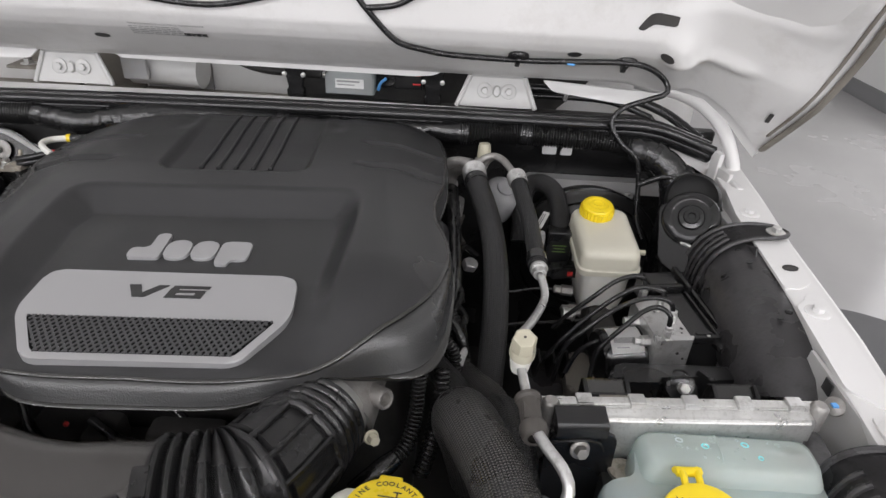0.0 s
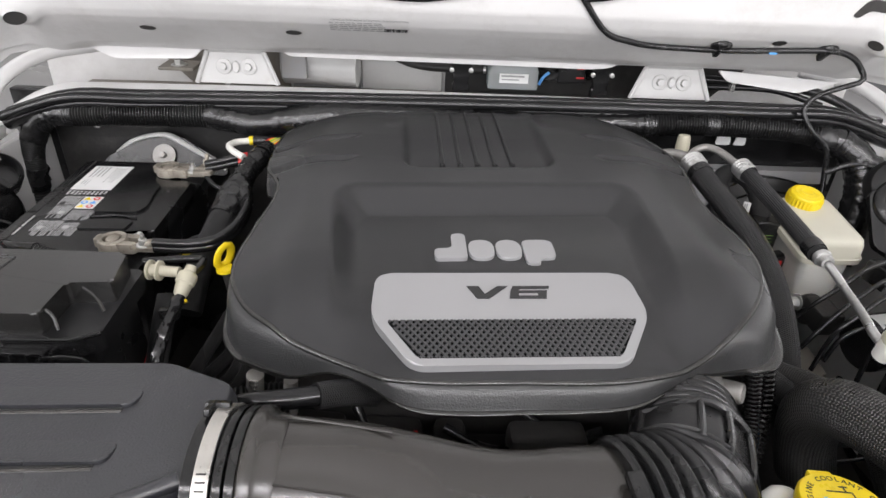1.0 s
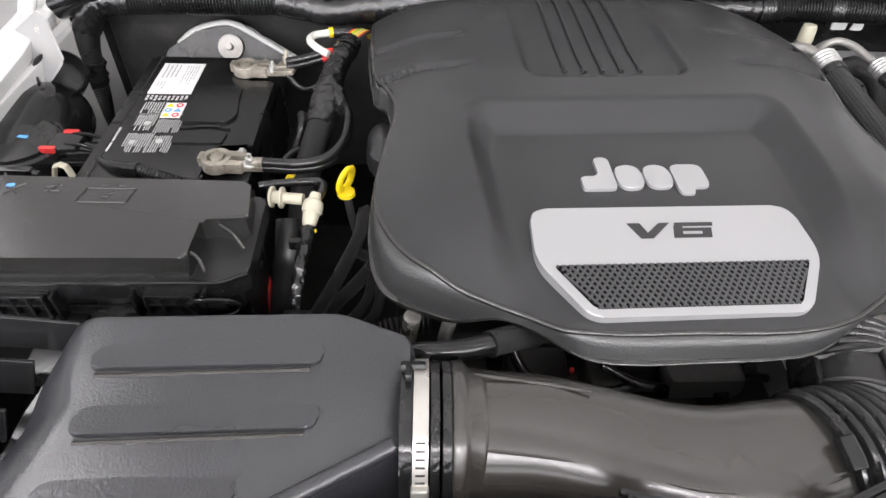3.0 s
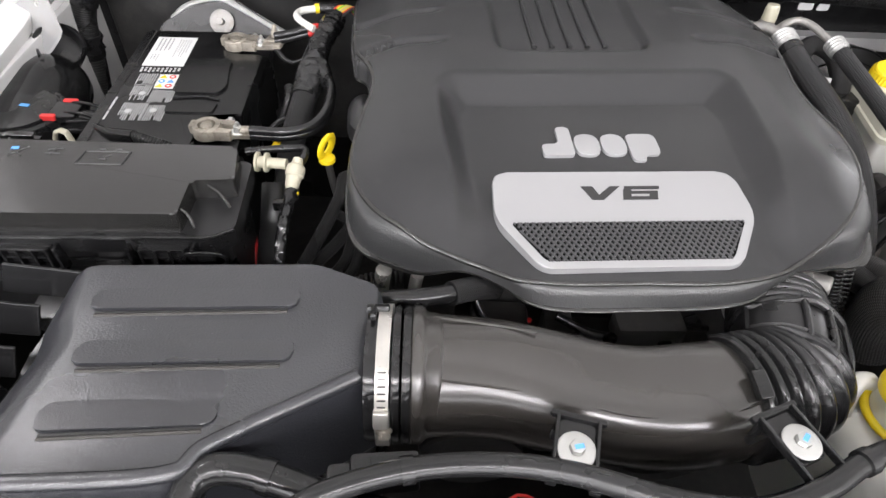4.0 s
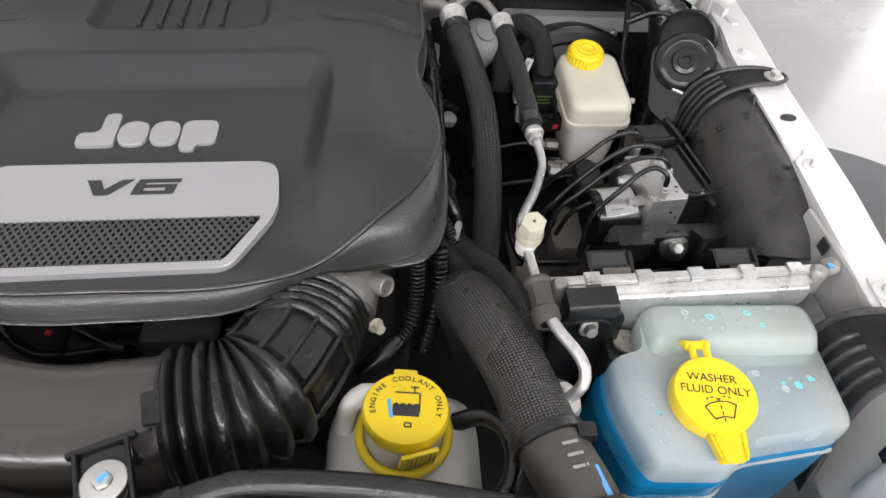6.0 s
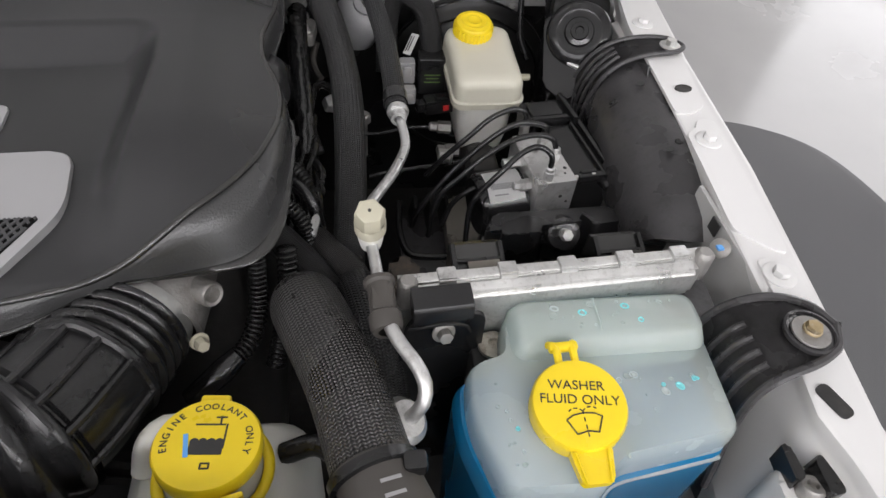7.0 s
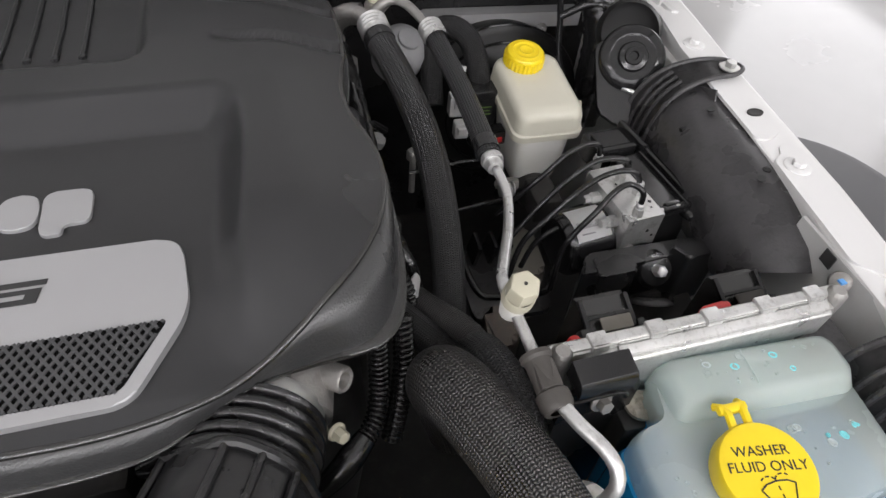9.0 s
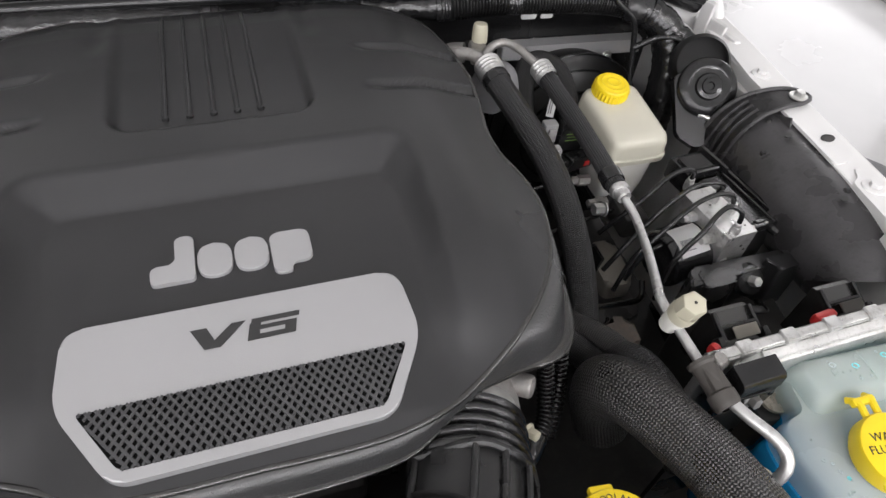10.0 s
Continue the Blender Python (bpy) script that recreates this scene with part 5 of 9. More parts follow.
for i0, i1, r0, r1, amp, pitch in ((0, m1, 0.0495, 0.048, 0.0085, 0.0098), (m2, len(line) - 1, 0.0455, 0.042, 0.006, 0.0105)):
    bm = bmesh.new()
    sweep(bm, [tuple(p) for p in line[i0:i1 + 1:3]], r0, seg=44, ripple=(amp, pitch), radii=list(np.linspace(r0, r1, 5)))
    part("bellows", bm, RUBBER, it, "ribbed black rubber bellows", smooth=60)
bm = bmesh.new()
sweep(bm, [tuple(p) for p in line[m1 - 2:m2 + 2:3]], 0.0455, seg=44)
part("bend", bm, RUBBER, it, "smooth rubber bend", smooth=60)
webs = []
for ang in (5, 38, 66, 92, 150):
    pts = []
    for i in range(m1 - 2, m2 + 2, 3):
        t = (line[i + 1] - line[i - 1]).normalized()
        sd = t.cross(Vector((0, 0, 1))).normalized()
        pts.append(line[i] + (sd * math.cos(radians(ang)) + sd.cross(t) * math.sin(radians(ang))) * 0.0475)
    webs.append(pts)
for pts, r in [(w, 0.0028) for w in webs] + [([w[i] for w in webs], 0.0036) for i in (0, -1)]:
    bm = bmesh.new()
    sweep(bm, [tuple(p) for p in pts], r, seg=8)
    part("web", bm, RUBBER, it)
# throttle body under the cover
tb = thing("throttle_body", "cast aluminium throttle body at the end of the intake", "throttle body", (0.20, 0.44, 1.14))
bm = bmesh.new()
lathe(bm, [(0.034, -0.034), (0.039, -0.034), (0.04, 0), (0.039, 0.004), (0.039, 0.05)], pose(0, 0, 0, -90 + 8, 0, -6), 40)
part("bore", bm, CAST, tb)
bm = bmesh.new()
lathe(bm, [(0.038, -0.008), (0.0425, -0.0075), (0.043, 0.0), (0.0425, 0.0075), (0.038, 0.008)], facing((-0.013, -0.036, 0.004), (0.22, 1, -0.12)), 44)
part("hose_clamp", bm, ZINC, tb, "wide steel hose clamp")
bm = bmesh.new()
lathe(bm, [(0.009, -0.02), (0.0098, 0.0), (0.0098, 0.012), (0.0085, 0.014), (0.0065, 0.013), (0.006, 0.004), (0.0, 0.004)], facing((0.036, -0.016, 0.014), (0.75, -0.6, 0.25)), 24)
part("port_stub", bm, CAST, tb)
bm = bmesh.new()
rbox(bm, (0.03, 0.012, 0.03), (0.045, 0.035, 0.018), 0.005)
part("motor", bm, CAST, tb)
for x, y, z, r in ((0.016, 0.0, 0.036, 0.006), (0.044, 0.002, 0.034, 0.005), (0.03, 0.024, 0.038, 0.004)):
    bm = bmesh.new()
    lathe(bm, [(r, -0.006), (r, 0.003), (r * 0.7, 0.005), (r * 0.4, 0.004), (0, 0.004)], pose(x, y, z, -10), 14)
    part("boss", bm, CASTBROWN, tb)
bm = bmesh.new()
bolt(bm, facing((0.036, -0.051, -0.002), (0.5, -0.8, 0.3)), 0.005, 0.008, 0.007)
part("screw", bm, OFFWHITE, tb)
# brackets that carry the tube
for x, y, z, turn in ((-0.05, 0.211, 1.2335, -14), (0.096, 0.216, 1.238, 22)):
    bk = thing("tube_bracket", "black plastic bracket with two rails and a flanged bolt", "bracket", (x, y, z), turn, group="intake tube brackets")
    bm = bmesh.new()
    prism(bm, rounded([(-0.0105, -0.0125), (0.0105, -0.0125), (0.012, 0.021), (-0.012, 0.021)], 0.003), -0.012, -0.006, 0.001)
    rbox(bm, (0, 0.02, -0.020), (0.03, 0.006, 0.024), 0.002)
    part("arm", bm, BLACK, bk)
    bm = bmesh.new()
    rbox(bm, (0, 0.024, -0.006), (0.038, 0.005, 0.006), 0.002)
    part("foot_bar", bm, SHINY, bk)
    for dx in (-0.0135, 0.0135):
        bm = bmesh.new()
        rbox(bm, (dx, 0.0, -0.005), (0.0026, 0.046, 0.007), 0.001)
        rbox(bm, (dx, -0.0235, -0.005), (0.007, 0.0035, 0.007), 0.001)
        part("rail", bm, SHINY, bk)
    bm = bmesh.new()
    bolt(bm, pose(0, 0, -0.004), 0.0052, 0.004, 0.0125)
    b0 = part("bolt", bm, ZINC, bk, "zinc flanged bolt with a blue paint mark")
    bm = bmesh.new()
    rbox(bm, (0.001, 0, 0.0022), (0.006, 0.003, 0.0006), 0, pose(0, 0, 0, 0, 0, 25))
    part("paint_mark", bm, BLUE, b0)

# ---- brake fluid reservoir and booster ----
br = thing("brake_reservoir", "cream plastic brake fluid reservoir with a yellow cap", "reservoir", (0.513, 0.772, 1.008), 2)


def loft(bm, sections, seg=6, r=0.012, capped=True):
    """Rounded rectangles (x0, x1, y0, y1, z), joined one above the other."""
    R = []
    for x0, x1, y0, y1, z in sections:
        R.append([bm.verts.new((x, y, z)) for x, y in rounded([(x0, y0), (x1, y0), (x1, y1), (x0, y1)], min(r, (x1 - x0) * 0.45, (y1 - y0) * 0.45), seg)])
    n = len(R[0])
    for a, b in zip(R, R[1:]):
        for k in range(n):
            bm.faces.new((a[k], a[(k + 1) % n], b[(k + 1) % n], b[k]))
    if capped:
        bm.faces.new(R[0][::-1])
        bm.faces.new(R[-1])


bm = bmesh.new()
loft(bm, [(-0.038, 0.038, -0.054, 0.05, 0.108), (-0.044, 0.044, -0.059, 0.055, 0.112), (-0.044, 0.044, -0.059, 0.056, 0.12), (-0.042, 0.042, -0.057, 0.056, 0.122), (-0.0415, 0.0405, -0.0555, 0.056, 0.138), (-0.0395, 0.0385, -0.053, 0.055, 0.1445), (-0.035, 0.034, -0.048, 0.052, 0.148), (-0.027, 0.026, -0.038, 0.047, 0.1495)], r=0.016)
moved(bm, bm.verts, Matrix.Translation((0, 0, 0.128)) @ pose(0, 0, 0, 8) @ Matrix.Translation((0, 0, -0.128)))
part("upper_tank", bm, CREAM, br)
bm = bmesh.new()
loft(bm, [(-0.026, 0.026, -0.044, 0.03, 0.03), (-0.032, 0.032, -0.048, 0.035, 0.06), (-0.035, 0.035, -0.05, 0.045, 0.106)], r=0.016)
part("lower_tank", bm, TANK2, br, "whitish translucent lower tank")
bm = bmesh.new()
lathe(bm, [(0, 0.018), (0.006, 0.0182), (0.008, 0.0195), (0.01, 0.018), (0.014, 0.018), (0.0155, 0.0192), (0.017, 0.018), (0.021, 0.018), (0.0225, 0.0165), (0.0232, 0.014), (0.0232, 0.002), (0.023, 0.0), (0.019, -0.012)], pose(-0.008, 0.035, 0.152, 8), 40)
prism(bm, [((0.0238 + 0.0007 * (-1) ** k) * math.cos(k * 0.10472), (0.0238 + 0.0007 * (-1) ** k) * math.sin(k * 0.10472)) for k in range(60)], 0.0015, 0.0135, 0, pose(-0.008, 0.035, 0.152, 8))
part("cap", bm, YELLOW, br, "ribbed yellow screw cap")
bm = bmesh.new()
lathe(bm, [(0, 0.022), (0.004, 0.022), (0.0045, 0.0)], pose(0.041, 0.0, 0.112, 0, 90, 0), 14)
part("nipple", bm, OFFWHITE, br)

bb = thing("brake_booster", "black round brake booster on the firewall", "brake booster", (0.53, 0.99, 1.01))
bm = bmesh.new()
lathe(bm, [(0.115, 0.0), (0.122, 0.02), (0.122, 0.035), (0.127, 0.038), (0.127, 0.046), (0.118, 0.05), (0.11, 0.062), (0.08, 0.078), (0.05, 0.082), (0.03, 0.10), (0, 0.10)], pose(0, 0, 0, 90), 64)
part("shell", bm, BOOSTER, bb)
for r, d in ((0.1275, 0.044), (0.111, 0.062), (0.083, 0.0775)):
    bm = bmesh.new()
    sweep(bm, [(r * math.cos(a), -d, r * math.sin(a)) for a in np.linspace(0, 6.2832, 49)], 0.0022, seg=8, cap=False)
    part("rim", bm, SHINY, bb)
bm = bmesh.new()
sweep(bm, [(-0.02, -0.09, 0.02), (-0.02, -0.17, 0.028), (-0.02, -0.28, 0.025)], 0.022, seg=20)
rbox(bm, (-0.02, -0.30, 0.035), (0.035, 0.05, 0.035), 0.006)
part("master_cylinder", bm, DARK, bb)
bm = bmesh.new()
bolt(bm, facing((-0.06, -0.30, 0.055), (-1, 0, 0.1)), 0.008, 0.014, 0.01)
part("union", bm, ZINC, bb)
hose("vacuum_hose", [(0.40, 0.82, 1.10), (0.405, 0.865, 1.16), (0.425, 0.875, 1.175), (0.447, 0.856, 1.17), (0.455, 0.83, 1.15), (0.456, 0.812, 1.125)], 0.014, BRAID, "black braided vacuum hose arching to a plug")
plug = thing("hose_plug", "black connector with small green print", "connector", (0.455, 0.80, 1.112))
bm = bmesh.new()
rbox(bm, (0, 0, 0), (0.036, 0.028, 0.05), 0.004)
part("housing", bm, BLACK, plug)
bm = bmesh.new()
for k in range(3):
    rbox(bm, (0, -0.0145, 0.004 - 0.005 * k), (0.02 - 0.004 * (k % 2), 0.0006, 0.0012), 0)
part("print", bm, GREENINK, plug)
gc = thing("wiring_connector", "light grey wiring connector with a white tag", "connector", (0.424, 0.798, 1.115))
bm = bmesh.new()
rbox(bm, (0, 0, 0), (0.02, 0.016, 0.03), 0.003)
rbox(bm, (0, -0.009, 0.004), (0.01, 0.005, 0.012), 0.002)
part("housing", bm, GREYPAINT, gc)
bm = bmesh.new()
rbox(bm, (0.006, 0.018, 0.026), (0.010, 0.03, 0.001), 0, pose(0, 0, 0, 30, 0, -30))
tg = part("tag", bm, HINGE, gc)
bm = bmesh.new()
for k in range(3):
    rbox(bm, (0.003 + 0.003 * k, 0.018, 0.0268), (0.0012, 0.022, 0.0005), 0, pose(0, 0, 0, 30, 0, -30))
part("print", bm, INK, tg)
dome = thing("grey_canister", "light grey cone-shaped canister behind the hoses", "canister", (0.374, 0.89, 1.08))
bm = bmesh.new()
dm = facing((-0.002, -0.03, 0.083), (0.25, -0.45, 0.85)) @ Matrix.Scale(0.88, 4)
lathe(bm, [(0.034, -0.05), (0.036, -0.03), (0.0355, -0.012), (0.031, 0.001), (0.022, 0.008), (0.016, 0.0095), (0.0155, 0.013), (0.012, 0.014), (0, 0.0145)], dm, 36)
part("body", bm, CANISTER, dome)

bm = bmesh.new()
rbox(bm, (0, 0, 0), (0.018, 0.014, 0.022), 0.003, pose(0.424, 0.771, 1.098))
rbox(bm, (0, 0, 0), (0.012, 0.006, 0.01), 0.002, pose(0.424, 0.762, 1.1))
tagged(part("wiring_connector", bm, GREYPAINT), "small light grey wiring connector", "connector")
rc = thing("wiring_connector", "black wiring connector with a red lock", "connector", (0.463, 0.77, 1.085), 12)
bm = bmesh.new()
rbox(bm, (0, 0, 0), (0.04, 0.02, 0.02), 0.003)
rbox(bm, (-0.024, 0, 0), (0.012, 0.014, 0.014), 0.003)
rbox(bm, (0.004, -0.002, 0.011), (0.02, 0.012, 0.004), 0.001)
part("housing", bm, BLACK, rc)
bm = bmesh.new()
rbox(bm, (0.006, -0.0115, 0.0), (0.008, 0.002, 0.007), 0.0005)
part("lock", bm, RED, rc)
for c, nrm in (((0.466, 0.707, 1.06), (-1, 0.05, 0.05)), ((0.462, 0.755, 1.06), (-1, 0.05, 0.05))):
    bm = bmesh.new()
    lathe(bm, [(0.0, -0.016), (0.008, -0.016), (0.008, 0.0), (0.006, 0.002), (0.006, 0.01), (0.0028, 0.012), (0, 0.012)], facing(c, nrm), 6)
    tagged(part("pipe_union", bm, CAST), "steel pipe union on the master cylinder", "union", group="pipe unions")
hose("brake_pipe", [(0.454, 0.756, 1.06), (0.425, 0.757, 1.058), (0.39, 0.757, 1.05), (0.36, 0.755, 1.05)], 0.0022, RUBBER, "thin coated brake pipe from the master cylinder", "pipe", seg=10)
bm = bmesh.new()
lathe(bm, [(0.004, -0.06), (0.004, -0.006), (0.0085, -0.005), (0.0085, 0.004), (0.006, 0.007), (0, 0.007)], pose(0.369, 0.779, 1.058), 14)
tagged(part("stud", bm, CAST), "grey steel stud behind the braided hoses", "stud")

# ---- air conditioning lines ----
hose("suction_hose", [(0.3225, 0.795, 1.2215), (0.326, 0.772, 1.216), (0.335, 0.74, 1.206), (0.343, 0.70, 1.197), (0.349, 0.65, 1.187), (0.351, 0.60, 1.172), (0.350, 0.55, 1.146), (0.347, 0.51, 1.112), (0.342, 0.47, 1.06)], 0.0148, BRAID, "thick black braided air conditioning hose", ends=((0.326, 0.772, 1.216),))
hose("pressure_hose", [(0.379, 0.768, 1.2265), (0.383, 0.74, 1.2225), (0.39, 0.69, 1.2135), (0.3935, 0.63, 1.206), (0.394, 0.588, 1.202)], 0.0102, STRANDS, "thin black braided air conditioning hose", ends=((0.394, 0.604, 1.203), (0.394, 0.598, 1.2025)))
acp = thing("refrigerant_pipe", "bent aluminium refrigerant pipe with a nylon service valve", "pipe", (0, 0, 0))
bm = bmesh.new()
sweep(bm, [(0.395, 0.592, 1.202), (0.396, 0.578, 1.2), (0.399, 0.558, 1.195), (0.398, 0.541, 1.192), (0.385, 0.502, 1.198), (0.366, 0.458, 1.208), (0.361, 0.443, 1.209), (0.363, 0.425, 1.205), (0.366, 0.40, 1.201), (0.369, 0.37, 1.197)], 0.0042, seg=16)
sweep(bm, [(0.369, 0.37, 1.197), (0.372, 0.352, 1.199), (0.378, 0.335, 1.2), (0.387, 0.319, 1.199), (0.3915, 0.307, 1.195), (0.390, 0.299, 1.187), (0.384, 0.296, 1.178), (0.378, 0.296, 1.166)], 0.0047, seg=16)
part("pipe", bm, ALU, acp)
for y, r, w in ((0.584, 0.0092, 0.0035), (0.577, 0.007, 0.005)):
    bm = bmesh.new()
    lathe(bm, [(0.004, -w), (r, -w), (r + 0.001, 0), (r, w), (0.004, w)], facing((0.395, y, 1.2015), (0, 1, 0.02)), 24)
    part("collar", bm, ALU, acp)
bm = bmesh.new()
lathe(bm, [(0.013, -0.01), (0.016, -0.006), (0.016, 0.0), (0.012, 0.004), (0, 0.004)], facing((0.379, 0.296, 1.172), (0.45, -0.1, 0.85)), 24)
part("flange", bm, ALU, acp)
bm = bmesh.new()
lathe(bm, [(0.011, 0.0), (0.011, 0.003), (0.0092, 0.005), (0.0092, 0.012), (0.0092, 0.026), (0.0112, 0.028), (0.0112, 0.036), (0.0095, 0.04), (0.006, 0.04)], facing((0.3675, 0.387, 1.1995), (0.09, -1, -0.12)), 28)
rbox(bm, (0.369, 0.370, 1.203), (0.015, 0.022, 0.006), 0.002)
part("sleeve", bm, GREYRUBBER, acp, "grey-black rubber pipe holder")
bm = bmesh.new()
lathe(bm, [(0.008, -0.012), (0.0095, 0.0), (0.0098, 0.008), (0.0098, 0.018), (0, 0.018)], facing((0.3635, 0.424, 1.207), (-0.02, -0.28, 1)), 20)
part("valve_body", bm, TANK2, acp)
bm = bmesh.new()
vp = facing((0.3633, 0.4208, 1.218), (-0.02, -0.28, 1), 12)
prism(bm, [(0.0108 * math.cos(k * 1.0472), 0.0108 * math.sin(k * 1.0472)) for k in range(6)], 0, 0.0235, 0.0025, vp)
lathe(bm, [(0.0113, -0.001), (0.0113, 0.007), (0.0105, 0.009)], vp, 24)
part("valve_cap", bm, OFFWHITE, acp, "cream hexagonal valve cap")
bm = bmesh.new()
lathe(bm, [(0.0013, 0.0), (0.0013, 0.0004), (0, 0.0004)], vp @ pose(0, 0, 0.0236), 10)
part("vent_hole", bm, DARK, acp)

acf = thing("pipe_fitting", "aluminium pipe fittings with crimped hose ends", "fitting", (0, 0, 0))
bm = bmesh.new()
sweep(bm, [(0.268, 0.848, 1.17), (0.275, 0.843, 1.20), (0.29, 0.832, 1.217), (0.308, 0.82, 1.2235), (0.322, 0.80, 1.2225)], 0.0075, seg=16)
sweep(bm, [(0.322, 0.812, 1.222), (0.335, 0.824, 1.229), (0.35, 0.824, 1.234), (0.362, 0.811, 1.234), (0.372, 0.79, 1.23), (0.379, 0.772, 1.227)], 0.005, seg=12)
sweep(bm, [(0.337, 0.85, 1.205), (0.349, 0.845, 1.222), (0.36, 0.822, 1.233)], 0.0035, seg=10)
rbox(bm, (0.332, 0.858, 1.203), (0.022, 0.04, 0.016), 0.004, pose(0, 0, 0, 0, 0, -12))
part("pipe", bm, CAST, acf)
for c, nrm, r, n in (((0.323, 0.79, 1.2205), (0.14, -0.97, -0.2), 0.0152, 4), ((0.38, 0.766, 1.226), (0.14, -0.98, -0.15), 0.0118, 4)):
    bm = bmesh.new()
    prof = [(r * 0.6, -0.012)]
    for k in range(n):
        prof += [(r, -0.010 + 0.005 * k), (r + 0.0012, -0.008 + 0.005 * k), (r, -0.006 + 0.005 * k)]
    lathe(bm, prof + [(r, 0.013)], facing(c, nrm), 28)
    part("crimp", bm, ALU, acf, "crimped aluminium ferrule")
bm = bmesh.new()
lathe(bm, [(0.006, -0.014), (0.006, 0.0), (0.0095, 0.002), (0.0102, 0.006), (0.0095, 0.022), (0.008, 0.026), (0, 0.027)], facing((0.338, 0.874, 1.206), (0.0, 0.1, 1)), 12)
part("service_cap", bm, OFFWHITE, acf, "whitish plastic service cap")

# ---- coolant hose ----
rh = thing("radiator_hose", "thick grey-black radiator hose in a braided sleeve", "hose", (0, 0, 0))
bm = bmesh.new()
sweep(bm, [(0.336, 0.415, 1.06), (0.325, 0.42, 1.10), (0.315, 0.412, 1.14), (0.316, 0.393, 1.165), (0.3245, 0.368, 1.1755), (0.3404, 0.325, 1.181), (0.348, 0.30, 1.182), (0.357, 0.265, 1.181)], 0.025, seg=48, step=0.004, radii=[0.0265, 0.0265, 0.0265, 0.0262, 0.0255, 0.0248, 0.0245, 0.0245])
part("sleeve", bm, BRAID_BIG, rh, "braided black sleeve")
bm = bmesh.new()
sweep(bm, [(0.3555, 0.272, 1.181), (0.362, 0.25, 1.181), (0.375, 0.215, 1.18), (0.386, 0.17, 1.172), (0.392, 0.12, 1.155)], 0.0243, seg=32)
rub = part("rubber_end", bm, GREYRUBBER, rh, "grey rubber hose end")
for s in (0, 1):
    bm = bmesh.new()
    c = (0.3585, 0.259, 1.181) if s == 0 else (0.378, 0.207, 1.179)
    lathe(bm, [(0.0245, -0.004), (0.0275, -0.003), (0.0275, 0.003), (0.0245, 0.004)], facing(c, (0.28, -0.95, 0.0)), 40)
    rbox(bm, (c[0] + 0.022, c[1] - 0.002, c[2] + 0.017), (0.014, 0.012, 0.012), 0.003)
    part("hose_clip", bm, BLACK, rh)
bm = bmesh.new()
rbox(bm, (0.3835, 0.222, 1.2022), (0.004, 0.022, 0.0008), 0, pose(0, 0, 0, 0, 15, 16))
part("paint_stripe", bm, BLUE, rub)
bm = bmesh.new()
for k in range(3):
    rbox(bm, (0.3665 + 0.002 * k, 0.247 - 0.008 * k, 1.2052), (0.012, 0.002, 0.0006), 0, pose(0, 0, 0, 0, 12, 16))
part("print", bm, GREYINK, rub)
hose("heater_hose", [(0.352, 0.46, 1.09), (0.353, 0.44, 1.125), (0.358, 0.415, 1.138), (0.366, 0.38, 1.13), (0.372, 0.345, 1.10)], 0.0185, BRAID, "black braided coolant hose beside the thick one")
hose("heater_hose", [(0.285, 0.50, 1.13), (0.305, 0.482, 1.12), (0.33, 0.455, 1.112), (0.352, 0.435, 1.11)], 0.014, BRAID, "black braided coolant hose under the engine cover's edge")
cw_ = thing("wiring_conduit", "black corrugated wiring conduit with a taped end beside the throttle body", "wiring")
bm = bmesh.new()
sweep(bm, [(0.274, 0.462, 1.175), (0.2735, 0.446, 1.143), (0.272, 0.43, 1.12), (0.266, 0.41, 1.106), (0.252, 0.392, 1.10)], 0.0075, ripple=(0.0022, 0.0042), seg=14)
part("sleeve", bm, LOOM, cw_, smooth=50)
bm = bmesh.new()
sweep(bm, [(0.257, 0.398, 1.102), (0.246, 0.388, 1.098), (0.236, 0.38, 1.094), (0.22, 0.372, 1.085)], 0.0095, seg=16, radii=[0.0085, 0.0105, 0.0095, 0.008])
part("tape", bm, TAPE, cw_)
hose("wiring_conduit", [(0.296, 0.47, 1.15), (0.295, 0.452, 1.12), (0.289, 0.432, 1.09), (0.28, 0.415, 1.06)], 0.008, LOOM, "black corrugated wiring conduit", "wiring", ripple=(0.0025, 0.005), seg=14)
for k in range(6):
    dx = 0.006 * k
    hose("wire", [(0.295 + dx * 0.4, 0.66, 1.10 - 0.004 * k), (0.285 + dx, 0.60, 1.11), (0.29 + dx, 0.55, 1.115), (0.30 + dx * 0.8, 0.50, 1.11), (0.32, 0.455 + dx, 1.10)], 0.0035, RUBBER, "black wire beside the engine cover", "wire", seg=8)

# ---- ABS unit ----
ab2 = thing("abs_unit", "aluminium brake control block with black pump and module", "abs unit", (0.547, 0.592, 1.09), 8)
bm = bmesh.new()
rbox(bm, (0, 0, 0.022), (0.042, 0.08, 0.054), 0.0012)
blk = part("valve_block", bm, ALU, ab2, "machined aluminium valve block with small drillings")
rng = random.Random(3)
for x, y, z, nrm, r in ((0.006, -0.0402, 0.03, (0, -1, 0), 0.002), (0.014, -0.0402, 0.022, (0, -1, 0), 0.0015), (0.015, -0.02, 0.0492, (0, 0, 1), 0.002), (0.012, -0.028, 0.0492, (0, 0, 1), 0.0012), (0.017, 0.006, 0.0492, (0, 0, 1), 0.0015), (-0.004, 0.012, 0.0492, (0, 0, 1), 0.0014)):
    bm = bmesh.new()
    lathe(bm, [(r, 0), (r, 0.0003), (0, 0.0003)], facing((x, y, z), nrm), 10)
    part("drilling", bm, DARK, blk)
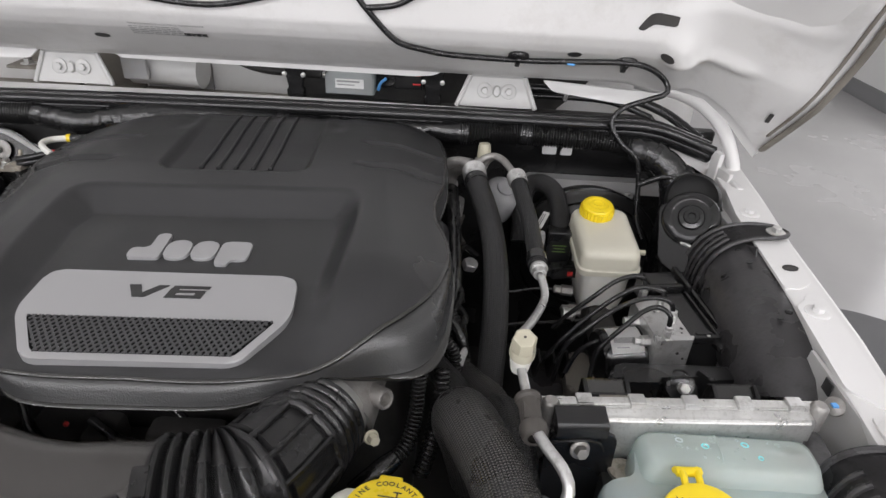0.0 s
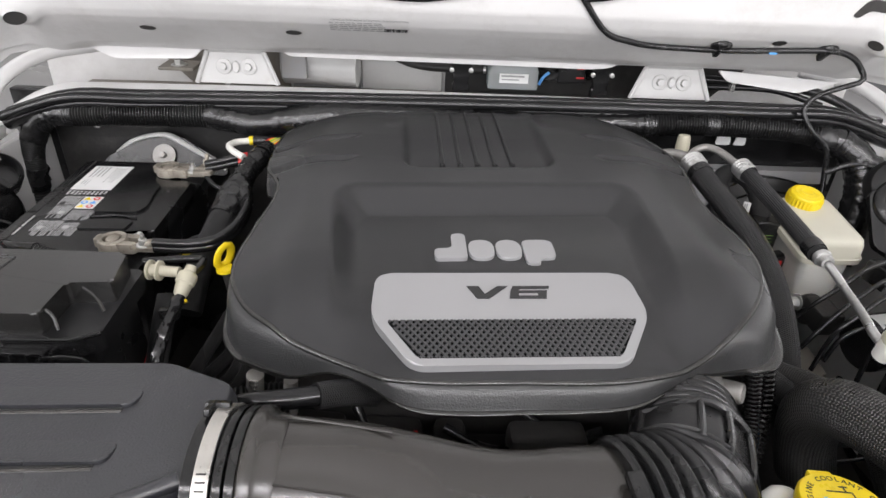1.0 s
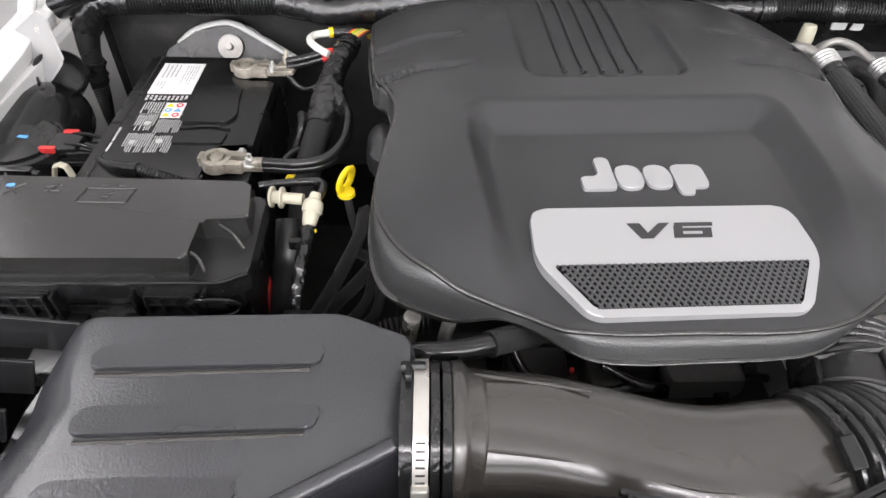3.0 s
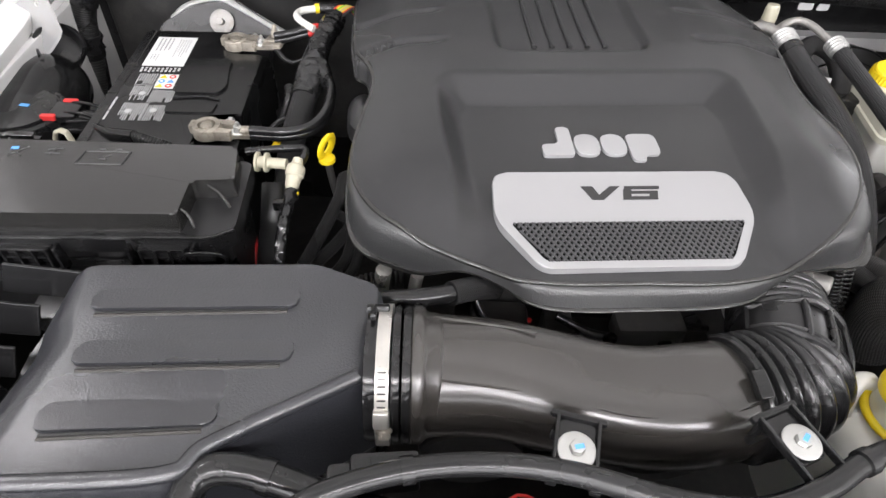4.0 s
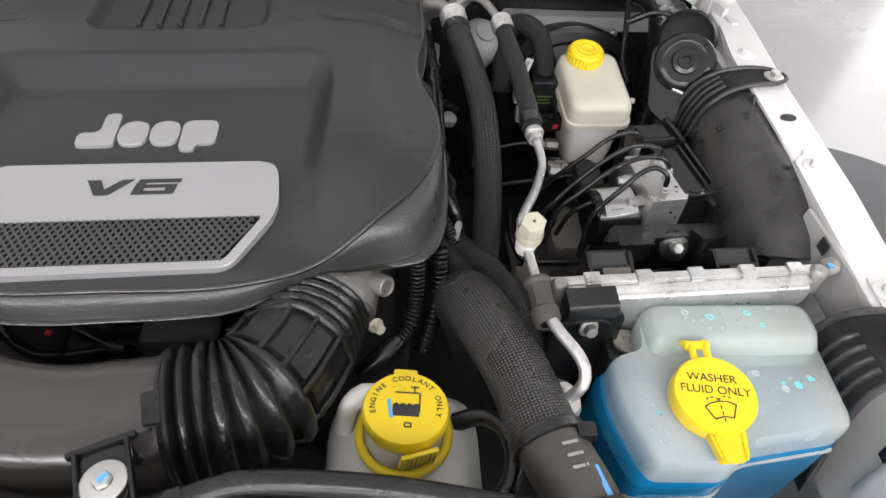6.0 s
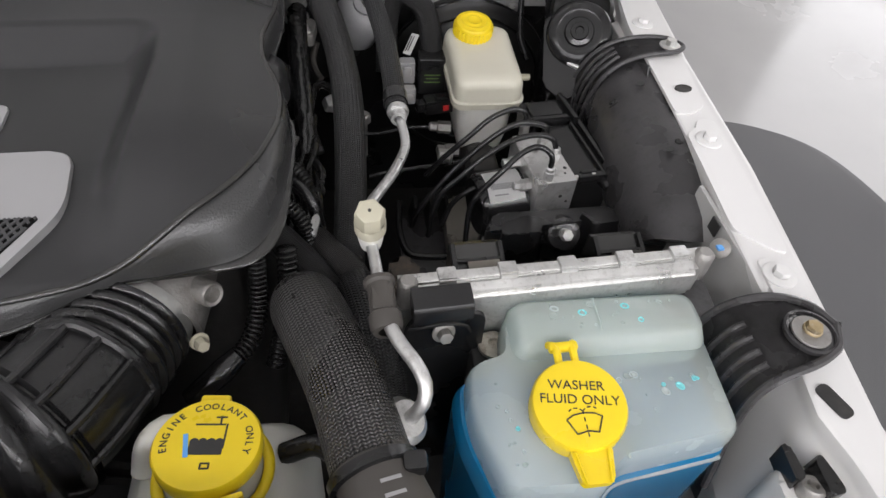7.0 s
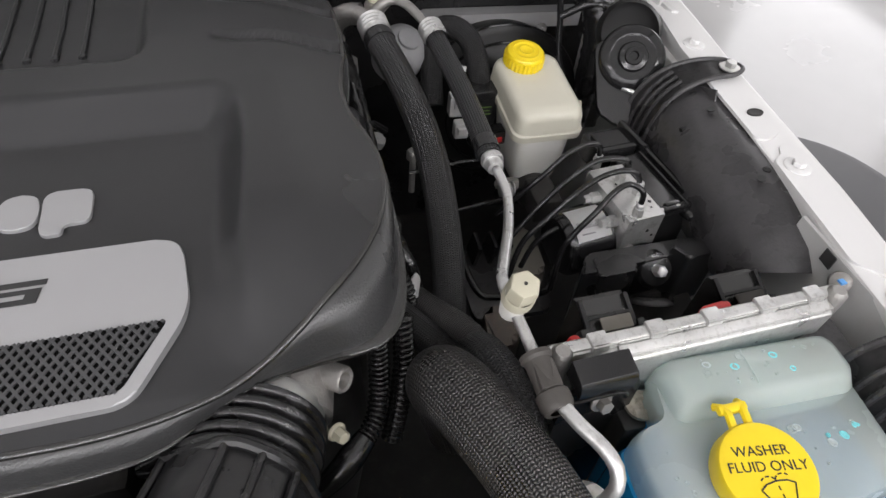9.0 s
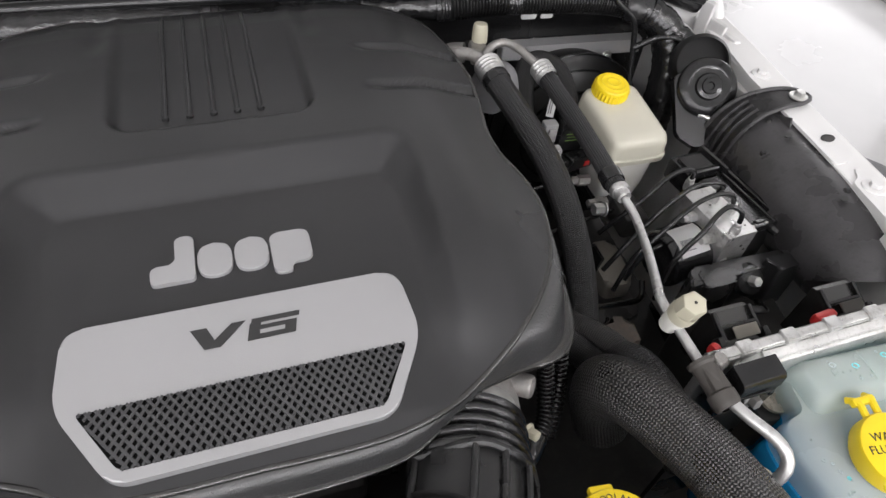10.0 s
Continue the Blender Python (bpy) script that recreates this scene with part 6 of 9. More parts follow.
for x, z, r in ((-0.01, 0.006, 0.0085), (0.013, 0.0, 0.005)):
    bm = bmesh.new()
    lathe(bm, [(r, 0), (r, 0.002), (r * 0.8, 0.003), (0, 0.0025)], facing((x, -0.04, z), (0, -1, 0)), 20)
    part("port_plug", bm, CAST, blk)
for y, z in ((-0.022, 0.034), (0.012, 0.036)):
    bm = bmesh.new()
    lathe(bm, [(0.0065, 0), (0.0065, 0.01), (0.0045, 0.012), (0.0045, 0.018), (0, 0.018)], facing((-0.021, y, z), (-1, 0, 0.05)), 6)
    part("side_union", bm, ALU, blk)
bm = bmesh.new()
lathe(bm, [(0, 0.05), (0.03, 0.05), (0.0335, 0.046), (0.034, 0.04), (0.034, 0.0)], facing((-0.021, -0.004, 0.0), (-1, -0.02, -0.06)), 40)
mot = part("pump_motor", bm, SHINY, ab2, "glossy black pump motor with a white label")
bm = bmesh.new()
R = []
for k in range(11):
    a = radians(46 + 6.4 * k)
    R.append([bm.verts.new((x, -0.005 - 0.0358 * math.cos(a), 0.06 * x + 0.0358 * math.sin(a))) for x in (-0.064, -0.026)])
for a, b in zip(R, R[1:]):
    bm.faces.new((a[0], a[1], b[1], b[0]))
bmesh.ops.solidify(bm, geom=list(bm.faces), thickness=0.0005)
lab = part("label", bm, PAPER, mot, "white label with a bar code")
bm = bmesh.new()
for k in range(20):
    rbox(bm, (-0.06 + 0.0014 * k, -0.0165, 0.0315), (0.0007, 0.007, 0.0006), 0, pose(0, 0, 0, 16))
rbox(bm, (-0.05, -0.0245, 0.027), (0.016, 0.0015, 0.0006), 0, pose(0, 0, 0, 32))
part("label_print", bm, GREYINK, lab)
bm = bmesh.new()
loft(bm, [(0.0225, 0.068, -0.03, 0.06, -0.045), (0.0225, 0.068, -0.03, 0.06, 0.038), (0.024, 0.066, -0.028, 0.058, 0.042)], r=0.004)
mod = part("module", bm, BLACK, ab2, "black control module")
bm = bmesh.new()
rbox(bm, (0.0655, 0.012, 0.043), (0.007, 0.098, 0.01), 0.002)
rbox(bm, (0.056, 0.012, 0.0435), (0.004, 0.09, 0.006), 0.0015)
rbox(bm, (0.047, -0.03, 0.041), (0.042, 0.008, 0.01), 0.002)
rbox(bm, (0.04, -0.026, 0.0445), (0.018, 0.006, 0.006), 0.0015)
part("module_rim", bm, SHINY, mod)
for x, z in ((0.058, 0.034), (0.069, 0.032)):
    bm = bmesh.new()
    lathe(bm, [(0.005, -0.008), (0.006, -0.006), (0.006, 0.006), (0.005, 0.008), (0, 0.008)], facing((x, -0.034, z), (0.2, -1, 0)), 14)
    part("latch", bm, SHINY, mod)
bm = bmesh.new()
rbox(bm, (0.03, -0.03, 0.043), (0.024, 0.005, 0.005), 0.002)
lathe(bm, [(0.0035, 0), (0.0035, 0.004), (0, 0.005)], facing((0.042, -0.03, 0.043), (1, 0, 0)), 10)
part("pin", bm, ZINC, mod)
bm = bmesh.new()
rbox(bm, (0.036, 0.085, 0.03), (0.05, 0.04, 0.03), 0.004)
rbox(bm, (0.034, 0.083, 0.0465), (0.036, 0.026, 0.005), 0.001)
rbox(bm, (0.034, 0.066, 0.044), (0.044, 0.007, 0.012), 0.002)
rbox(bm, (0.062, 0.082, 0.046), (0.007, 0.05, 0.012), 0.002)
part("plug", bm, SHINY, mod)
for c in ((0.548, 0.609, 1.145), (0.557, 0.588, 1.145), (0.543, 0.558, 1.145), (0.538, 0.643, 1.138)):
    bm = bmesh.new()
    prism(bm, [(0.0056 * math.cos(k * 1.0472), 0.0056 * math.sin(k * 1.0472)) for k in range(6)], -0.008, 0.004, 0.001, pose(*c))
    lathe(bm, [(0.0042, 0.0), (0.0042, 0.008), (0.003, 0.009), (0, 0.009)], pose(*c), 12)
    tagged(part("pipe_union", bm, ALU), "aluminium pipe union on the valve block", "union", group="pipe unions")
# steel brake pipes that loop from the block down to the left
for pts in (((0.538, 0.643, 1.145), (0.534, 0.641, 1.160), (0.521, 0.642, 1.163), (0.499, 0.639, 1.155), (0.475, 0.633, 1.135), (0.448, 0.633, 1.105), (0.433, 0.637, 1.080)),
            ((0.543, 0.558, 1.150), (0.542, 0.561, 1.166), (0.530, 0.568, 1.171), (0.512, 0.562, 1.168), (0.492, 0.551, 1.155), (0.475, 0.547, 1.135), (0.465, 0.544, 1.115), (0.465, 0.543, 1.060)),
            ((0.548, 0.609, 1.150), (0.549, 0.606, 1.165), (0.533, 0.608, 1.170), (0.514, 0.610, 1.166), (0.490, 0.607, 1.150), (0.462, 0.600, 1.125), (0.435, 0.592, 1.095), (0.418, 0.588, 1.070)),
            ((0.557, 0.588, 1.150), (0.551, 0.590, 1.163), (0.535, 0.592, 1.167), (0.510, 0.589, 1.163), (0.482, 0.581, 1.150), (0.458, 0.574, 1.130), (0.436, 0.570, 1.105), (0.430, 0.572, 1.050)),
            ((0.528, 0.584, 1.115), (0.501, 0.583, 1.115), (0.474, 0.580, 1.108), (0.455, 0.580, 1.090), (0.444, 0.577, 1.060))):
    hose("brake_pipe", pts, 0.0029, SHINY, "black coated brake pipe looping from the valve block", "pipe", seg=12, step=0.004)
hose("brake_pipe", [(0.495, 0.70, 1.05), (0.45, 0.69, 1.05), (0.40, 0.675, 1.055), (0.37, 0.66, 1.06)], 0.0028, RUBBER, "thin black coated brake pipe beside the reservoir", "pipe", seg=10)
hose("brake_pipe", [(0.40, 0.53, 1.06), (0.385, 0.50, 1.03), (0.40, 0.47, 1.01), (0.45, 0.465, 1.02)], 0.0024, BLACK, "thin black coated brake pipe low in the bay", "pipe", seg=10)

# open tray with a wire rim below the brake pipes
ot = thing("open_tray", "black steel tray with a raised rim in the bay", "tray", (0.445, 0.63, 0.985))
bm = bmesh.new()
sweep(bm, [(-0.037, 0.045, 0.02), (-0.041, 0.0, 0.02), (-0.035, -0.036, 0.018), (-0.02, -0.044, 0.016), (0.015, -0.046, 0.016), (0.045, -0.044, 0.016), (0.06, -0.02, 0.018)], 0.0042, seg=10)
part("rim", bm, SHINY, ot)
bm = bmesh.new()
prism(bm, rounded([(-0.037, -0.045), (0.06, -0.045), (0.07, 0.06), (-0.037, 0.06)], 0.012), -0.03, -0.022, 0.002)
part("pan", bm, LINER, ot)
for x in (-0.02, 0.0, 0.018):
    bm = bmesh.new()
    rbox(bm, (x, 0.035, 0.012), (0.006, 0.03, 0.03), 0.002, pose(0, 0, 0, 0, 12, 0))
    part("clip_arm", bm, BLACK, ot)
bm = bmesh.new()
prism(bm, rounded([(0.463, 0.62), (0.505, 0.62), (0.51, 0.70), (0.468, 0.70)], 0.012, 4), 0.90, 0.99, 0.008)
tagged(part("steering_gear", bm, BEIGE), "dusty cast steering gear low in the bay", "steering gear")
bm = bmesh.new()
prism(bm, rounded([(0.378, 0.47), (0.41, 0.475), (0.414, 0.515), (0.385, 0.52)], 0.01, 4), 1.0, 1.078, 0.008)
tagged(part("cast_bracket", bm, CASTBROWN), "brown rusty cast bracket beside the valve", "bracket")
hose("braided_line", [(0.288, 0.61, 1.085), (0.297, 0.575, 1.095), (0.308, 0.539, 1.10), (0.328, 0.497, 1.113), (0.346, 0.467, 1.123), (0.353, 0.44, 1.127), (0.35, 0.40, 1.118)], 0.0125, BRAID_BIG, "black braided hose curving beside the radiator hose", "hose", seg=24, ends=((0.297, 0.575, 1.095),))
for k in range(4):
    dx, sw = 0.005 * k, (0.004, -0.003, 0.006, -0.005)[k]
    hose("engine_wire", [(0.296 + dx, 0.70 - 2 * sw, 1.11), (0.298 + dx + sw, 0.655, 1.105 + sw), (0.300 + dx - sw, 0.62, 1.10), (0.304 + 0.5 * dx, 0.595, 1.09 - 0.002 * k), (0.307 + 0.3 * dx + 2 * sw, 0.55, 1.06 + sw)], 0.003 + 0.0004 * k, LOOM, "thin black loom beside the engine cover", "wire", seg=8)
hose("engine_wire", [(0.335, 0.79, 1.09), (0.318, 0.775, 1.11), (0.308, 0.745, 1.115), (0.306, 0.715, 1.10), (0.316, 0.68, 1.08)], 0.005, RUBBER, "black hose loop behind the braided hose", "wire", seg=10)
bm = bmesh.new()
lathe(bm, [(0.013, -0.006), (0.0145, -0.004), (0.0145, 0.004), (0.013, 0.006)], facing((0.309, 0.60, 1.092), (0.05, -0.9, -0.3)), 20)
tagged(part("loom_band", bm, TAPE), "black tape band round the thin looms", "tape")
bm = bmesh.new()
rbox(bm, (0, 0, 0), (0.02, 0.03, 0.004), 0.0015, pose(0.2925, 0.578, 1.172, 0, 20, -12))
lt = part("loom_label", bm, SHINY)
tagged(lt, "black loom label with small yellow print", "label")
bm = bmesh.new()
rbox(bm, (-0.004, 0.004, 0.0024), (0.004, 0.008, 0.0006), 0, pose(0.2925, 0.578, 1.172, 0, 20, -12))
rbox(bm, (0.002, -0.003, 0.0024), (0.006, 0.002, 0.0006), 0, pose(0.2925, 0.578, 1.172, 0, 20, -12))
part("print", bm, YELLOW, lt)

# heater pipe elbow behind the hoses
ce = thing("heater_elbow", "grey cast heater elbow with a clamp and bolt", "elbow", (0.298, 0.862, 1.16))
bm = bmesh.new()
sweep(bm, [(-0.008, 0.03, -0.05), (-0.012, 0.028, -0.01), (-0.008, 0.028, 0.016), (0.006, 0.022, 0.03), (0.022, 0.014, 0.034)], 0.0125, seg=20)
part("elbow", bm, CAST, ce)
for z, r in ((-0.022, 0.0155), (-0.004, 0.0145)):
    bm = bmesh.new()
    lathe(bm, [(0.011, -0.004), (r, -0.0035), (r + 0.0008, 0), (r, 0.0035), (0.011, 0.004)], pose(-0.011, 0.028, z, 6), 28)
    part("clamp", bm, ALU, ce)
bm = bmesh.new()
prism(bm, rounded([(-0.014, -0.03), (0.012, -0.034), (0.016, 0.01), (-0.01, 0.016)], 0.006, 4), -0.03, -0.016, 0.003)
part("foot", bm, CAST, ce)
for x, y in ((0.004, -0.022), (-0.004, -0.004)):
    bm = bmesh.new()
    bolt(bm, pose(x, y, -0.016), 0.0035, 0.006, 0.006)
    part("bolt", bm, ZINC, ce)
bm = bmesh.new()
prism(bm, rounded([(-0.012, -0.009), (0.006, -0.012), (0.013, 0.0), (0.004, 0.011), (-0.01, 0.008)], 0.003, 3), 0, 0.012, 0.003, pose(0.3255, 0.8178, 1.05, 20, 15, 30))
tagged(part("foil_cap", bm, ALU), "crumpled bright metal cap behind the hoses", "cap")
hose("loom_tail", [(0.312, 0.858, 1.12), (0.306, 0.852, 1.10), (0.309, 0.84, 1.09), (0.316, 0.828, 1.085)], 0.0042, GREYRUBBER, "grey rubber loop behind the hoses", "hose", seg=10)
for k, (x, y, m) in enumerate(((0.3, 0.52, LOOM), (0.308, 0.545, TAPE), (0.3, 0.575, LOOM))):
    hose("wiring_conduit", [(x - 0.035, y + 0.03, 1.135), (x - 0.012, y + 0.012, 1.142), (x + 0.006, y - 0.006, 1.135), (x + 0.014, y - 0.02, 1.10)], 0.0065, m, "thin black conduit coming out under the engine cover", "wiring", ripple=(0.0018, 0.0036) if m is LOOM else None, seg=12)
bm = bmesh.new()
prism(bm, rounded([(-0.0035, -0.01), (0.0035, -0.011), (0.004, 0.007), (0.0, 0.012), (-0.0035, 0.007)], 0.002, 3), -0.003, 0.004, 0.002, pose(0.316, 0.515, 1.128, 25, 10, -10))
tagged(part("loom_clip", bm, GREYPAINT), "light grey clip on the looms beside the engine", "clip")
bm = bmesh.new()
lathe(bm, [(0.013, -0.06), (0.0135, -0.01), (0.0125, 0.0), (0.009, 0.005), (0, 0.006)], pose(0.276, 0.71, 1.172, 0, -8, 0), 24)
tagged(part("cover_post", bm, BLACK), "round black post beside the engine cover's edge", "post")
hose("taped_loom", [(0.292, 0.86, 1.16), (0.294, 0.80, 1.165), (0.298, 0.74, 1.155), (0.302, 0.69, 1.13), (0.302, 0.65, 1.10)], 0.011, TAPE, "wide black taped loom beside the engine cover", "wiring", seg=22, step=0.003, crumple=0.0015)

# black carrier in front of the block
uc = thing("unit_carrier", "black steel carrier with two arms, rubber mount and bolt", "bracket", (0, 0, 0))
bm = bmesh.new()
prism(bm, rounded([(0.475, 0.515), (0.61, 0.528), (0.612, 0.545), (0.49, 0.54)], 0.004), 1.03, 1.112, 0.003)
part("plate", bm, BLACK, uc)
for pts, z in (([(0.493, 0.535), (0.53, 0.532), (0.534, 0.512), (0.492, 0.508)], 1.113), ([(0.572, 0.53), (0.612, 0.534), (0.624, 0.517), (0.584, 0.512)], 1.12)):
    bm = bmesh.new()
    prism(bm, rounded(pts, 0.005), 1.05, z, 0.004, seg=3)
    part("arm", bm, BLACK, uc)
bm = bmesh.new()
lathe(bm, [(0.014, -0.012), (0.019, -0.006), (0.0195, 0.0), (0.0165, 0.006), (0.011, 0.007), (0.0, 0.006)], facing((0.5575, 0.522, 1.098), (0, -0.75, 0.65)), 28)
part("rubber_mount", bm, RUBBER, uc)
bm = bmesh.new()
bolt(bm, facing((0.558, 0.518, 1.1), (0, -0.75, 0.65)), 0.006, 0.01, 0.009)
part("bolt", bm, ZINC, uc)
bm = bmesh.new()
prism(bm, rounded([(0.50, 0.46), (0.60, 0.455), (0.61, 0.53), (0.49, 0.525)], 0.012), 0.95, 1.06, 0.008)
part("tray", bm, DARK, uc)
bm = bmesh.new()
sweep(bm, [(0.535, 0.505, 1.075), (0.545, 0.492, 1.085), (0.562, 0.49, 1.085), (0.572, 0.503, 1.075)], 0.007, seg=12, flat=0.5)
part("tab", bm, LINER, uc)

# ---- engine computer: finned aluminium case with plugs ----
ec = thing("engine_computer", "finned aluminium engine computer with black plugs", "computer", (0.4995, 0.391, 1.184), 3.5)
bm = bmesh.new()
along = Matrix(((0, 0, 1, 0), (1, 0, 0, 0), (0, 1, 0, 0), (0, 0, 0, 1)))
rbox(bm, (0, 0.006, -0.042), (0.236, 0.01, 0.1), 0.003)
prism(bm, [(0.0035, -0.02), (0.0035, 0.0098), (0.0052, 0.0112), (0.0108, 0.0112), (0.0125, 0.0095), (0.0125, -0.02)], -0.118, 0.122, 0.001, along)
prism(bm, [(0.0025, -0.04), (0.0025, 0.0068), (0.001, 0.0086), (-0.0005, 0.0086), (-0.0088, 0.0042), (-0.0098, 0.002), (-0.0085, -0.04)], -0.07, 0.108, 0.0012, along)
loft(bm, [(-0.094, 0.114, -0.0065, 0.003, -0.04), (-0.094, 0.114, -0.0065, 0.003, 0.001), (-0.082, 0.111, -0.006, 0.003, 0.006)], r=0.002)
for y, z in ((0.003, 0.0089), (-0.0068, 0.0057)):
    sweep(bm, [(-0.068, y, z - 0.001), (0.106, y, z - 0.001)], 0.0011, seg=8)
case = part("case", bm, SPECKED, ec, "dull aluminium case with corrosion specks")
for k, x in enumerate((-0.083, -0.038, 0.008, 0.054, 0.098)):
    bm = bmesh.new()
    rbox(bm, (x, 0.0075, 0.012), (0.014, 0.0115, 0.004), 0.0014)
    rbox(bm, (x, 0.002, 0.0085), (0.013, 0.003, 0.008), 0.001)
    part("lug", bm, ALU, case)
for x in (-0.112, 0.118):
    bm = bmesh.new()
    lathe(bm, [(0.0075, -0.02), (0.0075, 0.002), (0.005, 0.005), (0, 0.005)], pose(x, 0.003, 0.01), 16)
    part("stud", bm, CAST, case)
bm = bmesh.new()
lathe(bm, [(0.0085, -0.004), (0.0085, 0.003), (0.005, 0.005), (0, 0.005)], facing((0.149, 0.022, -0.006), (-0.55, -0.5, 0.65)), 20)
bl = part("screw", bm, CAST, case, "zinc screw with a blue paint mark")
bm = bmesh.new()
rbox(bm, (0.1455, 0.019, -0.0015), (0.005, 0.005, 0.002), 0)
part("paint_mark", bm, BLUE, bl)
for x, y in ((-0.048, 0.046), (0.072, 0.042)):
    bm = bmesh.new()
    prism(bm, [(-0.016, -0.05), (-0.016, 0.0), (-0.012, 0.004), (0.012, 0.014), (0.017, 0.012), (0.019, -0.05)], -0.021, 0.021, 0.002, pose(x, y, -0.028) @ along)
    plug_ = part("plug", bm, LID, ec, "black plug")
    tilt = pose(x, y, -0.0185, 22)
    bm = bmesh.new()
    for sx in (-1, 1):
        rbox(bm, (0.0195 * sx, -0.001, 0.001), (0.004, 0.027, 0.004), 0.001, tilt)
        rbox(bm, (0.024 * sx, -0.013, -0.006), (0.007, 0.01, 0.012), 0.002, tilt)
    rbox(bm, (0, -0.0025, 0.001), (0.036, 0.003, 0.003), 0.0008, tilt)
    part("latch_frame", bm, BLACK, plug_)
    bm = bmesh.new()
    rbox(bm, (0.003, -0.011, 0.0015), (0.026, 0.011, 0.002), 0.0008, tilt)
    part("dusty_window", bm, BEIGE if x < 0 else GREYRUBBER, plug_, "dusty latch window")
for x, y in ((0.042, 0.03), (-0.083, 0.028)):
    bm = bmesh.new()
    rbox(bm, (x, y, -0.022), (0.03 if x > 0 else 0.01, 0.01, 0.012), 0.004, pose(0, 0, 0, 0, 8, 8))
    part("lock", bm, RED, ec, "red plug lock")
pb = thing("computer_bracket", "black steel bracket with a cover and hex bolt", "bracket", (0.41, 0.366, 1.15), 4)
bm = bmesh.new()
prism(bm, [(-0.008, 0.037), (-0.0075, 0.047), (-0.005, 0.0505), (0.011, 0.054), (0.012, 0.037)], -0.021, 0.021, 0.0015, along)
part("cover", bm, BLACK, pb)
bm = bmesh.new()
prism(bm, rounded([(-0.026, -0.19), (0.036, -0.19), (0.032, 0.03), (0.022, 0.035), (-0.02, 0.035), (-0.026, 0.02)], 0.006), -0.002, 0.002, 0.001, Matrix(((1, 0, 0, 0), (0, 0, -1, 0), (0, 1, 0, 0), (0, 0, 0, 1))))
sweep(bm, [(-0.024, -0.006, 0.03), (-0.012, -0.008, 0.034), (0.004, -0.009, 0.036), (0.016, -0.008, 0.03), (0.02, -0.006, 0.02)], 0.0014, seg=8)
part("plate", bm, BLACK, pb)
bm = bmesh.new()
bolt(bm, facing((0.001, -0.005, 0.021), (0.1, -1, 0.25)), 0.0055, 0.006, 0.0085)
lathe(bm, [(0.006, -0.004), (0.006, 0.0)], facing((0.001, -0.005, 0.021), (0.1, -1, 0.25)), 16)
part("bolt", bm, CAST, pb)
cu = thing("body_clip", "brass-coloured clip nut on a dark block", "clip", (0.452, 0.365, 1.125))
bm = bmesh.new()
lathe(bm, [(0.012, 0), (0.012, 0.003), (0.005, 0.004), (0.004, 0.001), (0, 0.001)], pose(0, 0, 0.018), 20)
part("nut", bm, LEAD, cu)
bm = bmesh.new()
rbox(bm, (0, 0, -0.01), (0.035, 0.03, 0.05), 0.003)
part("block", bm, DARK, cu)

# ---- washer fluid tank ----
wt = thing("washer_tank", "translucent washer fluid tank half full of blue fluid", "tank", (0, 0, 0))


def tank_body(inset, z_top, z_rear, fluid=False):
    bm = bmesh.new()
    i = inset
    low = [(0.436 + i, 0.247 + i), (0.499, 0.245 + i), (0.514, 0.262 + i), (0.603 - i, 0.273 + i), (0.6075 - i, 0.347), (0.609 - i, 0.385 - i), (0.457 + i, 0.379 - i), (0.451 + i, 0.345), (0.425 + i, 0.338), (0.421 + i, 0.30)]
    pl = rounded(low, [0.01, 0.01, 0.01, 0.012, 0.012, 0.012, 0.012, 0.008, 0.01, 0.02], 4)
    n = len(pl)
    R = []
    for f, z in ((0.9, 0.93), (0.97, 0.96), (1.0, 1.05), (1.0, 1.11), (1.0, 1.128), (1.0, z_top - 0.012), (0.985, z_top - 0.005), (0.95, z_top)):
        out = 0.006 if fluid else 0.0
        R.append([bm.verts.new((0.515 + (x - 0.515) * f - out * max(0.0, min(1.0, (0.475 - x) / 0.05)), 0.318 + (y - 0.318) * f, z)) for x, y in pl])
    for a, b in zip(R, R[1:]):
        for k in range(n):
            bm.faces.new((a[k], a[(k + 1) % n], b[(k + 1) % n], b[k]))
    bm.faces.new(R[0][::-1])
    bm.faces.new(R[-1])
    return bm


bm = tank_body(0, 1.165, 1.18)
loft(bm, [(0.458, 0.604, 0.336, 0.383, 1.15), (0.459, 0.603, 0.337, 0.382, 1.168), (0.463, 0.6, 0.343, 0.3785, 1.178), (0.468, 0.595, 0.349, 0.3745, 1.1805)], r=0.012)
part("tank", bm, TANK, wt, "milky plastic tank", smooth=60)
bm = tank_body(-0.0012, 1.14, 1.14, True)
part("fluid", bm, FLUID, wt, "blue washer fluid")
bm = bmesh.new()
sweep(bm, [(0.428, 0.262, 1.105), (0.438, 0.2465, 1.106), (0.47, 0.2445, 1.108), (0.494, 0.245, 1.11), (0.506, 0.254, 1.118), (0.52, 0.2625, 1.125), (0.56, 0.2675, 1.127), (0.598, 0.2725, 1.128)], 0.0028, seg=10, step=0.004)
part("front_rib", bm, TANK, wt, "whitish moulded rib")
rng = random.Random(11)
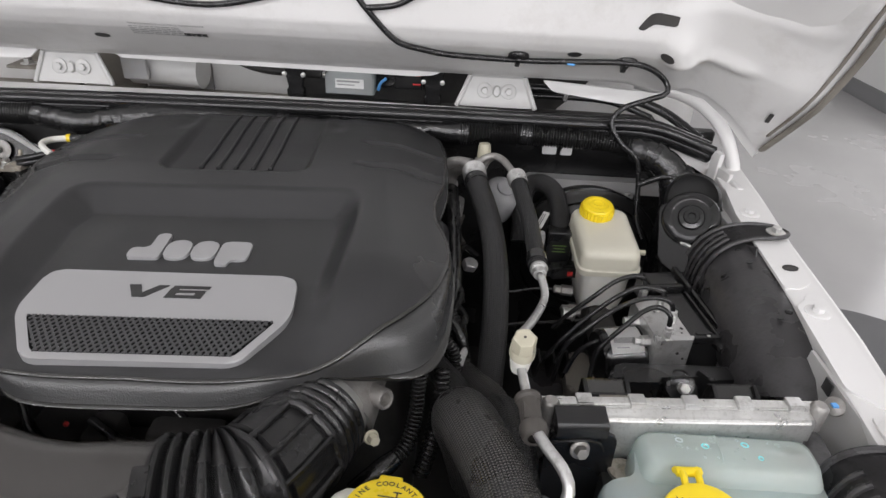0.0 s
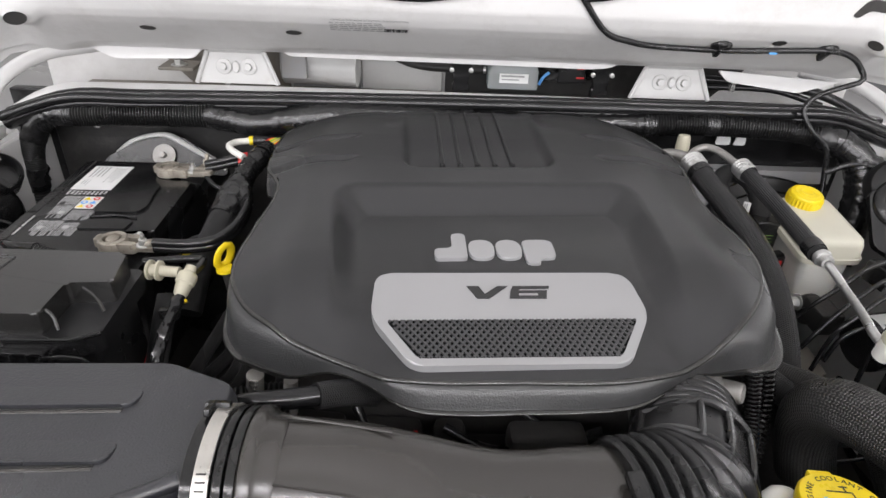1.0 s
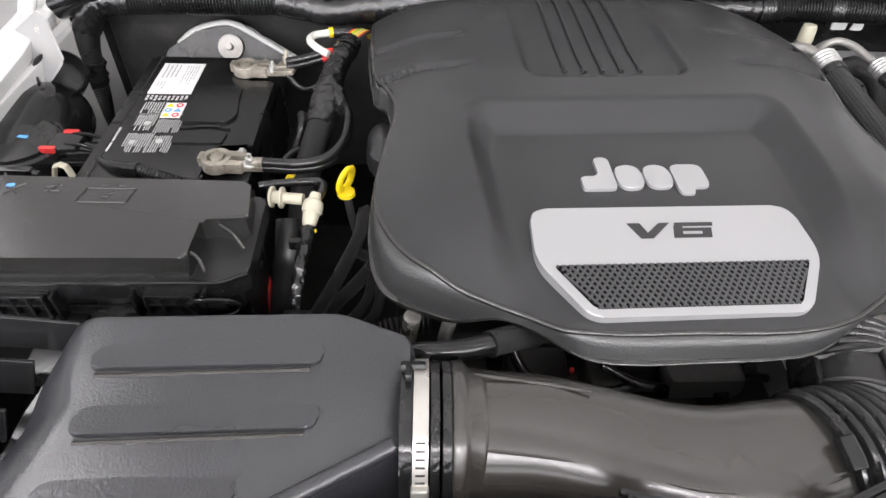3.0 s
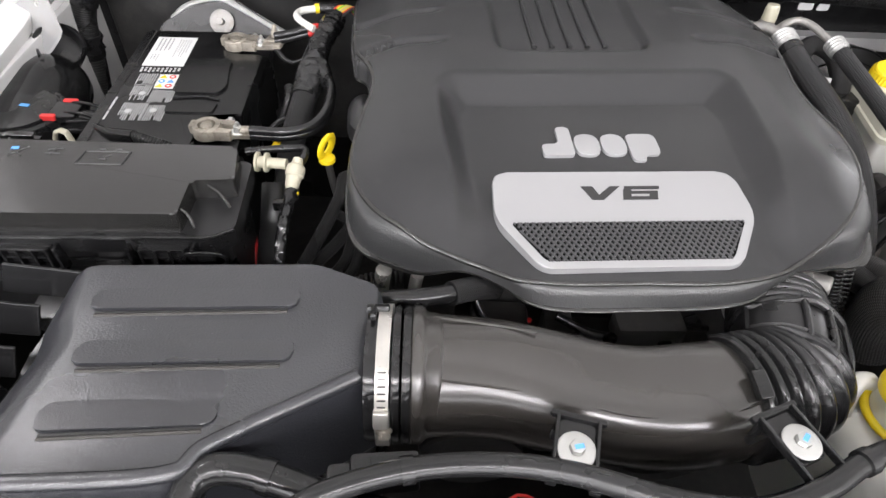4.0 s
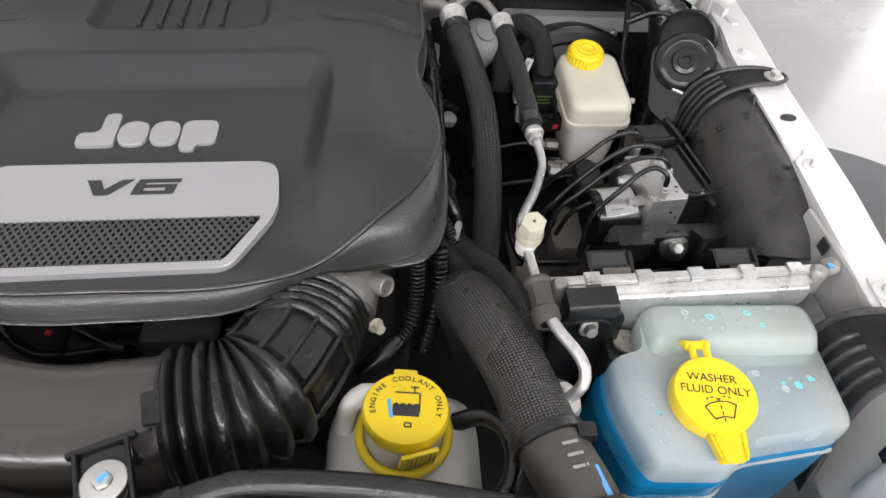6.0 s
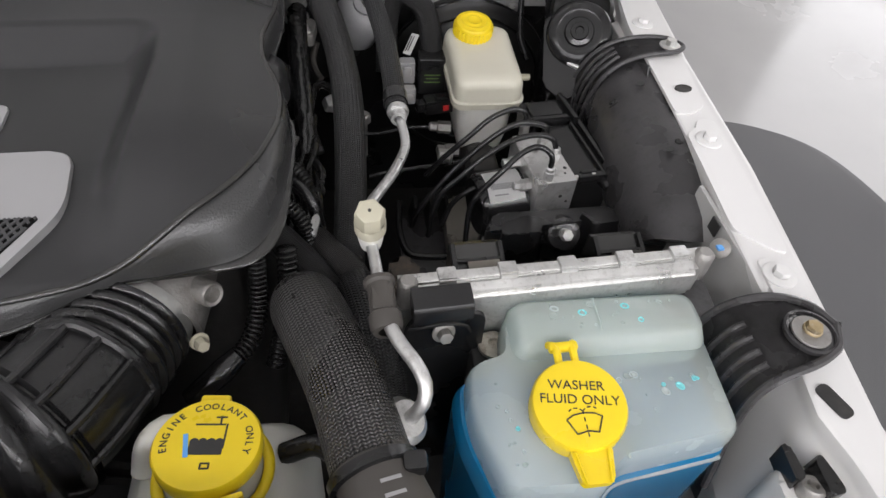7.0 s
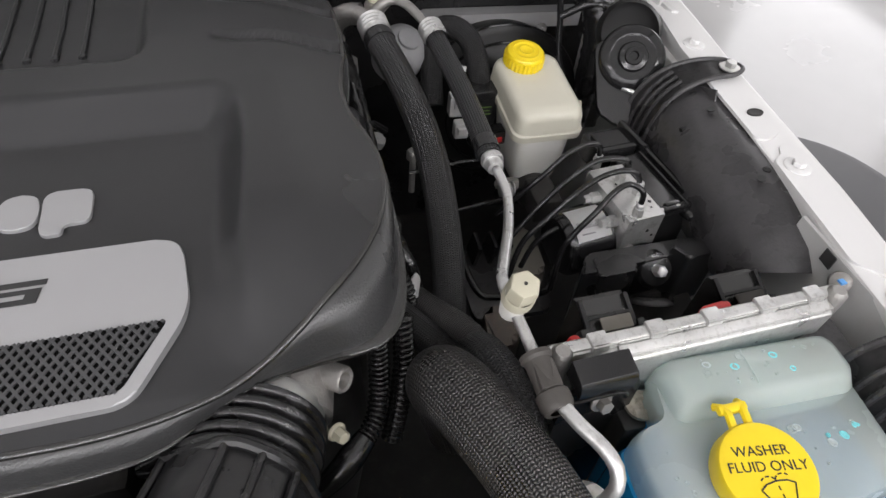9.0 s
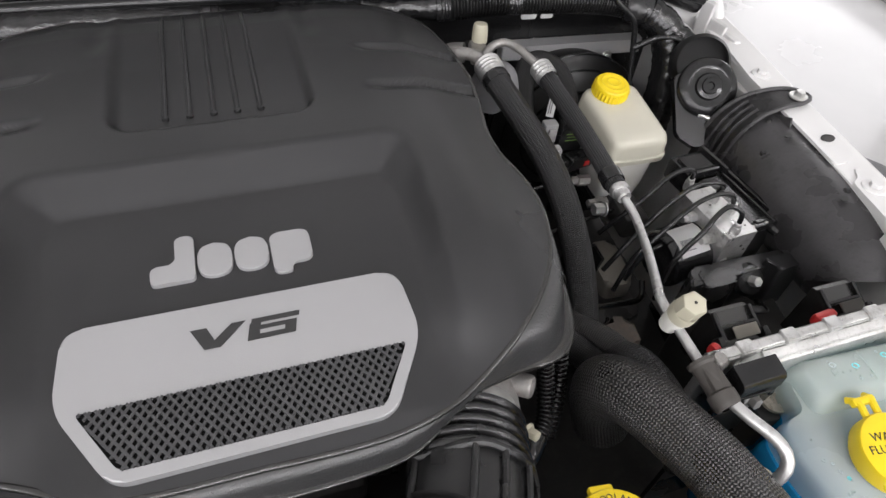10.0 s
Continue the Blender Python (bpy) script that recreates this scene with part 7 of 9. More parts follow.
for k in range(150):
    x, y = rng.uniform(0.44, 0.597), rng.uniform(0.262, 0.373)
    z = 1.1805 if y > 0.349 else 1.1652
    if (0.452 < x < 0.527 and y < 0.335) or 0.326 < y < 0.352 or (y < 0.29 and x > 0.51) or x > 0.588 or (y > 0.345 and x < 0.47):
        continue
    bm = bmesh.new()
    r = rng.choice((0.0008, 0.001, 0.0012, 0.0014, 0.0018, 0.0024, 0.0036))
    lathe(bm, [(r, -0.0003), (r * 0.9, 0.0005), (r * 0.62, 0.0004), (r * 0.5, -0.0001), (0, -0.0002)], pose(x, y, z, 0, 0, rng.uniform(0, 180)) @ Matrix.Diagonal((1, rng.uniform(0.7, 1.0), 1, 1)), 18)
    part("bubble", bm, BUBBLE if r > 0.0017 and k % 2 else DROP if k % 3 == 0 else TANK, wt)
bm = bmesh.new()
sweep(bm, [(0.5235, 0.377, 1.1805), (0.522, 0.35, 1.1808), (0.5215, 0.34, 1.1655), (0.52, 0.31, 1.1648), (0.518, 0.262, 1.1643)], 0.0009, seg=8, step=0.004, flat=0.5)
part("seam", bm, TANK, wt, "whitish moulding seam")
cp = pose(0.489, 0.2925, 1.172, 6, -4, 0) @ Matrix.Scale(1.13, 4)
bm = bmesh.new()
lathe(bm, [(0.02, -0.01), (0.025, -0.004), (0.0272, 0.0), (0.0272, 0.010), (0.026, 0.0125), (0.022, 0.0135), (0, 0.0135)], cp, 48)
prism(bm, rounded([(-0.012, -0.024), (0.012, -0.024), (0.0085, -0.043), (-0.0085, -0.043)], 0.003), 0.004, 0.0105, 0.001, cp)
for sx in (-0.009, 0.009):
    sweep(bm, [tuple(cp @ Vector((sx, -0.026, 0.011))), tuple(cp @ Vector((sx * 0.72, -0.043, 0.011)))], 0.0011, seg=6)
for sx in (-0.005, 0.005):
    sweep(bm, [tuple(cp @ Vector((sx, 0.024, 0.008))), tuple(cp @ Vector((sx, 0.036, 0.010))), tuple(cp @ Vector((sx * 1.5, 0.041, 0.004)))], 0.0028, seg=8)
rbox(bm, (0, 0, 0), (0.018, 0.006, 0.006), 0.002, cp @ pose(0, 0.037, 0.008))
cap = part("cap", bm, YELLOW, wt, "yellow snap cap with black print")
for body_, dy, sz in (("WASHER", 0.010, 0.0078), ("FLUID ONLY", 0.0015, 0.0078)):
    bm = text_bm(body_, sz, 0.00012, 0.0, 1.02)
    moved(bm, bm.verts, cp @ pose(0.0, dy, 0.0137, 0, 0, -9))
    part("lettering", bm, INK, cap, "black cap lettering")
bm = bmesh.new()
icon = [(-0.010, -0.009), (-0.006, -0.0068), (0.0, -0.006), (0.006, -0.0068), (0.010, -0.009), (0.006, -0.0175), (0.0, -0.0162), (-0.006, -0.0175)]
for a, b in zip(icon, icon[1:] + icon[:1]):
    sweep(bm, [tuple(cp @ Vector((*a, 0.0137))), tuple(cp @ Vector((*b, 0.0137)))], 0.0005, seg=6)
for k in range(4):
    y = -0.0045 - 0.0042 * k
    sweep(bm, [tuple(cp @ Vector((0, y, 0.0137))), tuple(cp @ Vector((0, y - 0.0022, 0.0137)))], 0.00045, seg=6)
for sx in (-1, 1):
    for k in range(3):
        a0, a1 = radians(20 + 50 * k), radians(48 + 50 * k)
        sweep(bm, [tuple(cp @ Vector((sx * (0.0042 - 0.0042 * math.cos(a)), -0.006 + 0.003 * math.sin(a), 0.0137))) for a in (a0, (a0 + a1) / 2, a1)], 0.00045, seg=6)
part("icon", bm, INK, cap, "black washer symbol")

# ---- coolant bottle ----
cb = thing("coolant_bottle", "white plastic coolant bottle with a yellow cap", "bottle", (0.26, 0.288, 1.0))
bm = bmesh.new()
loft(bm, [(-0.06, 0.06, -0.085, 0.045, -0.02), (-0.062, 0.062, -0.085, 0.045, 0.095), (-0.058, 0.058, -0.08, 0.042, 0.117), (-0.046, 0.046, -0.064, 0.034, 0.13), (-0.033, 0.033, -0.04, 0.02, 0.135)], r=0.03)
part("tank", bm, TANK2, cb, smooth=60)
bm = bmesh.new()
lathe(bm, [(0.031, 0.11), (0.03, 0.142), (0.0275, 0.148), (0.0275, 0.166)], None, 36)
part("neck", bm, TANK2, cb)
bm = bmesh.new()
sweep(bm, [(-0.02, 0.028, 0.148), (-0.032, 0.026, 0.152), (-0.042, 0.018, 0.146), (-0.046, 0.008, 0.13)], 0.008, seg=16)
part("spout", bm, TANK2, cb)
ccp = pose(0.001, 0.002, 0.164, -7, 2, -4) @ Matrix.Scale(0.92, 4)
bm = bmesh.new()
lathe(bm, [(0.03, -0.004), (0.0335, -0.003), (0.0345, 0.001), (0.0345, 0.008), (0.033, 0.0105), (0.029, 0.0115), (0.0, 0.0115)], ccp, 56)
rbox(bm, (0, 0, 0), (0.02, 0.008, 0.008), 0.002, ccp @ pose(-0.002, 0.0345, 0.005))
cc = part("cap", bm, YELLOW, cb, "yellow hinged cap with black print")
bm = bmesh.new()
rbox(bm, (0, 0, 0), (0.03, 0.004, 0.026), 0.0015, ccp @ pose(0.012, -0.0335, -0.008, 14, 0, 20))
part("grip", bm, YELLOW, cc, "ribbed yellow grip")
for k in range(8):
    bm = bmesh.new()
    rbox(bm, (0, 0, 0), (0.0016, 0.0022, 0.022), 0.0005, ccp @ pose(0.012, -0.0335, -0.008, 14, 0, 20) @ pose(-0.0125 + 0.0036 * k, -0.002, 0))
    part("grip_rib", bm, YELLOW, cc)
bm = bmesh.new()
sweep(bm, [(0.0335 * math.cos(a), -0.002 + 0.0325 * math.sin(a), 0.143) for a in np.linspace(0, 6.2832, 33)], 0.0036, seg=10, cap=False)
part("cap_ring", bm, YELLOW, cb)
phrase = "ENGINE COOLANT ONLY"
for k, ch in enumerate(phrase):
    if ch == " ":
        continue
    a = radians(195 - 210 * k / (len(phrase) - 1))
    bm = text_bm(ch, 0.0064, 0.0001, 0.0001)
    moved(bm, bm.verts, ccp @ pose(0.0262 * math.cos(a), 0.0262 * math.sin(a), 0.0117, 0, 0, math.degrees(a) - 90))
    part("lettering", bm, INK, cc)
bm = bmesh.new()
for c, s in (((0.0, -0.005), (0.021, 0.009)), ((0.0, 0.0125), (0.019, 0.0012)), ((0.0105, 0.004), (0.0012, 0.018)), ((0.006, 0.0155), (0.0012, 0.007)), ((0.006, 0.018), (0.007, 0.0012)), ((0.002, -0.0155), (0.0052, 0.0012)), ((0.002, -0.019), (0.0052, 0.0012)), ((-0.0005, -0.0172), (0.0012, 0.004)), ((0.0045, -0.0172), (0.0012, 0.004))):
    rbox(bm, (0, 0, 0), (*s, 0.0003), 0, ccp @ pose(*c, 0.0117))
for k in range(4):
    lathe(bm, [(0.0028, 0.0), (0.0028, 0.0003), (0.0, 0.0003)], ccp @ pose(-0.0078 + 0.0052 * k, -0.0005, 0.0116), 14)
part("icon", bm, INK, cc)
bm = bmesh.new()
rbox(bm, (0, 0, 0), (0.003, 0.017, 0.0004), 0, ccp @ pose(-0.0125, -0.003, 0.0118, 0, 0, 12))
part("paint_mark", bm, BLUE, cc)
hose("overflow_hose", [(0.30, 0.30, 1.13), (0.322, 0.30, 1.14), (0.338, 0.285, 1.145), (0.342, 0.262, 1.14), (0.33, 0.24, 1.13), (0.30, 0.228, 1.12)], 0.0075, RUBBER, "black rubber hose looping round the coolant bottle")

# ---- horn ----
hn = thing("horn", "black disc horn on a bracket", "horn", (0.6265, 0.773, 1.179))
hm = facing((0, 0, 0.002), (-0.3, -0.7, 0.65)) @ Matrix.Scale(0.9, 4)
bm = bmesh.new()
lathe(bm, [(0.026, -0.035), (0.037, -0.03), (0.041, -0.02), (0.042, -0.012), (0.0435, -0.01), (0.0435, -0.005), (0.04, 0.0), (0.03, 0.003), (0.028, 0.002), (0.02, 0.002), (0.018, 0.006), (0.012, 0.007), (0.011, 0.010), (0.006, 0.010), (0.005, 0.007), (0, 0.007)], hm, 48)
part("disc", bm, SHINY, hn)
bm = bmesh.new()
prism(bm, rounded([(-0.05, 0.01), (-0.03, -0.075), (0.0, -0.09), (0.03, -0.07), (0.03, -0.03), (0.0, -0.04), (-0.03, -0.015), (-0.036, 0.02)], 0.008), -0.022, -0.006, 0.002, hm)
part("trumpet", bm, SHINY, hn)
bm = bmesh.new()
sweep(bm, [tuple(hm @ Vector(p)) for p in ((0.045, -0.02, -0.01), (0.042, -0.035, -0.004), (0.02, -0.045, -0.002), (-0.005, -0.04, -0.004))], 0.0028, seg=8)
part("strap", bm, ZINC, hn)
bm = bmesh.new()
lathe(bm, [(0.034, 0.0), (0.039, -0.008), (0.039, -0.024), (0.028, -0.032), (0, -0.032)], facing((0.012, 0.04, 0.012), (-0.35, -0.78, 0.5)), 40)
part("rear_disc", bm, BOOSTER, hn)

RUST = mat("rusty_zinc", (0.4, 0.31, 0.17), 0.5, 0.6, grain=500, bump=0.4, vary=0.3, big=60, dirt=(0.45, 0.42, 0.38), dirt_amount=0.7)
# ---- inner fender liners with ribbed ears ----
fl = thing("fender_liner", "dusty black plastic inner fender liner with ribbed ear", "liner", (0, 0, 0))
bm = bmesh.new()
sweep(bm, [(0.66, 0.483, 1.118), (0.661, 0.489, 1.122), (0.666, 0.53, 1.125), (0.672, 0.60, 1.126), (0.68, 0.66, 1.126), (0.687, 0.71, 1.125), (0.692, 0.755, 1.11), (0.695, 0.79, 1.08)], 0.055, seg=32, radii=[0.052, 0.058, 0.0605, 0.061, 0.061, 0.061, 0.053, 0.042])
part("shell", bm, LINER, fl, smooth=60)
for c, n in (((0.663, 0.555, 1.1845), (-0.1, 0, 1)), ((0.633, 0.65, 1.1655), (-0.75, 0, 0.65)), ((0.66, 0.69, 1.1815), (-0.4, 0, 0.9)), ((0.628, 0.545, 1.164), (-0.7, 0, 0.7))):
    bm = bmesh.new()
    lathe(bm, [(0.0042, -0.002), (0.004, 0.001), (0.0025, 0.002), (0, 0.0022)], facing(c, n), 14)
    part("rivet", bm, BLACK, fl)
STRAP = spline([(x, 0, z) for x, z in ((0.6215, 1.08), (0.6225, 1.13), (0.632, 1.163), (0.652, 1.185), (0.678, 1.195), (0.704, 1.1975), (0.726, 1.1975))], 0.003)[0]


def strap_side(f):
    """Front and rear edge of the strap at a share f of its length; its tip is round."""
    end = math.sqrt(max(0.0, 1 - max(0.0, (f - 0.86) / 0.14) ** 2))
    return 0.692 + 0.004 * f + 0.016 * (1 - end), 0.752 - 0.024 * f - 0.016 * (1 - end)


bm = bmesh.new()
R = []
for i, p in enumerate(STRAP):
    w0, w1 = strap_side(i / (len(STRAP) - 1))
    R.append([bm.verts.new((p.x, y, p.z)) for y in np.linspace(w0, w1 + 1e-4, 8)])
for a, b in zip(R, R[1:]):
    for k in range(7):
        bm.faces.new((a[k], a[k + 1], b[k + 1], b[k]))
bmesh.ops.solidify(bm, geom=list(bm.faces), thickness=0.004)
part("ear", bm, LINER, fl, smooth=60)
bm = bmesh.new()
n0 = len(STRAP)
e0 = [(p.x, strap_side(i / (n0 - 1))[0], p.z + 0.001) for i, p in enumerate(STRAP)]
e1 = [(p.x, strap_side(i / (n0 - 1))[1], p.z + 0.001) for i, p in enumerate(STRAP)]
sweep(bm, e0[6::3] + e1[::-1][:-6:3], 0.0028, seg=8, step=0.004)
part("rim", bm, LINER, fl)
for k in range(3):
    bm = bmesh.new()
    y = 0.706 + 0.0125 * k
    n1 = int(n0 * 0.66)
    sweep(bm, [(STRAP[i].x, y - 0.003 * (k - 0.6) * i / n1, STRAP[i].z + 0.001) for i in range(6, n1, 3)], 0.0026, seg=8)
    part("rib", bm, LINER, fl)
bm = bmesh.new()
rbox(bm, (0.672, 0.678, 1.176), (0.0025, 0.03, 0.034), 0.001, pose(0, 0, 0, -24))
part("web", bm, LINER, fl)
for x, y, z, nrm, r in ((0.658, 0.652, 1.1868, (-0.33, 0, 1), 0.004), (0.649, 0.543, 1.1852, (-0.33, 0, 1), 0.004), (0.615, 0.642, 1.138, (-0.97, 0, 0.2), 0.009)):
    bm = bmesh.new()
    lathe(bm, [(r, 0), (r, 0.001), (0, 0.001)], facing((x, y, z), nrm), 16)
    part("hole", bm, INK, fl)
bm = bmesh.new()
bolt(bm, pose(0.7105, 0.7105, 1.1985), 0.0062, 0.006, 0.012)
part("bolt", bm, ZINC, fl)
fe = thing("duct_ear", "black plastic duct ear with four ribs and a bolt", "duct", (0, 0, 0))
EAR = spline([(x, 0, z) for x, z in ((0.617, 1.04), (0.613, 1.09), (0.609, 1.14), (0.613, 1.176), (0.628, 1.193), (0.652, 1.199), (0.681, 1.199))], 0.003)[0]


def ear_side(f):
    """Front and rear edge of the ear at a share f of its length; its tip is round."""
    end = math.sqrt(max(0.0, 1 - max(0.0, (f - 0.8) / 0.2) ** 2))
    return 0.272 + 0.03 * f + 0.027 * (1 - end), 0.374 - 0.022 * f - 0.027 * (1 - end)


bm = bmesh.new()
R = []
for i, p in enumerate(EAR):
    w0, w1 = ear_side(i / (len(EAR) - 1))
    R.append([bm.verts.new((p.x, y, p.z)) for y in np.linspace(w0, w1 + 1e-4, 10)])
for a, b in zip(R, R[1:]):
    for k in range(9):
        bm.faces.new((a[k], a[k + 1], b[k + 1], b[k]))
bmesh.ops.solidify(bm, geom=list(bm.faces), thickness=0.004)
part("shell", bm, LINER, fe, smooth=60)
bm = bmesh.new()
edge = [(p.x, ear_side(i / (len(EAR) - 1))[0], p.z + 0.001) for i, p in enumerate(EAR)]
edge2 = [(p.x, ear_side(i / (len(EAR) - 1))[1], p.z + 0.001) for i, p in enumerate(EAR)]
sweep(bm, edge[8::3] + edge2[::-1][:-8:3], 0.0032, seg=8, step=0.004)
part("rim", bm, LINER, fe)
for k, y in enumerate((0.3065, 0.317, 0.328, 0.339)):
    bm = bmesh.new()
    n0, n1 = 12, int(len(EAR) * 0.76)
    sweep(bm, [(EAR[i].x, y - 0.004 * (k - 1.5) * (i - n1) / (n1 - n0), EAR[i].z + 0.001) for i in range(n0, n1, 3)], 0.0028, seg=8)
    part("rib", bm, LINER, fe)
bm = bmesh.new()
lathe(bm, [(0.0185, 0), (0.0185, 0.003), (0.0165, 0.0035), (0.016, 0.001), (0, 0.001)], pose(0.657, 0.322, 1.1995), 28)
part("bolt_seat", bm, LINER, fe)
bm = bmesh.new()
lathe(bm, [(0.0, 0.0), (0.013, 0.0), (0.0135, 0.001), (0.013, 0.002), (0.0, 0.002)], pose(0.657, 0.322, 1.2008), 28)
part("washer", bm, CAST, fe, "wide pale washer")
bm = bmesh.new()
bolt(bm, pose(0.658, 0.323, 1.2028), 0.0056, 0.0035, 0.0065)
part("bolt", bm, RUST, fe, "rusty yellowish bolt head")
bm = bmesh.new()
prism(bm, rounded([(0.585, 0.365), (0.625, 0.362), (0.628, 0.40), (0.612, 0.42), (0.588, 0.395)], 0.006), 1.10, 1.165, 0.006)
part("rear_lobe", bm, LINER, fe)
# front end of the fender flange: folded plate with two screws
fp = thing("fender_brace", "white painted fender brace with rubber stops", "brace", (0.63, 0.20, 1.13), 0)
bm = bmesh.new()
prism(bm, rounded([(-0.02, -0.08), (0.016, -0.08), (0.014, 0.042), (0.005, 0.06), (-0.012, 0.05)], 0.008), -0.03, 0.02, 0.006)
part("plate", bm, INNERWHITE, fp)
bm = bmesh.new()
prism(bm, rounded([(-0.004, -0.012), (0.004, -0.01), (0.003, 0.012), (-0.002, 0.013)], 0.002), 0.012, 0.034, 0.002, pose(-0.002, 0.05, 0, 0, -6, 0))
part("stop", bm, RUBBER, fp)
bm = bmesh.new()
prism(bm, rounded([(-0.006, -0.014), (0.006, -0.012), (0.005, 0.01), (0.0, 0.014), (-0.005, 0.008)], 0.003), 0.012, 0.036, 0.002, pose(0.013, 0.04, 0))
part("stop", bm, RUBBER, fp)
for x, y in ((0.003, 0.034), (0.004, -0.02)):
    bm = bmesh.new()
    lathe(bm, [(0.0085, 0), (0.0085, 0.008), (0.007, 0.01), (0.004, 0.01), (0.0035, 0.006), (0, 0.006)], pose(x, y, 0.02, -15), 24)
    part("screw", bm, CAST, fp)

# ---- firewall wiring ----
def conduit(pts, r, label, bands, ripple=(0.0042, 0.0044), seg=20):
    """Corrugated sleeve with bands of tape at some of its points."""
    c = thing("wiring_conduit", label, "wiring")
    bm = bmesh.new()
    sweep(bm, pts, r, ripple=ripple, seg=seg)
    part("sleeve", bm, LOOM, c, smooth=50)
    for k in bands:
        a, b = Vector(pts[k]), Vector(pts[k + 1] if k + 1 < len(pts) else pts[k - 1])
        d = (b - a).normalized()
        bm = bmesh.new()
        sweep(bm, [tuple(a - d * 0.004), tuple(a + d * 0.004), tuple(a + d * 0.014)], r + 0.0012, seg=seg)
        part("tape_band", bm, TAPE, c)
    return c



conduit([(-0.61, 0.95, 1.2065), (-0.56, 0.95, 1.208), (-0.50, 0.95, 1.209), (-0.386, 0.95, 1.212)], 0.0185, "thick black corrugated wiring conduit across the firewall", (0,))
conduit([(-0.672, 0.945, 1.165), (-0.68, 0.943, 1.14), (-0.684, 0.942, 1.115)], 0.018, "black corrugated wiring conduit bending down the firewall", (), (0.0022, 0.0036))
conduit([(-0.688, 0.94, 1.085), (-0.692, 0.938, 1.05), (-0.70, 0.935, 1.0)], 0.0185, "black corrugated wiring conduit falling behind the battery", ())
hose("taped_harness", [(-0.605, 0.95, 1.2065), (-0.635, 0.95, 1.203), (-0.658, 0.948, 1.188), (-0.671, 0.946, 1.165)], 0.0195, TAPE, "black taped bend of the conduit", "wiring", crumple=0.0022, step=0.003, seg=20)
conduit([(0.30, 0.945, 1.222), (0.40, 0.945, 1.226), (0.52, 0.94, 1.224), (0.585, 0.93, 1.218)], 0.0165, "thick black corrugated wiring conduit across the firewall", (0, 1))
conduit([(-0.235, 0.951, 1.211), (-0.17, 0.951, 1.215), (0.0, 0.952, 1.218), (0.1, 0.952, 1.219)], 0.017, "black corrugated wiring conduit behind the engine cover", (0,))
hose("taped_harness", [(-0.39, 0.95, 1.212), (-0.36, 0.948, 1.208), (-0.315, 0.946, 1.202), (-0.27, 0.948, 1.207), (-0.20, 0.95, 1.214), (-0.1, 0.952, 1.217), (0.1, 0.952, 1.219), (0.3, 0.947, 1.222)], 0.019, TAPE, "black taped wiring harness across the firewall", "wiring", crumple=0.0022, step=0.003, radii=[0.0195, 0.021, 0.028, 0.025, 0.019, 0.015, 0.015, 0.0165], seg=20, ends=((-0.365, 0.948, 1.209), (-0.245, 0.949, 1.21)))
hose("taped_harness", [(0.57, 0.93, 1.218), (0.605, 0.92, 1.212), (0.635, 0.905, 1.19), (0.645, 0.885, 1.15), (0.64, 0.87, 1.09), (0.635, 0.86, 1.03)], 0.023, TAPE, "black taped wiring harness bending down the fender", "wiring", crumple=0.0022, step=0.003, radii=[0.019, 0.023, 0.026, 0.025, 0.024, 0.022], seg=20, ends=((0.605, 0.92, 1.212),))
hose("taped_harness", [(0.62, 0.915, 1.2), (0.655, 0.88, 1.19), (0.675, 0.84, 1.175), (0.69, 0.82, 1.15)], 0.012, TAPE, "thin black taped harness branch beside the horn", "wiring", crumple=0.0022, step=0.003, seg=14)
for pts in (((-0.683, 0.942, 1.118), (-0.686, 0.941, 1.10), (-0.688, 0.94, 1.08)),):
    hose("taped_harness", pts, 0.021, TAPE, "black taped joint of the conduit", "wiring", crumple=0.0022, step=0.003, seg=20)
for x, z in ((-0.585, 1.18), (-0.53, 1.09), (0.60, 1.11), (-0.24, 1.228)):
    bm = bmesh.new()
    bolt(bm, facing((x, 0.983, z), (0, -1, 0.2)), 0.004, 0.008, 0.008)
    tagged(part("firewall_stud", bm, ZINC), "small zinc stud on the black firewall", "stud", group="firewall studs")
bm = bmesh.new()
prism(bm, rounded([(-0.012, -0.008), (0.012, -0.008), (0.012, 0.006), (0.002, 0.01), (-0.012, 0.006)], 0.003), 0, 0.002, 0.0005, facing((0.452, 0.985, 1.187), (0, -1, 0.1)))
prism(bm, rounded([(-0.012, -0.008), (0.008, -0.008), (0.008, 0.006), (-0.008, 0.006)], 0.003), 0, 0.002, 0.0005, facing((0.482, 0.985, 1.187), (0, -1, 0.1)))
tagged(part("firewall_tag", bm, PAPER), "torn white tag on the black firewall", "tag")

# washer hose that hangs from the hood
wh = thing("washer_hose", "thin black washer hose clipped along the white hood", "hose", (0, 0, 0))
O = Vector((0, 1.03, 1.31))


def on_hood(x, s, lift=0.006):
    return tuple(O + hood_at(x, s, hood_n(x, s) + lift))


bm = bmesh.new()
sweep(bm, [on_hood(x, v) for x, v in ((-0.32, 0.205), (-0.234, 0.188), (-0.15, 0.172), (-0.057, 0.166), (0.026, 0.178), (0.10, 0.194), (0.139, 0.194), (0.16, 0.173), (0.20, 0.132), (0.24, 0.112), (0.285, 0.10), (0.386, 0.095), (0.453, 0.10), (0.535, 0.106))] + [on_hood(0.572, 0.098, 0.008), (0.6, 0.93, 1.325), (0.602, 0.92, 1.31), (0.58, 0.925, 1.298), (0.545, 0.925, 1.283), (0.53, 0.92, 1.262), (0.545, 0.91, 1.235), (0.575, 0.905, 1.21), (0.585, 0.90, 1.17), (0.588, 0.885, 1.12), (0.60, 0.87, 1.09)], 0.0042, seg=10, step=0.008)
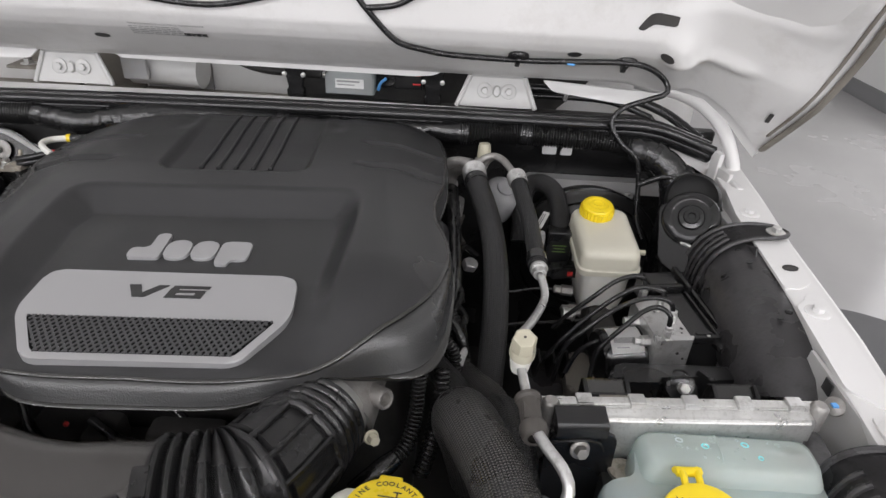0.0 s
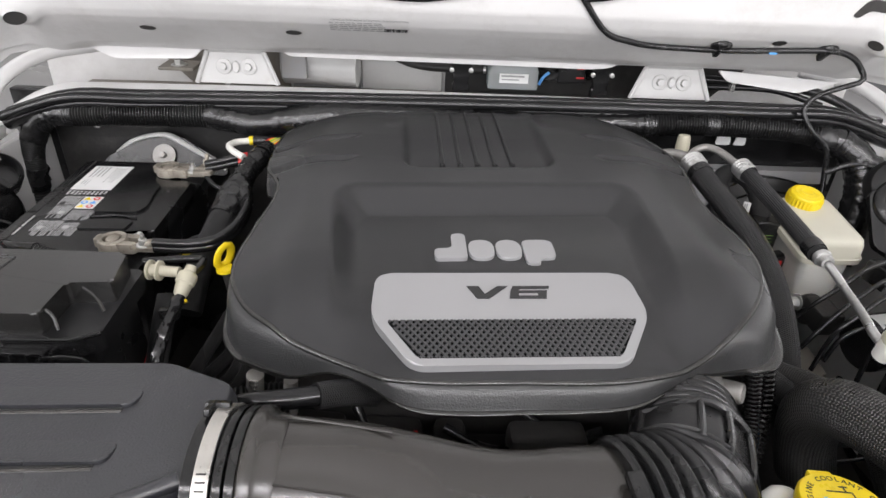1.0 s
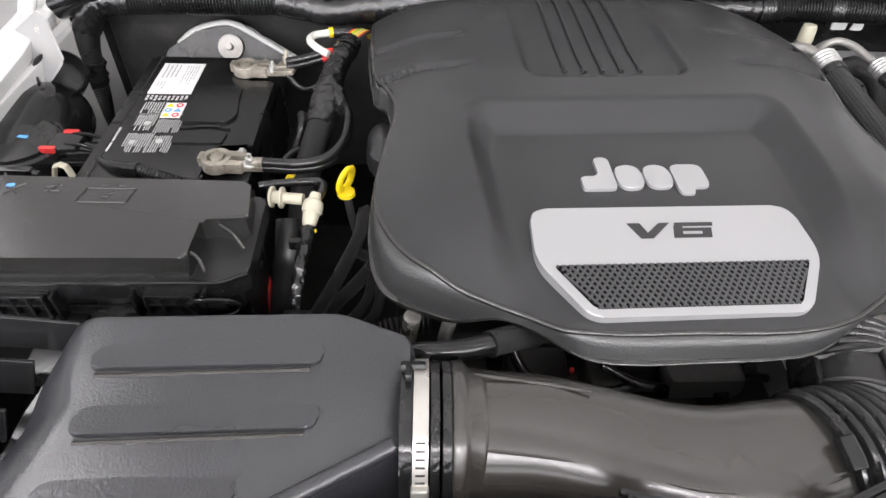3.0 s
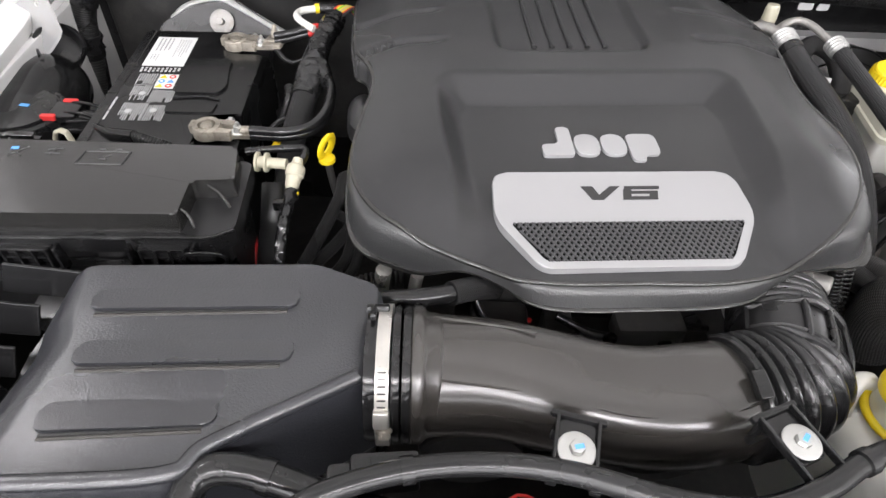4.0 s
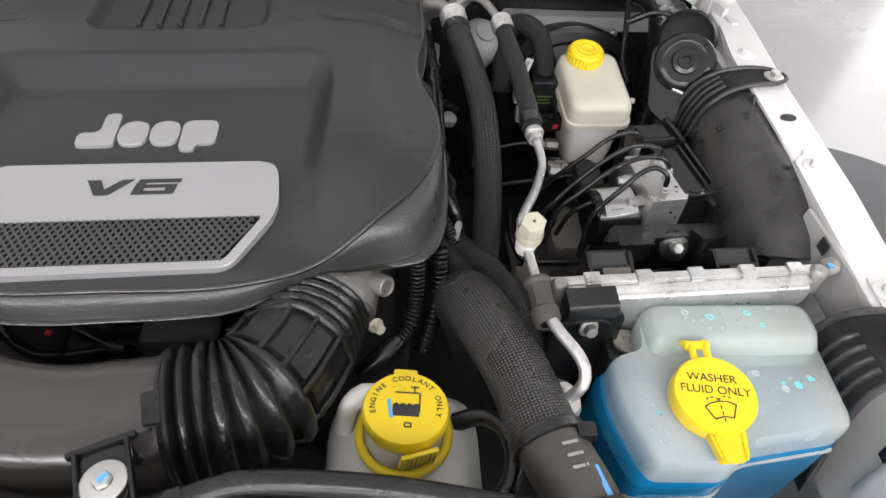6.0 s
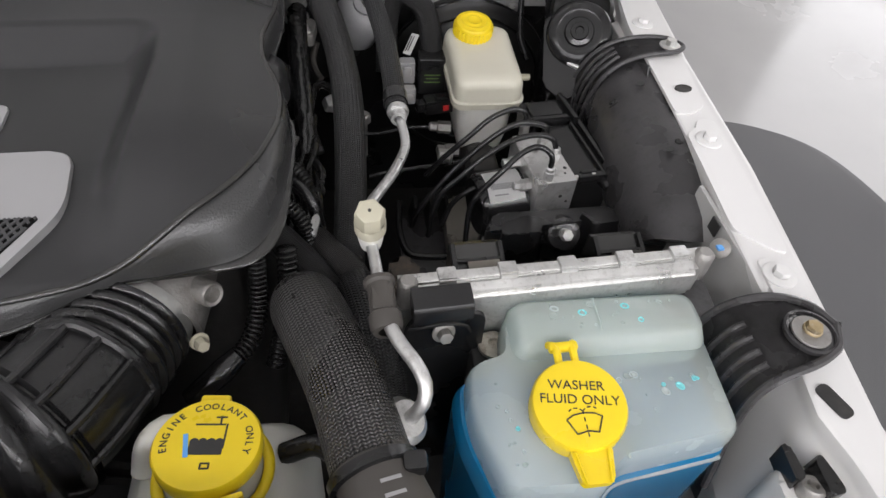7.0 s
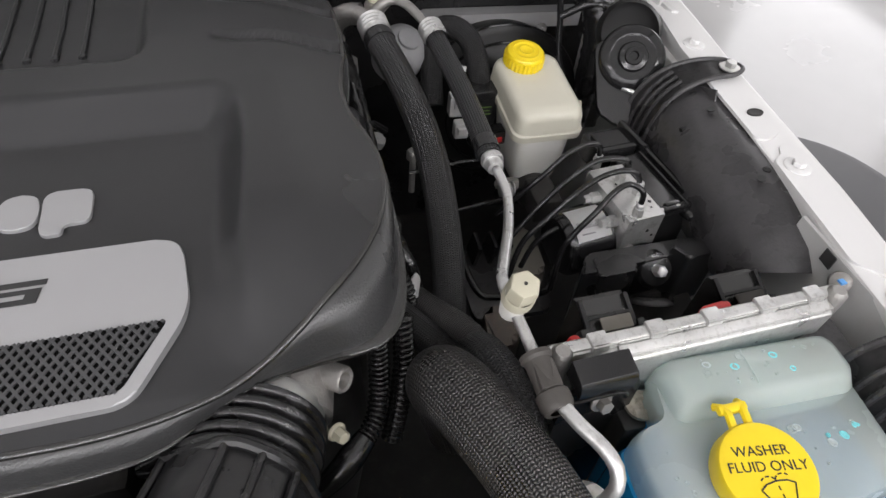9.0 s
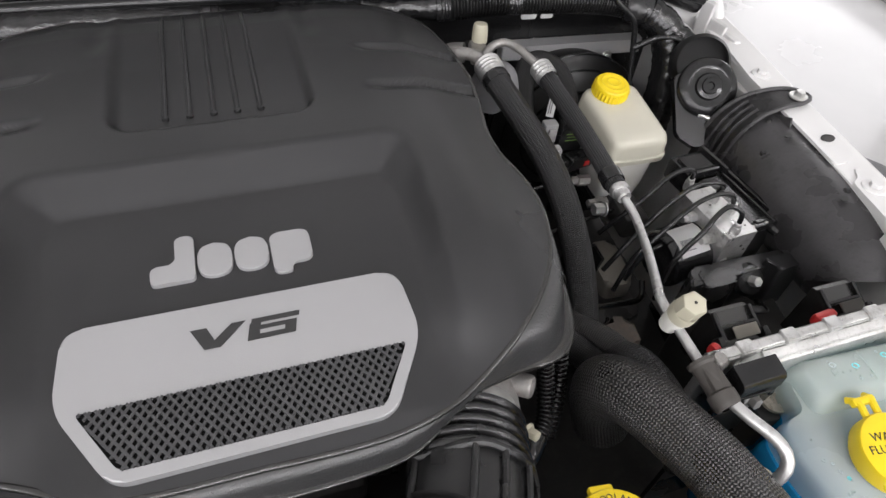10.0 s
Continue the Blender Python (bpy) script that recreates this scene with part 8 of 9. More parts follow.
part("tube", bm, RUBBER, wh)
bm = bmesh.new()
sweep(bm, [on_hood(0.16, 0.172), on_hood(0.206, 0.178), on_hood(0.25, 0.202), on_hood(0.262, 0.215), on_hood(0.264, 0.24)], 0.0042, seg=10)
part("branch", bm, RUBBER, wh)
for x in (0.378, 0.535):
    bm = bmesh.new()
    hp = hood_pose(x, 0.104, 0.001)
    hp.translation += O
    lathe(bm, [(0.014, 0), (0.014, 0.003), (0.011, 0.006), (0, 0.006)], hp @ Matrix.Diagonal((1.1, 0.8, 1, 1)), 20)
    rbox(bm, (0, 0, 0), (0.008, 0.022, 0.01), 0.002, hp @ pose(0, -0.012, 0.004))
    part("clip", bm, RUBBER, wh)
bm = bmesh.new()
bm2 = on_hood(0.455, 0.10, 0.0102)
rbox(bm, bm2, (0.012, 0.002, 0.003), 0.0005)
part("paint_mark", bm, BLUE, wh)
hose("fender_cable", [(0.585, 0.90, 1.17), (0.62, 0.89, 1.19), (0.65, 0.865, 1.19), (0.675, 0.83, 1.172)], 0.005, RUBBER, "thin black cable reaching over to the fender", "cable", seg=10)

# ---- things in the cowl ----
wm = thing("wiper_motor", "wiper motor under a clear cover in the cowl", "motor", (0.10, 1.085, 1.245))
bm = bmesh.new()
loft(bm, [(-0.042, 0.045, -0.015, 0.03, -0.01), (-0.042, 0.045, -0.015, 0.03, 0.02), (-0.034, 0.04, -0.008, 0.028, 0.036)], r=0.006)
part("clear_cover", bm, CLEAR, wm, "clear plastic cover")
bm = bmesh.new()
lathe(bm, [(0, 0.03), (0.014, 0.03), (0.016, 0.02), (0.016, -0.03), (0, -0.03)], pose(0, 0.008, 0.012, 0, 90, 0), 24)
part("motor", bm, CAST, wm)
bm = bmesh.new()
rbox(bm, (0.002, -0.0165, 0.009), (0.05, 0.001, 0.016), 0)
lb = part("label", bm, PAPER, wm)
bm = bmesh.new()
rbox(bm, (0.0, -0.0173, 0.013), (0.04, 0.0004, 0.003), 0)
rbox(bm, (-0.004, -0.0173, 0.007), (0.03, 0.0004, 0.002), 0)
part("print", bm, GREYINK, lb)
bm = bmesh.new()
sweep(bm, [(-0.045, 0.01, 0.015), (-0.09, 0.012, 0.016), (-0.13, 0.02, 0.02)], 0.006, seg=12)
part("rod", bm, ALU, wm)
for x in (0.01, 0.249):
    ps = thing("cowl_post", "black plastic post in the cowl", "post", (x, 1.06, 1.23), group="cowl posts")
    bm = bmesh.new()
    loft(bm, [(-0.014, 0.014, -0.008, 0.01, -0.002), (-0.015, 0.015, -0.008, 0.01, 0.012), (-0.012, 0.012, -0.006, 0.008, 0.016), (-0.018, 0.018, -0.008, 0.01, 0.052), (-0.019, 0.019, -0.008, 0.01, 0.058)], r=0.003)
    part("post", bm, BLACK, ps)
    for dx in (-0.018, 0.018):
        bm = bmesh.new()
        lathe(bm, [(0.004, 0), (0.004, 0.004), (0, 0.005)], facing((dx * 0.9, -0.008, 0.04), (0, -1, 0)), 10)
        part("pin", bm, ZINC, ps)
cj = thing("cowl_wiring", "black wiring junction with red locks in the cowl", "wiring", (0.195, 1.10, 1.25))
for k in range(5):
    bm = bmesh.new()
    sweep(bm, [(-0.05, 0.0, -0.005 + 0.006 * k), (-0.02 + 0.004 * k, -0.01, 0.002 * k), (0.03, 0.0, 0.005 * k), (0.07, 0.005, 0.004 + 0.003 * k)], 0.0035, seg=8)
    part("wire", bm, BLACK, cj)
bm = bmesh.new()
rbox(bm, (0.01, -0.004, 0.012), (0.05, 0.03, 0.034), 0.004)
part("housing", bm, BLACK, cj)
bm = bmesh.new()
sweep(bm, [(-0.045, -0.012, -0.01), (-0.04, -0.016, 0.004), (-0.03, -0.014, 0.012)], 0.0028, seg=8)
part("blue_wire", bm, BLUE, cj)
for z in (0.006, 0.022):
    bm = bmesh.new()
    rbox(bm, (0.024, -0.02, z), (0.014, 0.003, 0.003), 0.0008)
    part("lock", bm, RED, cj)
hose("wiper_linkage", [(-0.10, 1.10, 1.275), (-0.07, 1.10, 1.265), (-0.03, 1.095, 1.262), (0.05, 1.09, 1.262)], 0.008, DARK, "dark wiper linkage rod in the cowl", "rod", seg=12)
hose("cowl_harness", [(0.33, 1.09, 1.25), (0.42, 1.08, 1.262), (0.50, 1.07, 1.262), (0.58, 1.05, 1.262), (0.64, 1.02, 1.25), (0.69, 0.97, 1.225)], 0.008, RUBBER, "black harness through the cowl", "wiring", seg=12)
hose("cowl_harness", [(0.33, 1.08, 1.246), (0.45, 1.07, 1.252), (0.55, 1.05, 1.255), (0.62, 1.02, 1.24)], 0.0055, RUBBER, "thin black harness through the cowl", "wiring", seg=12)
bm = bmesh.new()
rbox(bm, (0.478, 1.06, 1.262), (0.008, 0.016, 0.026), 0.002)
tagged(part("pipe_clip", bm, ALU), "small metal clip on the cowl harness", "clip")

# ---- battery cables and connectors ----
for dz in (0.0, 0.007):
    hose("battery_cable", [(-0.352, 0.622, 1.166 + dz), (-0.315, 0.618, 1.168 + dz), (-0.285, 0.63, 1.168 + dz), (-0.27, 0.66, 1.17 + dz), (-0.268, 0.70, 1.172 + dz), (-0.276, 0.735, 1.168 + dz), (-0.29, 0.76, 1.165)], 0.0056, SHINY, "black battery cable curving to the taped harness", "cable", seg=12)
for dz in (0.0, 0.0075):
    hose("battery_cable", [(-0.364, 0.843, 1.168 + dz), (-0.345, 0.843, 1.172 + dz), (-0.318, 0.848, 1.178 + dz)], 0.0052, SHINY, "black sleeve on the red battery cable", "cable", seg=12)
    hose("battery_cable", [(-0.322, 0.847, 1.177 + dz), (-0.308, 0.851, 1.18 + dz), (-0.298, 0.862, 1.183), (-0.29, 0.878, 1.183)], 0.0044, RED, "red insulated battery cable at the rear post", "cable", seg=12)
hs = thing("taped_harness", "wrinkled black taped wiring harness beside the battery", "wiring")
bm = bmesh.new()
sweep(bm, [(-0.282, 0.885, 1.184), (-0.29, 0.855, 1.182), (-0.297, 0.82, 1.178), (-0.3, 0.785, 1.173), (-0.303, 0.75, 1.164), (-0.308, 0.72, 1.155)], 0.016, radii=[0.0145, 0.0145, 0.0145, 0.016, 0.0185, 0.0165], seg=30, step=0.003, crumple=0.003)
sweep(bm, [(-0.296, 0.775, 1.172), (-0.284, 0.752, 1.17), (-0.278, 0.735, 1.169)], 0.012, radii=[0.013, 0.011, 0.0085], seg=22, step=0.003, crumple=0.002)
part("tape", bm, TAPE, hs)
bm = bmesh.new()
sweep(bm, [(-0.306, 0.725, 1.156), (-0.312, 0.69, 1.142), (-0.317, 0.65, 1.125), (-0.32, 0.60, 1.09)], 0.0155, seg=24)
part("sleeve", bm, BRAID, hs, "black woven sleeve")
bm = bmesh.new()
lathe(bm, [(0.0152, -0.003), (0.0162, 0.0), (0.0152, 0.003)], facing((-0.287, 0.866, 1.183), (0.2, 1, 0.05)), 24)
part("tape_edge", bm, TAPE, hs)
for k, m in enumerate((RED, YELLOW, GREEN, YELLOW, OFFWHITE, YELLOW, RED, INK)):
    dx = 0.0032 * k
    hose("coloured_wire", [(-0.289 + dx * 0.6, 0.878 - dx * 0.1, 1.19), (-0.282 + dx * 0.8, 0.894 - dx * 0.2, 1.196 - 0.0004 * k), (-0.271 + dx * 0.7, 0.914 - dx * 0.3, 1.19), (-0.262 + dx * 0.4, 0.93, 1.17)], 0.0018, m, "thin coloured wire out of the taped harness", "wire", seg=6)
wc = thing("white_cable", "white cable loop with a yellow band", "cable")
bm = bmesh.new()
sweep(bm, [(-0.308, 0.842, 1.188), (-0.324, 0.852, 1.192), (-0.335, 0.867, 1.194), (-0.332, 0.885, 1.193), (-0.318, 0.892, 1.193), (-0.31, 0.895, 1.193)], 0.005, seg=12)
part("cable", bm, TANK2, wc)
bm = bmesh.new()
sweep(bm, [(-0.313, 0.8945, 1.193), (-0.309, 0.8955, 1.193), (-0.306, 0.896, 1.193)], 0.0068, seg=12)
part("band", bm, YELLOW, wc)
bm = bmesh.new()
sweep(bm, [(-0.307, 0.896, 1.193), (-0.29, 0.899, 1.192), (-0.272, 0.905, 1.188)], 0.0075, seg=12)
part("sleeve", bm, RUBBER, wc)
hose("sensor_wire", [(-0.36, 0.83, 1.16), (-0.345, 0.82, 1.15), (-0.325, 0.82, 1.15), (-0.31, 0.83, 1.15)], 0.003, RUBBER, "thin black sensor wire", "wire", seg=8)
bm = bmesh.new()
rbox(bm, (-0.312, 0.832, 1.152), (0.004, 0.012, 0.006), 0.001)
tagged(part("wire_tape", bm, GREEN), "green tape round a thin wire", "tape")
hose("ground_wire", [(-0.335, 0.66, 1.12), (-0.345, 0.675, 1.135), (-0.33, 0.695, 1.14), (-0.315, 0.69, 1.135)], 0.0032, RUBBER, "grey-black wire loop beside the harness", "wire", seg=8)
for k in range(3):
    hose("coloured_wire", [(-0.335 + 0.003 * k, 0.635, 1.14), (-0.328 + 0.003 * k, 0.645, 1.148), (-0.322 + 0.003 * k, 0.655, 1.15)], 0.0012, YELLOW, "thin yellow wire below the battery cable", "wire", seg=6)

hose("wiring_conduit", [(-0.345, 0.80, 1.12), (-0.338, 0.775, 1.13), (-0.337, 0.745, 1.128), (-0.345, 0.72, 1.11)], 0.006, LOOM, "thin corrugated conduit between battery and harness", "wiring", ripple=(0.0016, 0.0034), seg=12)
hose("sensor_wire", [(-0.365, 0.835, 1.16), (-0.35, 0.822, 1.15), (-0.33, 0.818, 1.152), (-0.315, 0.826, 1.16)], 0.0022, SHINY, "thin black sensor wire with a ringed end", "wire", seg=8)
dp = thing("dipstick", "yellow oil dipstick handle beside the engine cover", "dipstick", (-0.259, 0.578, 1.17))
bm = bmesh.new()
sweep(bm, [(0.0052 * math.cos(a) + 0.003 * math.sin(a), 0.008 * math.cos(a) + 0.004, 0.013 + 0.013 * math.sin(a)) for a in np.linspace(-1.57, 4.71, 25)], 0.003, seg=10, cap=False, flat=1.6)
lathe(bm, [(0, 0.002), (0.009, 0.001), (0.0095, -0.003), (0, -0.003)], None, 20)
part("ring", bm, YELLOW, dp)
bm = bmesh.new()
sweep(bm, [(0, 0, 0), (0.006, 0.0, -0.05), (0.02, 0.01, -0.15)], 0.0045, seg=10)
part("tube", bm, DARK, dp)

qc = thing("quick_connector", "cream plastic quick connectors on black fuel lines", "connector", (0, 0, 0))
bm = bmesh.new()
lathe(bm, [(0.013, 0.0), (0.013, 0.003), (0.008, 0.003), (0.008, 0.012), (0.013, 0.012), (0.013, 0.015), (0.007, 0.016), (0.007, 0.04), (0, 0.04)], facing((-0.3315, 0.56, 1.177), (1, -0.1, 0.0)) @ Matrix.Scale(0.82, 4), 24)
part("elbow", bm, OFFWHITE, qc)
bm = bmesh.new()
lathe(bm, [(0.006, -0.018), (0.0085, -0.014), (0.0095, -0.006), (0.0098, -0.002), (0.0118, 0.0), (0.0122, 0.008), (0.0112, 0.013), (0.0075, 0.016), (0.006, 0.024), (0, 0.024)], facing((-0.289, 0.542, 1.173), (0.15, 0.85, 0.5)) @ Matrix.Scale(0.84, 4), 24)
part("connector", bm, OFFWHITE, qc)
bm = bmesh.new()
lathe(bm, [(0.0028, 0), (0.0028, 0.002), (0.002, 0.003)], facing((-0.286, 0.527, 1.163), (0.2, -0.8, -0.4)), 14)
part("band", bm, YELLOW, qc)
bm = bmesh.new()
sweep(bm, [(-0.29, 0.528, 1.166), (-0.294, 0.50, 1.155), (-0.297, 0.47, 1.135), (-0.297, 0.44, 1.10)], 0.0058, seg=18, step=0.003, crumple=0.0022)
part("line", bm, SHINY, qc)
bm = bmesh.new()
sweep(bm, [(-0.297, 0.46, 1.12), (-0.296, 0.435, 1.10), (-0.292, 0.42, 1.06)], 0.0125, seg=16)
part("sleeve", bm, BRAID, qc)
bm = bmesh.new()
sweep(bm, [(-0.286, 0.552, 1.176), (-0.282, 0.575, 1.176), (-0.29, 0.592, 1.172), (-0.33, 0.59, 1.17), (-0.35, 0.585, 1.17)], 0.0045, seg=10)
part("line", bm, RUBBER, qc)
for k, (x, y) in enumerate(((-0.235, 0.50), (-0.225, 0.485))):
    hose("braided_line", [(x - 0.01, y + 0.03, 1.13), (x + 0.004, y + 0.025, 1.12), (x, y - 0.01, 1.10), (x - 0.035, y - 0.045, 1.08), (x - 0.06, y - 0.075, 1.06)], 0.0055, BRAID, "thin black braided line under the engine cover", "hose", seg=10)
hose("braided_line", [(-0.236, 0.572, 1.150), (-0.241, 0.568, 1.150), (-0.244, 0.545, 1.140), (-0.265, 0.514, 1.110), (-0.287, 0.490, 1.080), (-0.300, 0.485, 1.060)], 0.0072, BRAID, "black braided line curving down from the engine cover", "hose", seg=12)
hose("braided_line", [(-0.228, 0.525, 1.120), (-0.248, 0.512, 1.100), (-0.271, 0.499, 1.080), (-0.293, 0.485, 1.050)], 0.0072, BRAID, "black braided line curving down from the engine cover", "hose", seg=12)
hose("red_cable", [(-0.349, 0.540, 1.080), (-0.344, 0.521, 1.070), (-0.343, 0.510, 1.050)], 0.005, RED, "red cable low beside the fuse box", "cable", seg=10)
lp = thing("loom_plate", "black plastic loom carrier below the quick connectors", "bracket")
bm = bmesh.new()
sweep(bm, [(-0.322, 0.568, 1.140), (-0.321, 0.539, 1.120), (-0.325, 0.520, 1.090), (-0.329, 0.499, 1.060)], 0.012, seg=10, flat=0.35)
part("plate", bm, BLACK, lp)
bm = bmesh.new()
rbox(bm, (-0.301, 0.521, 1.150), (0.02, 0.008, 0.012), 0.002)
part("tie", bm, SHINY, lp)
hose("wiring_conduit", [(-0.265, 0.43, 1.10), (-0.235, 0.44, 1.105), (-0.205, 0.45, 1.11), (-0.17, 0.455, 1.11)], 0.009, LOOM, "black corrugated conduit beside the engine", "wiring", ripple=(0.0025, 0.005), seg=14)
for x, y in ((-0.1865, 0.419), (-0.1545, 0.415)):
    bm = bmesh.new()
    sweep(bm, [(x, y, 1.164), (x - 0.004, y + 0.003, 1.13), (x - 0.009, y + 0.008, 1.05)], 0.0076 if x < -0.17 else 0.0062, seg=18)
    tagged(part("coolant_pipe", bm, BAND), "upright aluminium pipe beside the engine", "pipe", group="aluminium pipes")
hose("coolant_elbow", [(-0.198, 0.376, 1.165), (-0.178, 0.37, 1.180), (-0.15, 0.368, 1.186), (-0.122, 0.378, 1.182), (-0.098, 0.394, 1.170)], 0.0085, SHINY, "black rubber hose in front of the engine", "hose", seg=20)
hose("braided_line", [(-0.125, 0.377, 1.182), (-0.104, 0.39, 1.174), (-0.082, 0.408, 1.155)], 0.011, BRAID, "black braided sleeve on the hose in front of the engine", "hose", seg=20)

# ---- engine block and dark parts under the cover ----
eb = thing("engine_block", "dark engine block under the plastic cover", "engine", (0.03, 0.60, 0.85))
bm = bmesh.new()
loft(bm, [(-0.22, 0.22, -0.14, 0.30, -0.12), (-0.24, 0.24, -0.16, 0.32, 0.12), (-0.22, 0.22, -0.14, 0.32, 0.26), (-0.18, 0.19, -0.12, 0.32, 0.31)], r=0.04)
part("block", bm, DARK, eb)
for x, y, z, sx, sy, sz in ((-0.10, -0.19, 0.20, 0.06, 0.06, 0.10), (0.0, -0.20, 0.21, 0.09, 0.05, 0.07), (0.1, -0.19, 0.18, 0.05, 0.06, 0.1), (-0.17, -0.17, 0.18, 0.05, 0.05, 0.12), (-0.045, -0.20, 0.25, 0.03, 0.04, 0.04), (0.04, -0.21, 0.27, 0.07, 0.03, 0.03)):
    bm = bmesh.new()
    rbox(bm, (x, y, z), (sx, sy, sz), 0.008, pose(0, 0, 0, 0, 0, 30 * x))
    part("front_casting", bm, DARK, eb)
for x, y, z, r in ((-0.03, -0.24, 0.16, 0.055), (0.09, -0.24, 0.10, 0.07), (-0.12, -0.24, 0.08, 0.06)):
    bm = bmesh.new()
    lathe(bm, [(0.02, 0.0), (r, 0.0), (r, 0.006), (r - 0.006, 0.01), (r, 0.014), (r, 0.02), (r * 0.7, 0.02), (r * 0.6, 0.012), (0, 0.012)], facing((x, y, z), (0, -1, 0)), 36)
    part("pulley", bm, DARK, eb)
for x, y, z in ((0.0, -0.225, 0.272), (-0.06, -0.22, 0.26), (0.055, -0.225, 0.265)):
    bm = bmesh.new()
    bolt(bm, facing((x, y, z), (0, -0.8, 0.5)), 0.0045, 0.006, 0.007)
    part("bolt", bm, SHINY, eb)
bm = bmesh.new()
rbox(bm, (-0.075, -0.205, 0.272), (0.004, 0.004, 0.004), 0.001)
part("sensor_dot", bm, RED, eb)
for k, pts in enumerate((((-0.10, 0.42, 1.13), (-0.085, 0.40, 1.11), (-0.06, 0.385, 1.105), (-0.03, 0.38, 1.11), (0.02, 0.385, 1.115)), ((-0.02, 0.395, 1.13), (0.02, 0.38, 1.12), (0.07, 0.385, 1.12), (0.12, 0.40, 1.125)), ((0.05, 0.41, 1.135), (0.08, 0.395, 1.125), (0.13, 0.39, 1.12)), ((-0.12, 0.38, 1.09), (-0.06, 0.37, 1.08), (0.0, 0.365, 1.085), (0.08, 0.37, 1.08)))):
    hose("engine_wire", pts, 0.005 - 0.0006 * k, RUBBER, "black wire in front of the engine", "wire", seg=10)

# ---- front edge: shroud, cable hose ----
sh = thing("radiator_shroud", "black plastic radiator shroud along the front edge", "shroud", (0.02, 0.15, 1.0))
bm = bmesh.new()
prism(bm, rounded([(-0.25, -0.06), (0.33, -0.06), (0.335, 0.055), (0.18, 0.06), (0.13, 0.035), (0.0, 0.03), (-0.245, 0.03)], 0.01), 0.0, 0.222, 0.006)
part("shell", bm, BOX, sh)
bm = bmesh.new()
sweep(bm, [(-0.2, 0.02, 0.224), (0.0, 0.022, 0.224), (0.12, 0.028, 0.224)], 0.003, seg=8)
part("ridge", bm, BOX, sh)
hose("front_hose", [(-0.30, 0.16, 1.205), (-0.235, 0.17, 1.222), (-0.204, 0.183, 1.23), (-0.156, 0.196, 1.232), (-0.105, 0.2, 1.232), (-0.056, 0.195, 1.232), (0.007, 0.178, 1.232), (0.055, 0.174, 1.232), (0.10, 0.187, 1.232), (0.135, 0.205, 1.23), (0.173, 0.216, 1.228), (0.247, 0.212, 1.226), (0.32, 0.20, 1.222)], 0.0075, RUBBER, "black rubber hose along the radiator shroud", "hose", seg=16, ends=((-0.156, 0.196, 1.232), (0.135, 0.205, 1.23)))
hose("front_hose", [(-0.31, 0.14, 1.17), (-0.303, 0.185, 1.185), (-0.297, 0.205, 1.192), (-0.28, 0.212, 1.195), (-0.25, 0.208, 1.192), (-0.205, 0.195, 1.185), (-0.16, 0.185, 1.18)], 0.011, RUBBER, "black rubber hose looping in front of the air filter box", "hose", seg=16, ends=((-0.25, 0.208, 1.192),))
fc = thing("front_connector", "black wiring connector with a red lock", "connector", (-0.172, 0.21, 1.195), 4)
bm = bmesh.new()
rbox(bm, (0, 0, 0), (0.046, 0.022, 0.02), 0.003)
rbox(bm, (-0.03, -0.002, -0.002), (0.018, 0.018, 0.016), 0.004)
rbox(bm, (0.006, 0, 0.011), (0.03, 0.014, 0.004), 0.001)
part("housing", bm, BLACK, fc)
bm = bmesh.new()
rbox(bm, (-0.018, -0.004, 0.0115), (0.005, 0.005, 0.002), 0.0005)
part("lock", bm, RED, fc)
for k, m in enumerate((RED, GREEN, RED)):
    hose("coloured_wire", [(-0.092, 0.188 - 0.003 * k, 1.208), (-0.085, 0.19 - 0.003 * k, 1.211), (-0.076, 0.188 - 0.003 * k, 1.208)], 0.0011, m, "thin coloured wire below the front hose", "wire", seg=6)
for k in range(5):
    bm = bmesh.new()
    rbox(bm, (-0.45 + 0.035 * k, 0.165, 1.14), (0.003, 0.02, 0.06), 0.001)
    part("fin", bm, BLACK, ab)

# ---- left corner: liner, pump, plate ----
bm = bmesh.new()
rbox(bm, (-0.655, 0.34, 0.95), (0.014, 0.46, 0.36), 0.004, pose(0, 0, 0, 0, 6, 0))
tagged(part("splash_shield", bm, BLACK), "black plastic splash shield beside the air filter box", "shield")
lf = thing("fender_liner", "black plastic inner fender liner beside the battery", "liner", (0, 0, 0))
bm = bmesh.new()
sweep(bm, [(-0.66, 0.60, 1.07), (-0.665, 0.66, 1.09), (-0.672, 0.73, 1.10), (-0.68, 0.80, 1.105), (-0.685, 0.83, 1.08)], 0.055, seg=32, radii=[0.05, 0.056, 0.058, 0.054, 0.04])
part("shell", bm, SHINY, lf, smooth=60)
pu = thing("vacuum_pump", "round black plastic pump with a wired plug", "pump", (-0.655, 0.688, 1.088))
bm = bmesh.new()
lathe(bm, [(0.028, -0.10), (0.03, 0.02), (0.05, 0.03), (0.054, 0.035), (0.054, 0.05), (0.052, 0.056), (0.047, 0.058), (0.046, 0.0565), (0.044, 0.0565), (0.043, 0.061), (0.03, 0.0625), (0, 0.0625)], None, 48)
part("body", bm, BLACK, pu)
for k in range(6):
    a = k * 1.0472
    bm = bmesh.new()
    rbox(bm, (0.034 * math.cos(a), 0.034 * math.sin(a), -0.02), (0.012, 0.003, 0.09), 0.001, pose(0, 0, 0, 0, 0, math.degrees(a)))
    part("rib", bm, BLACK, pu)
bm = bmesh.new()
rbox(bm, (0.004, 0.004, 0.063), (0.017, 0.005, 0.0008), 0, pose(0, 0, 0, 0, 0, -8))
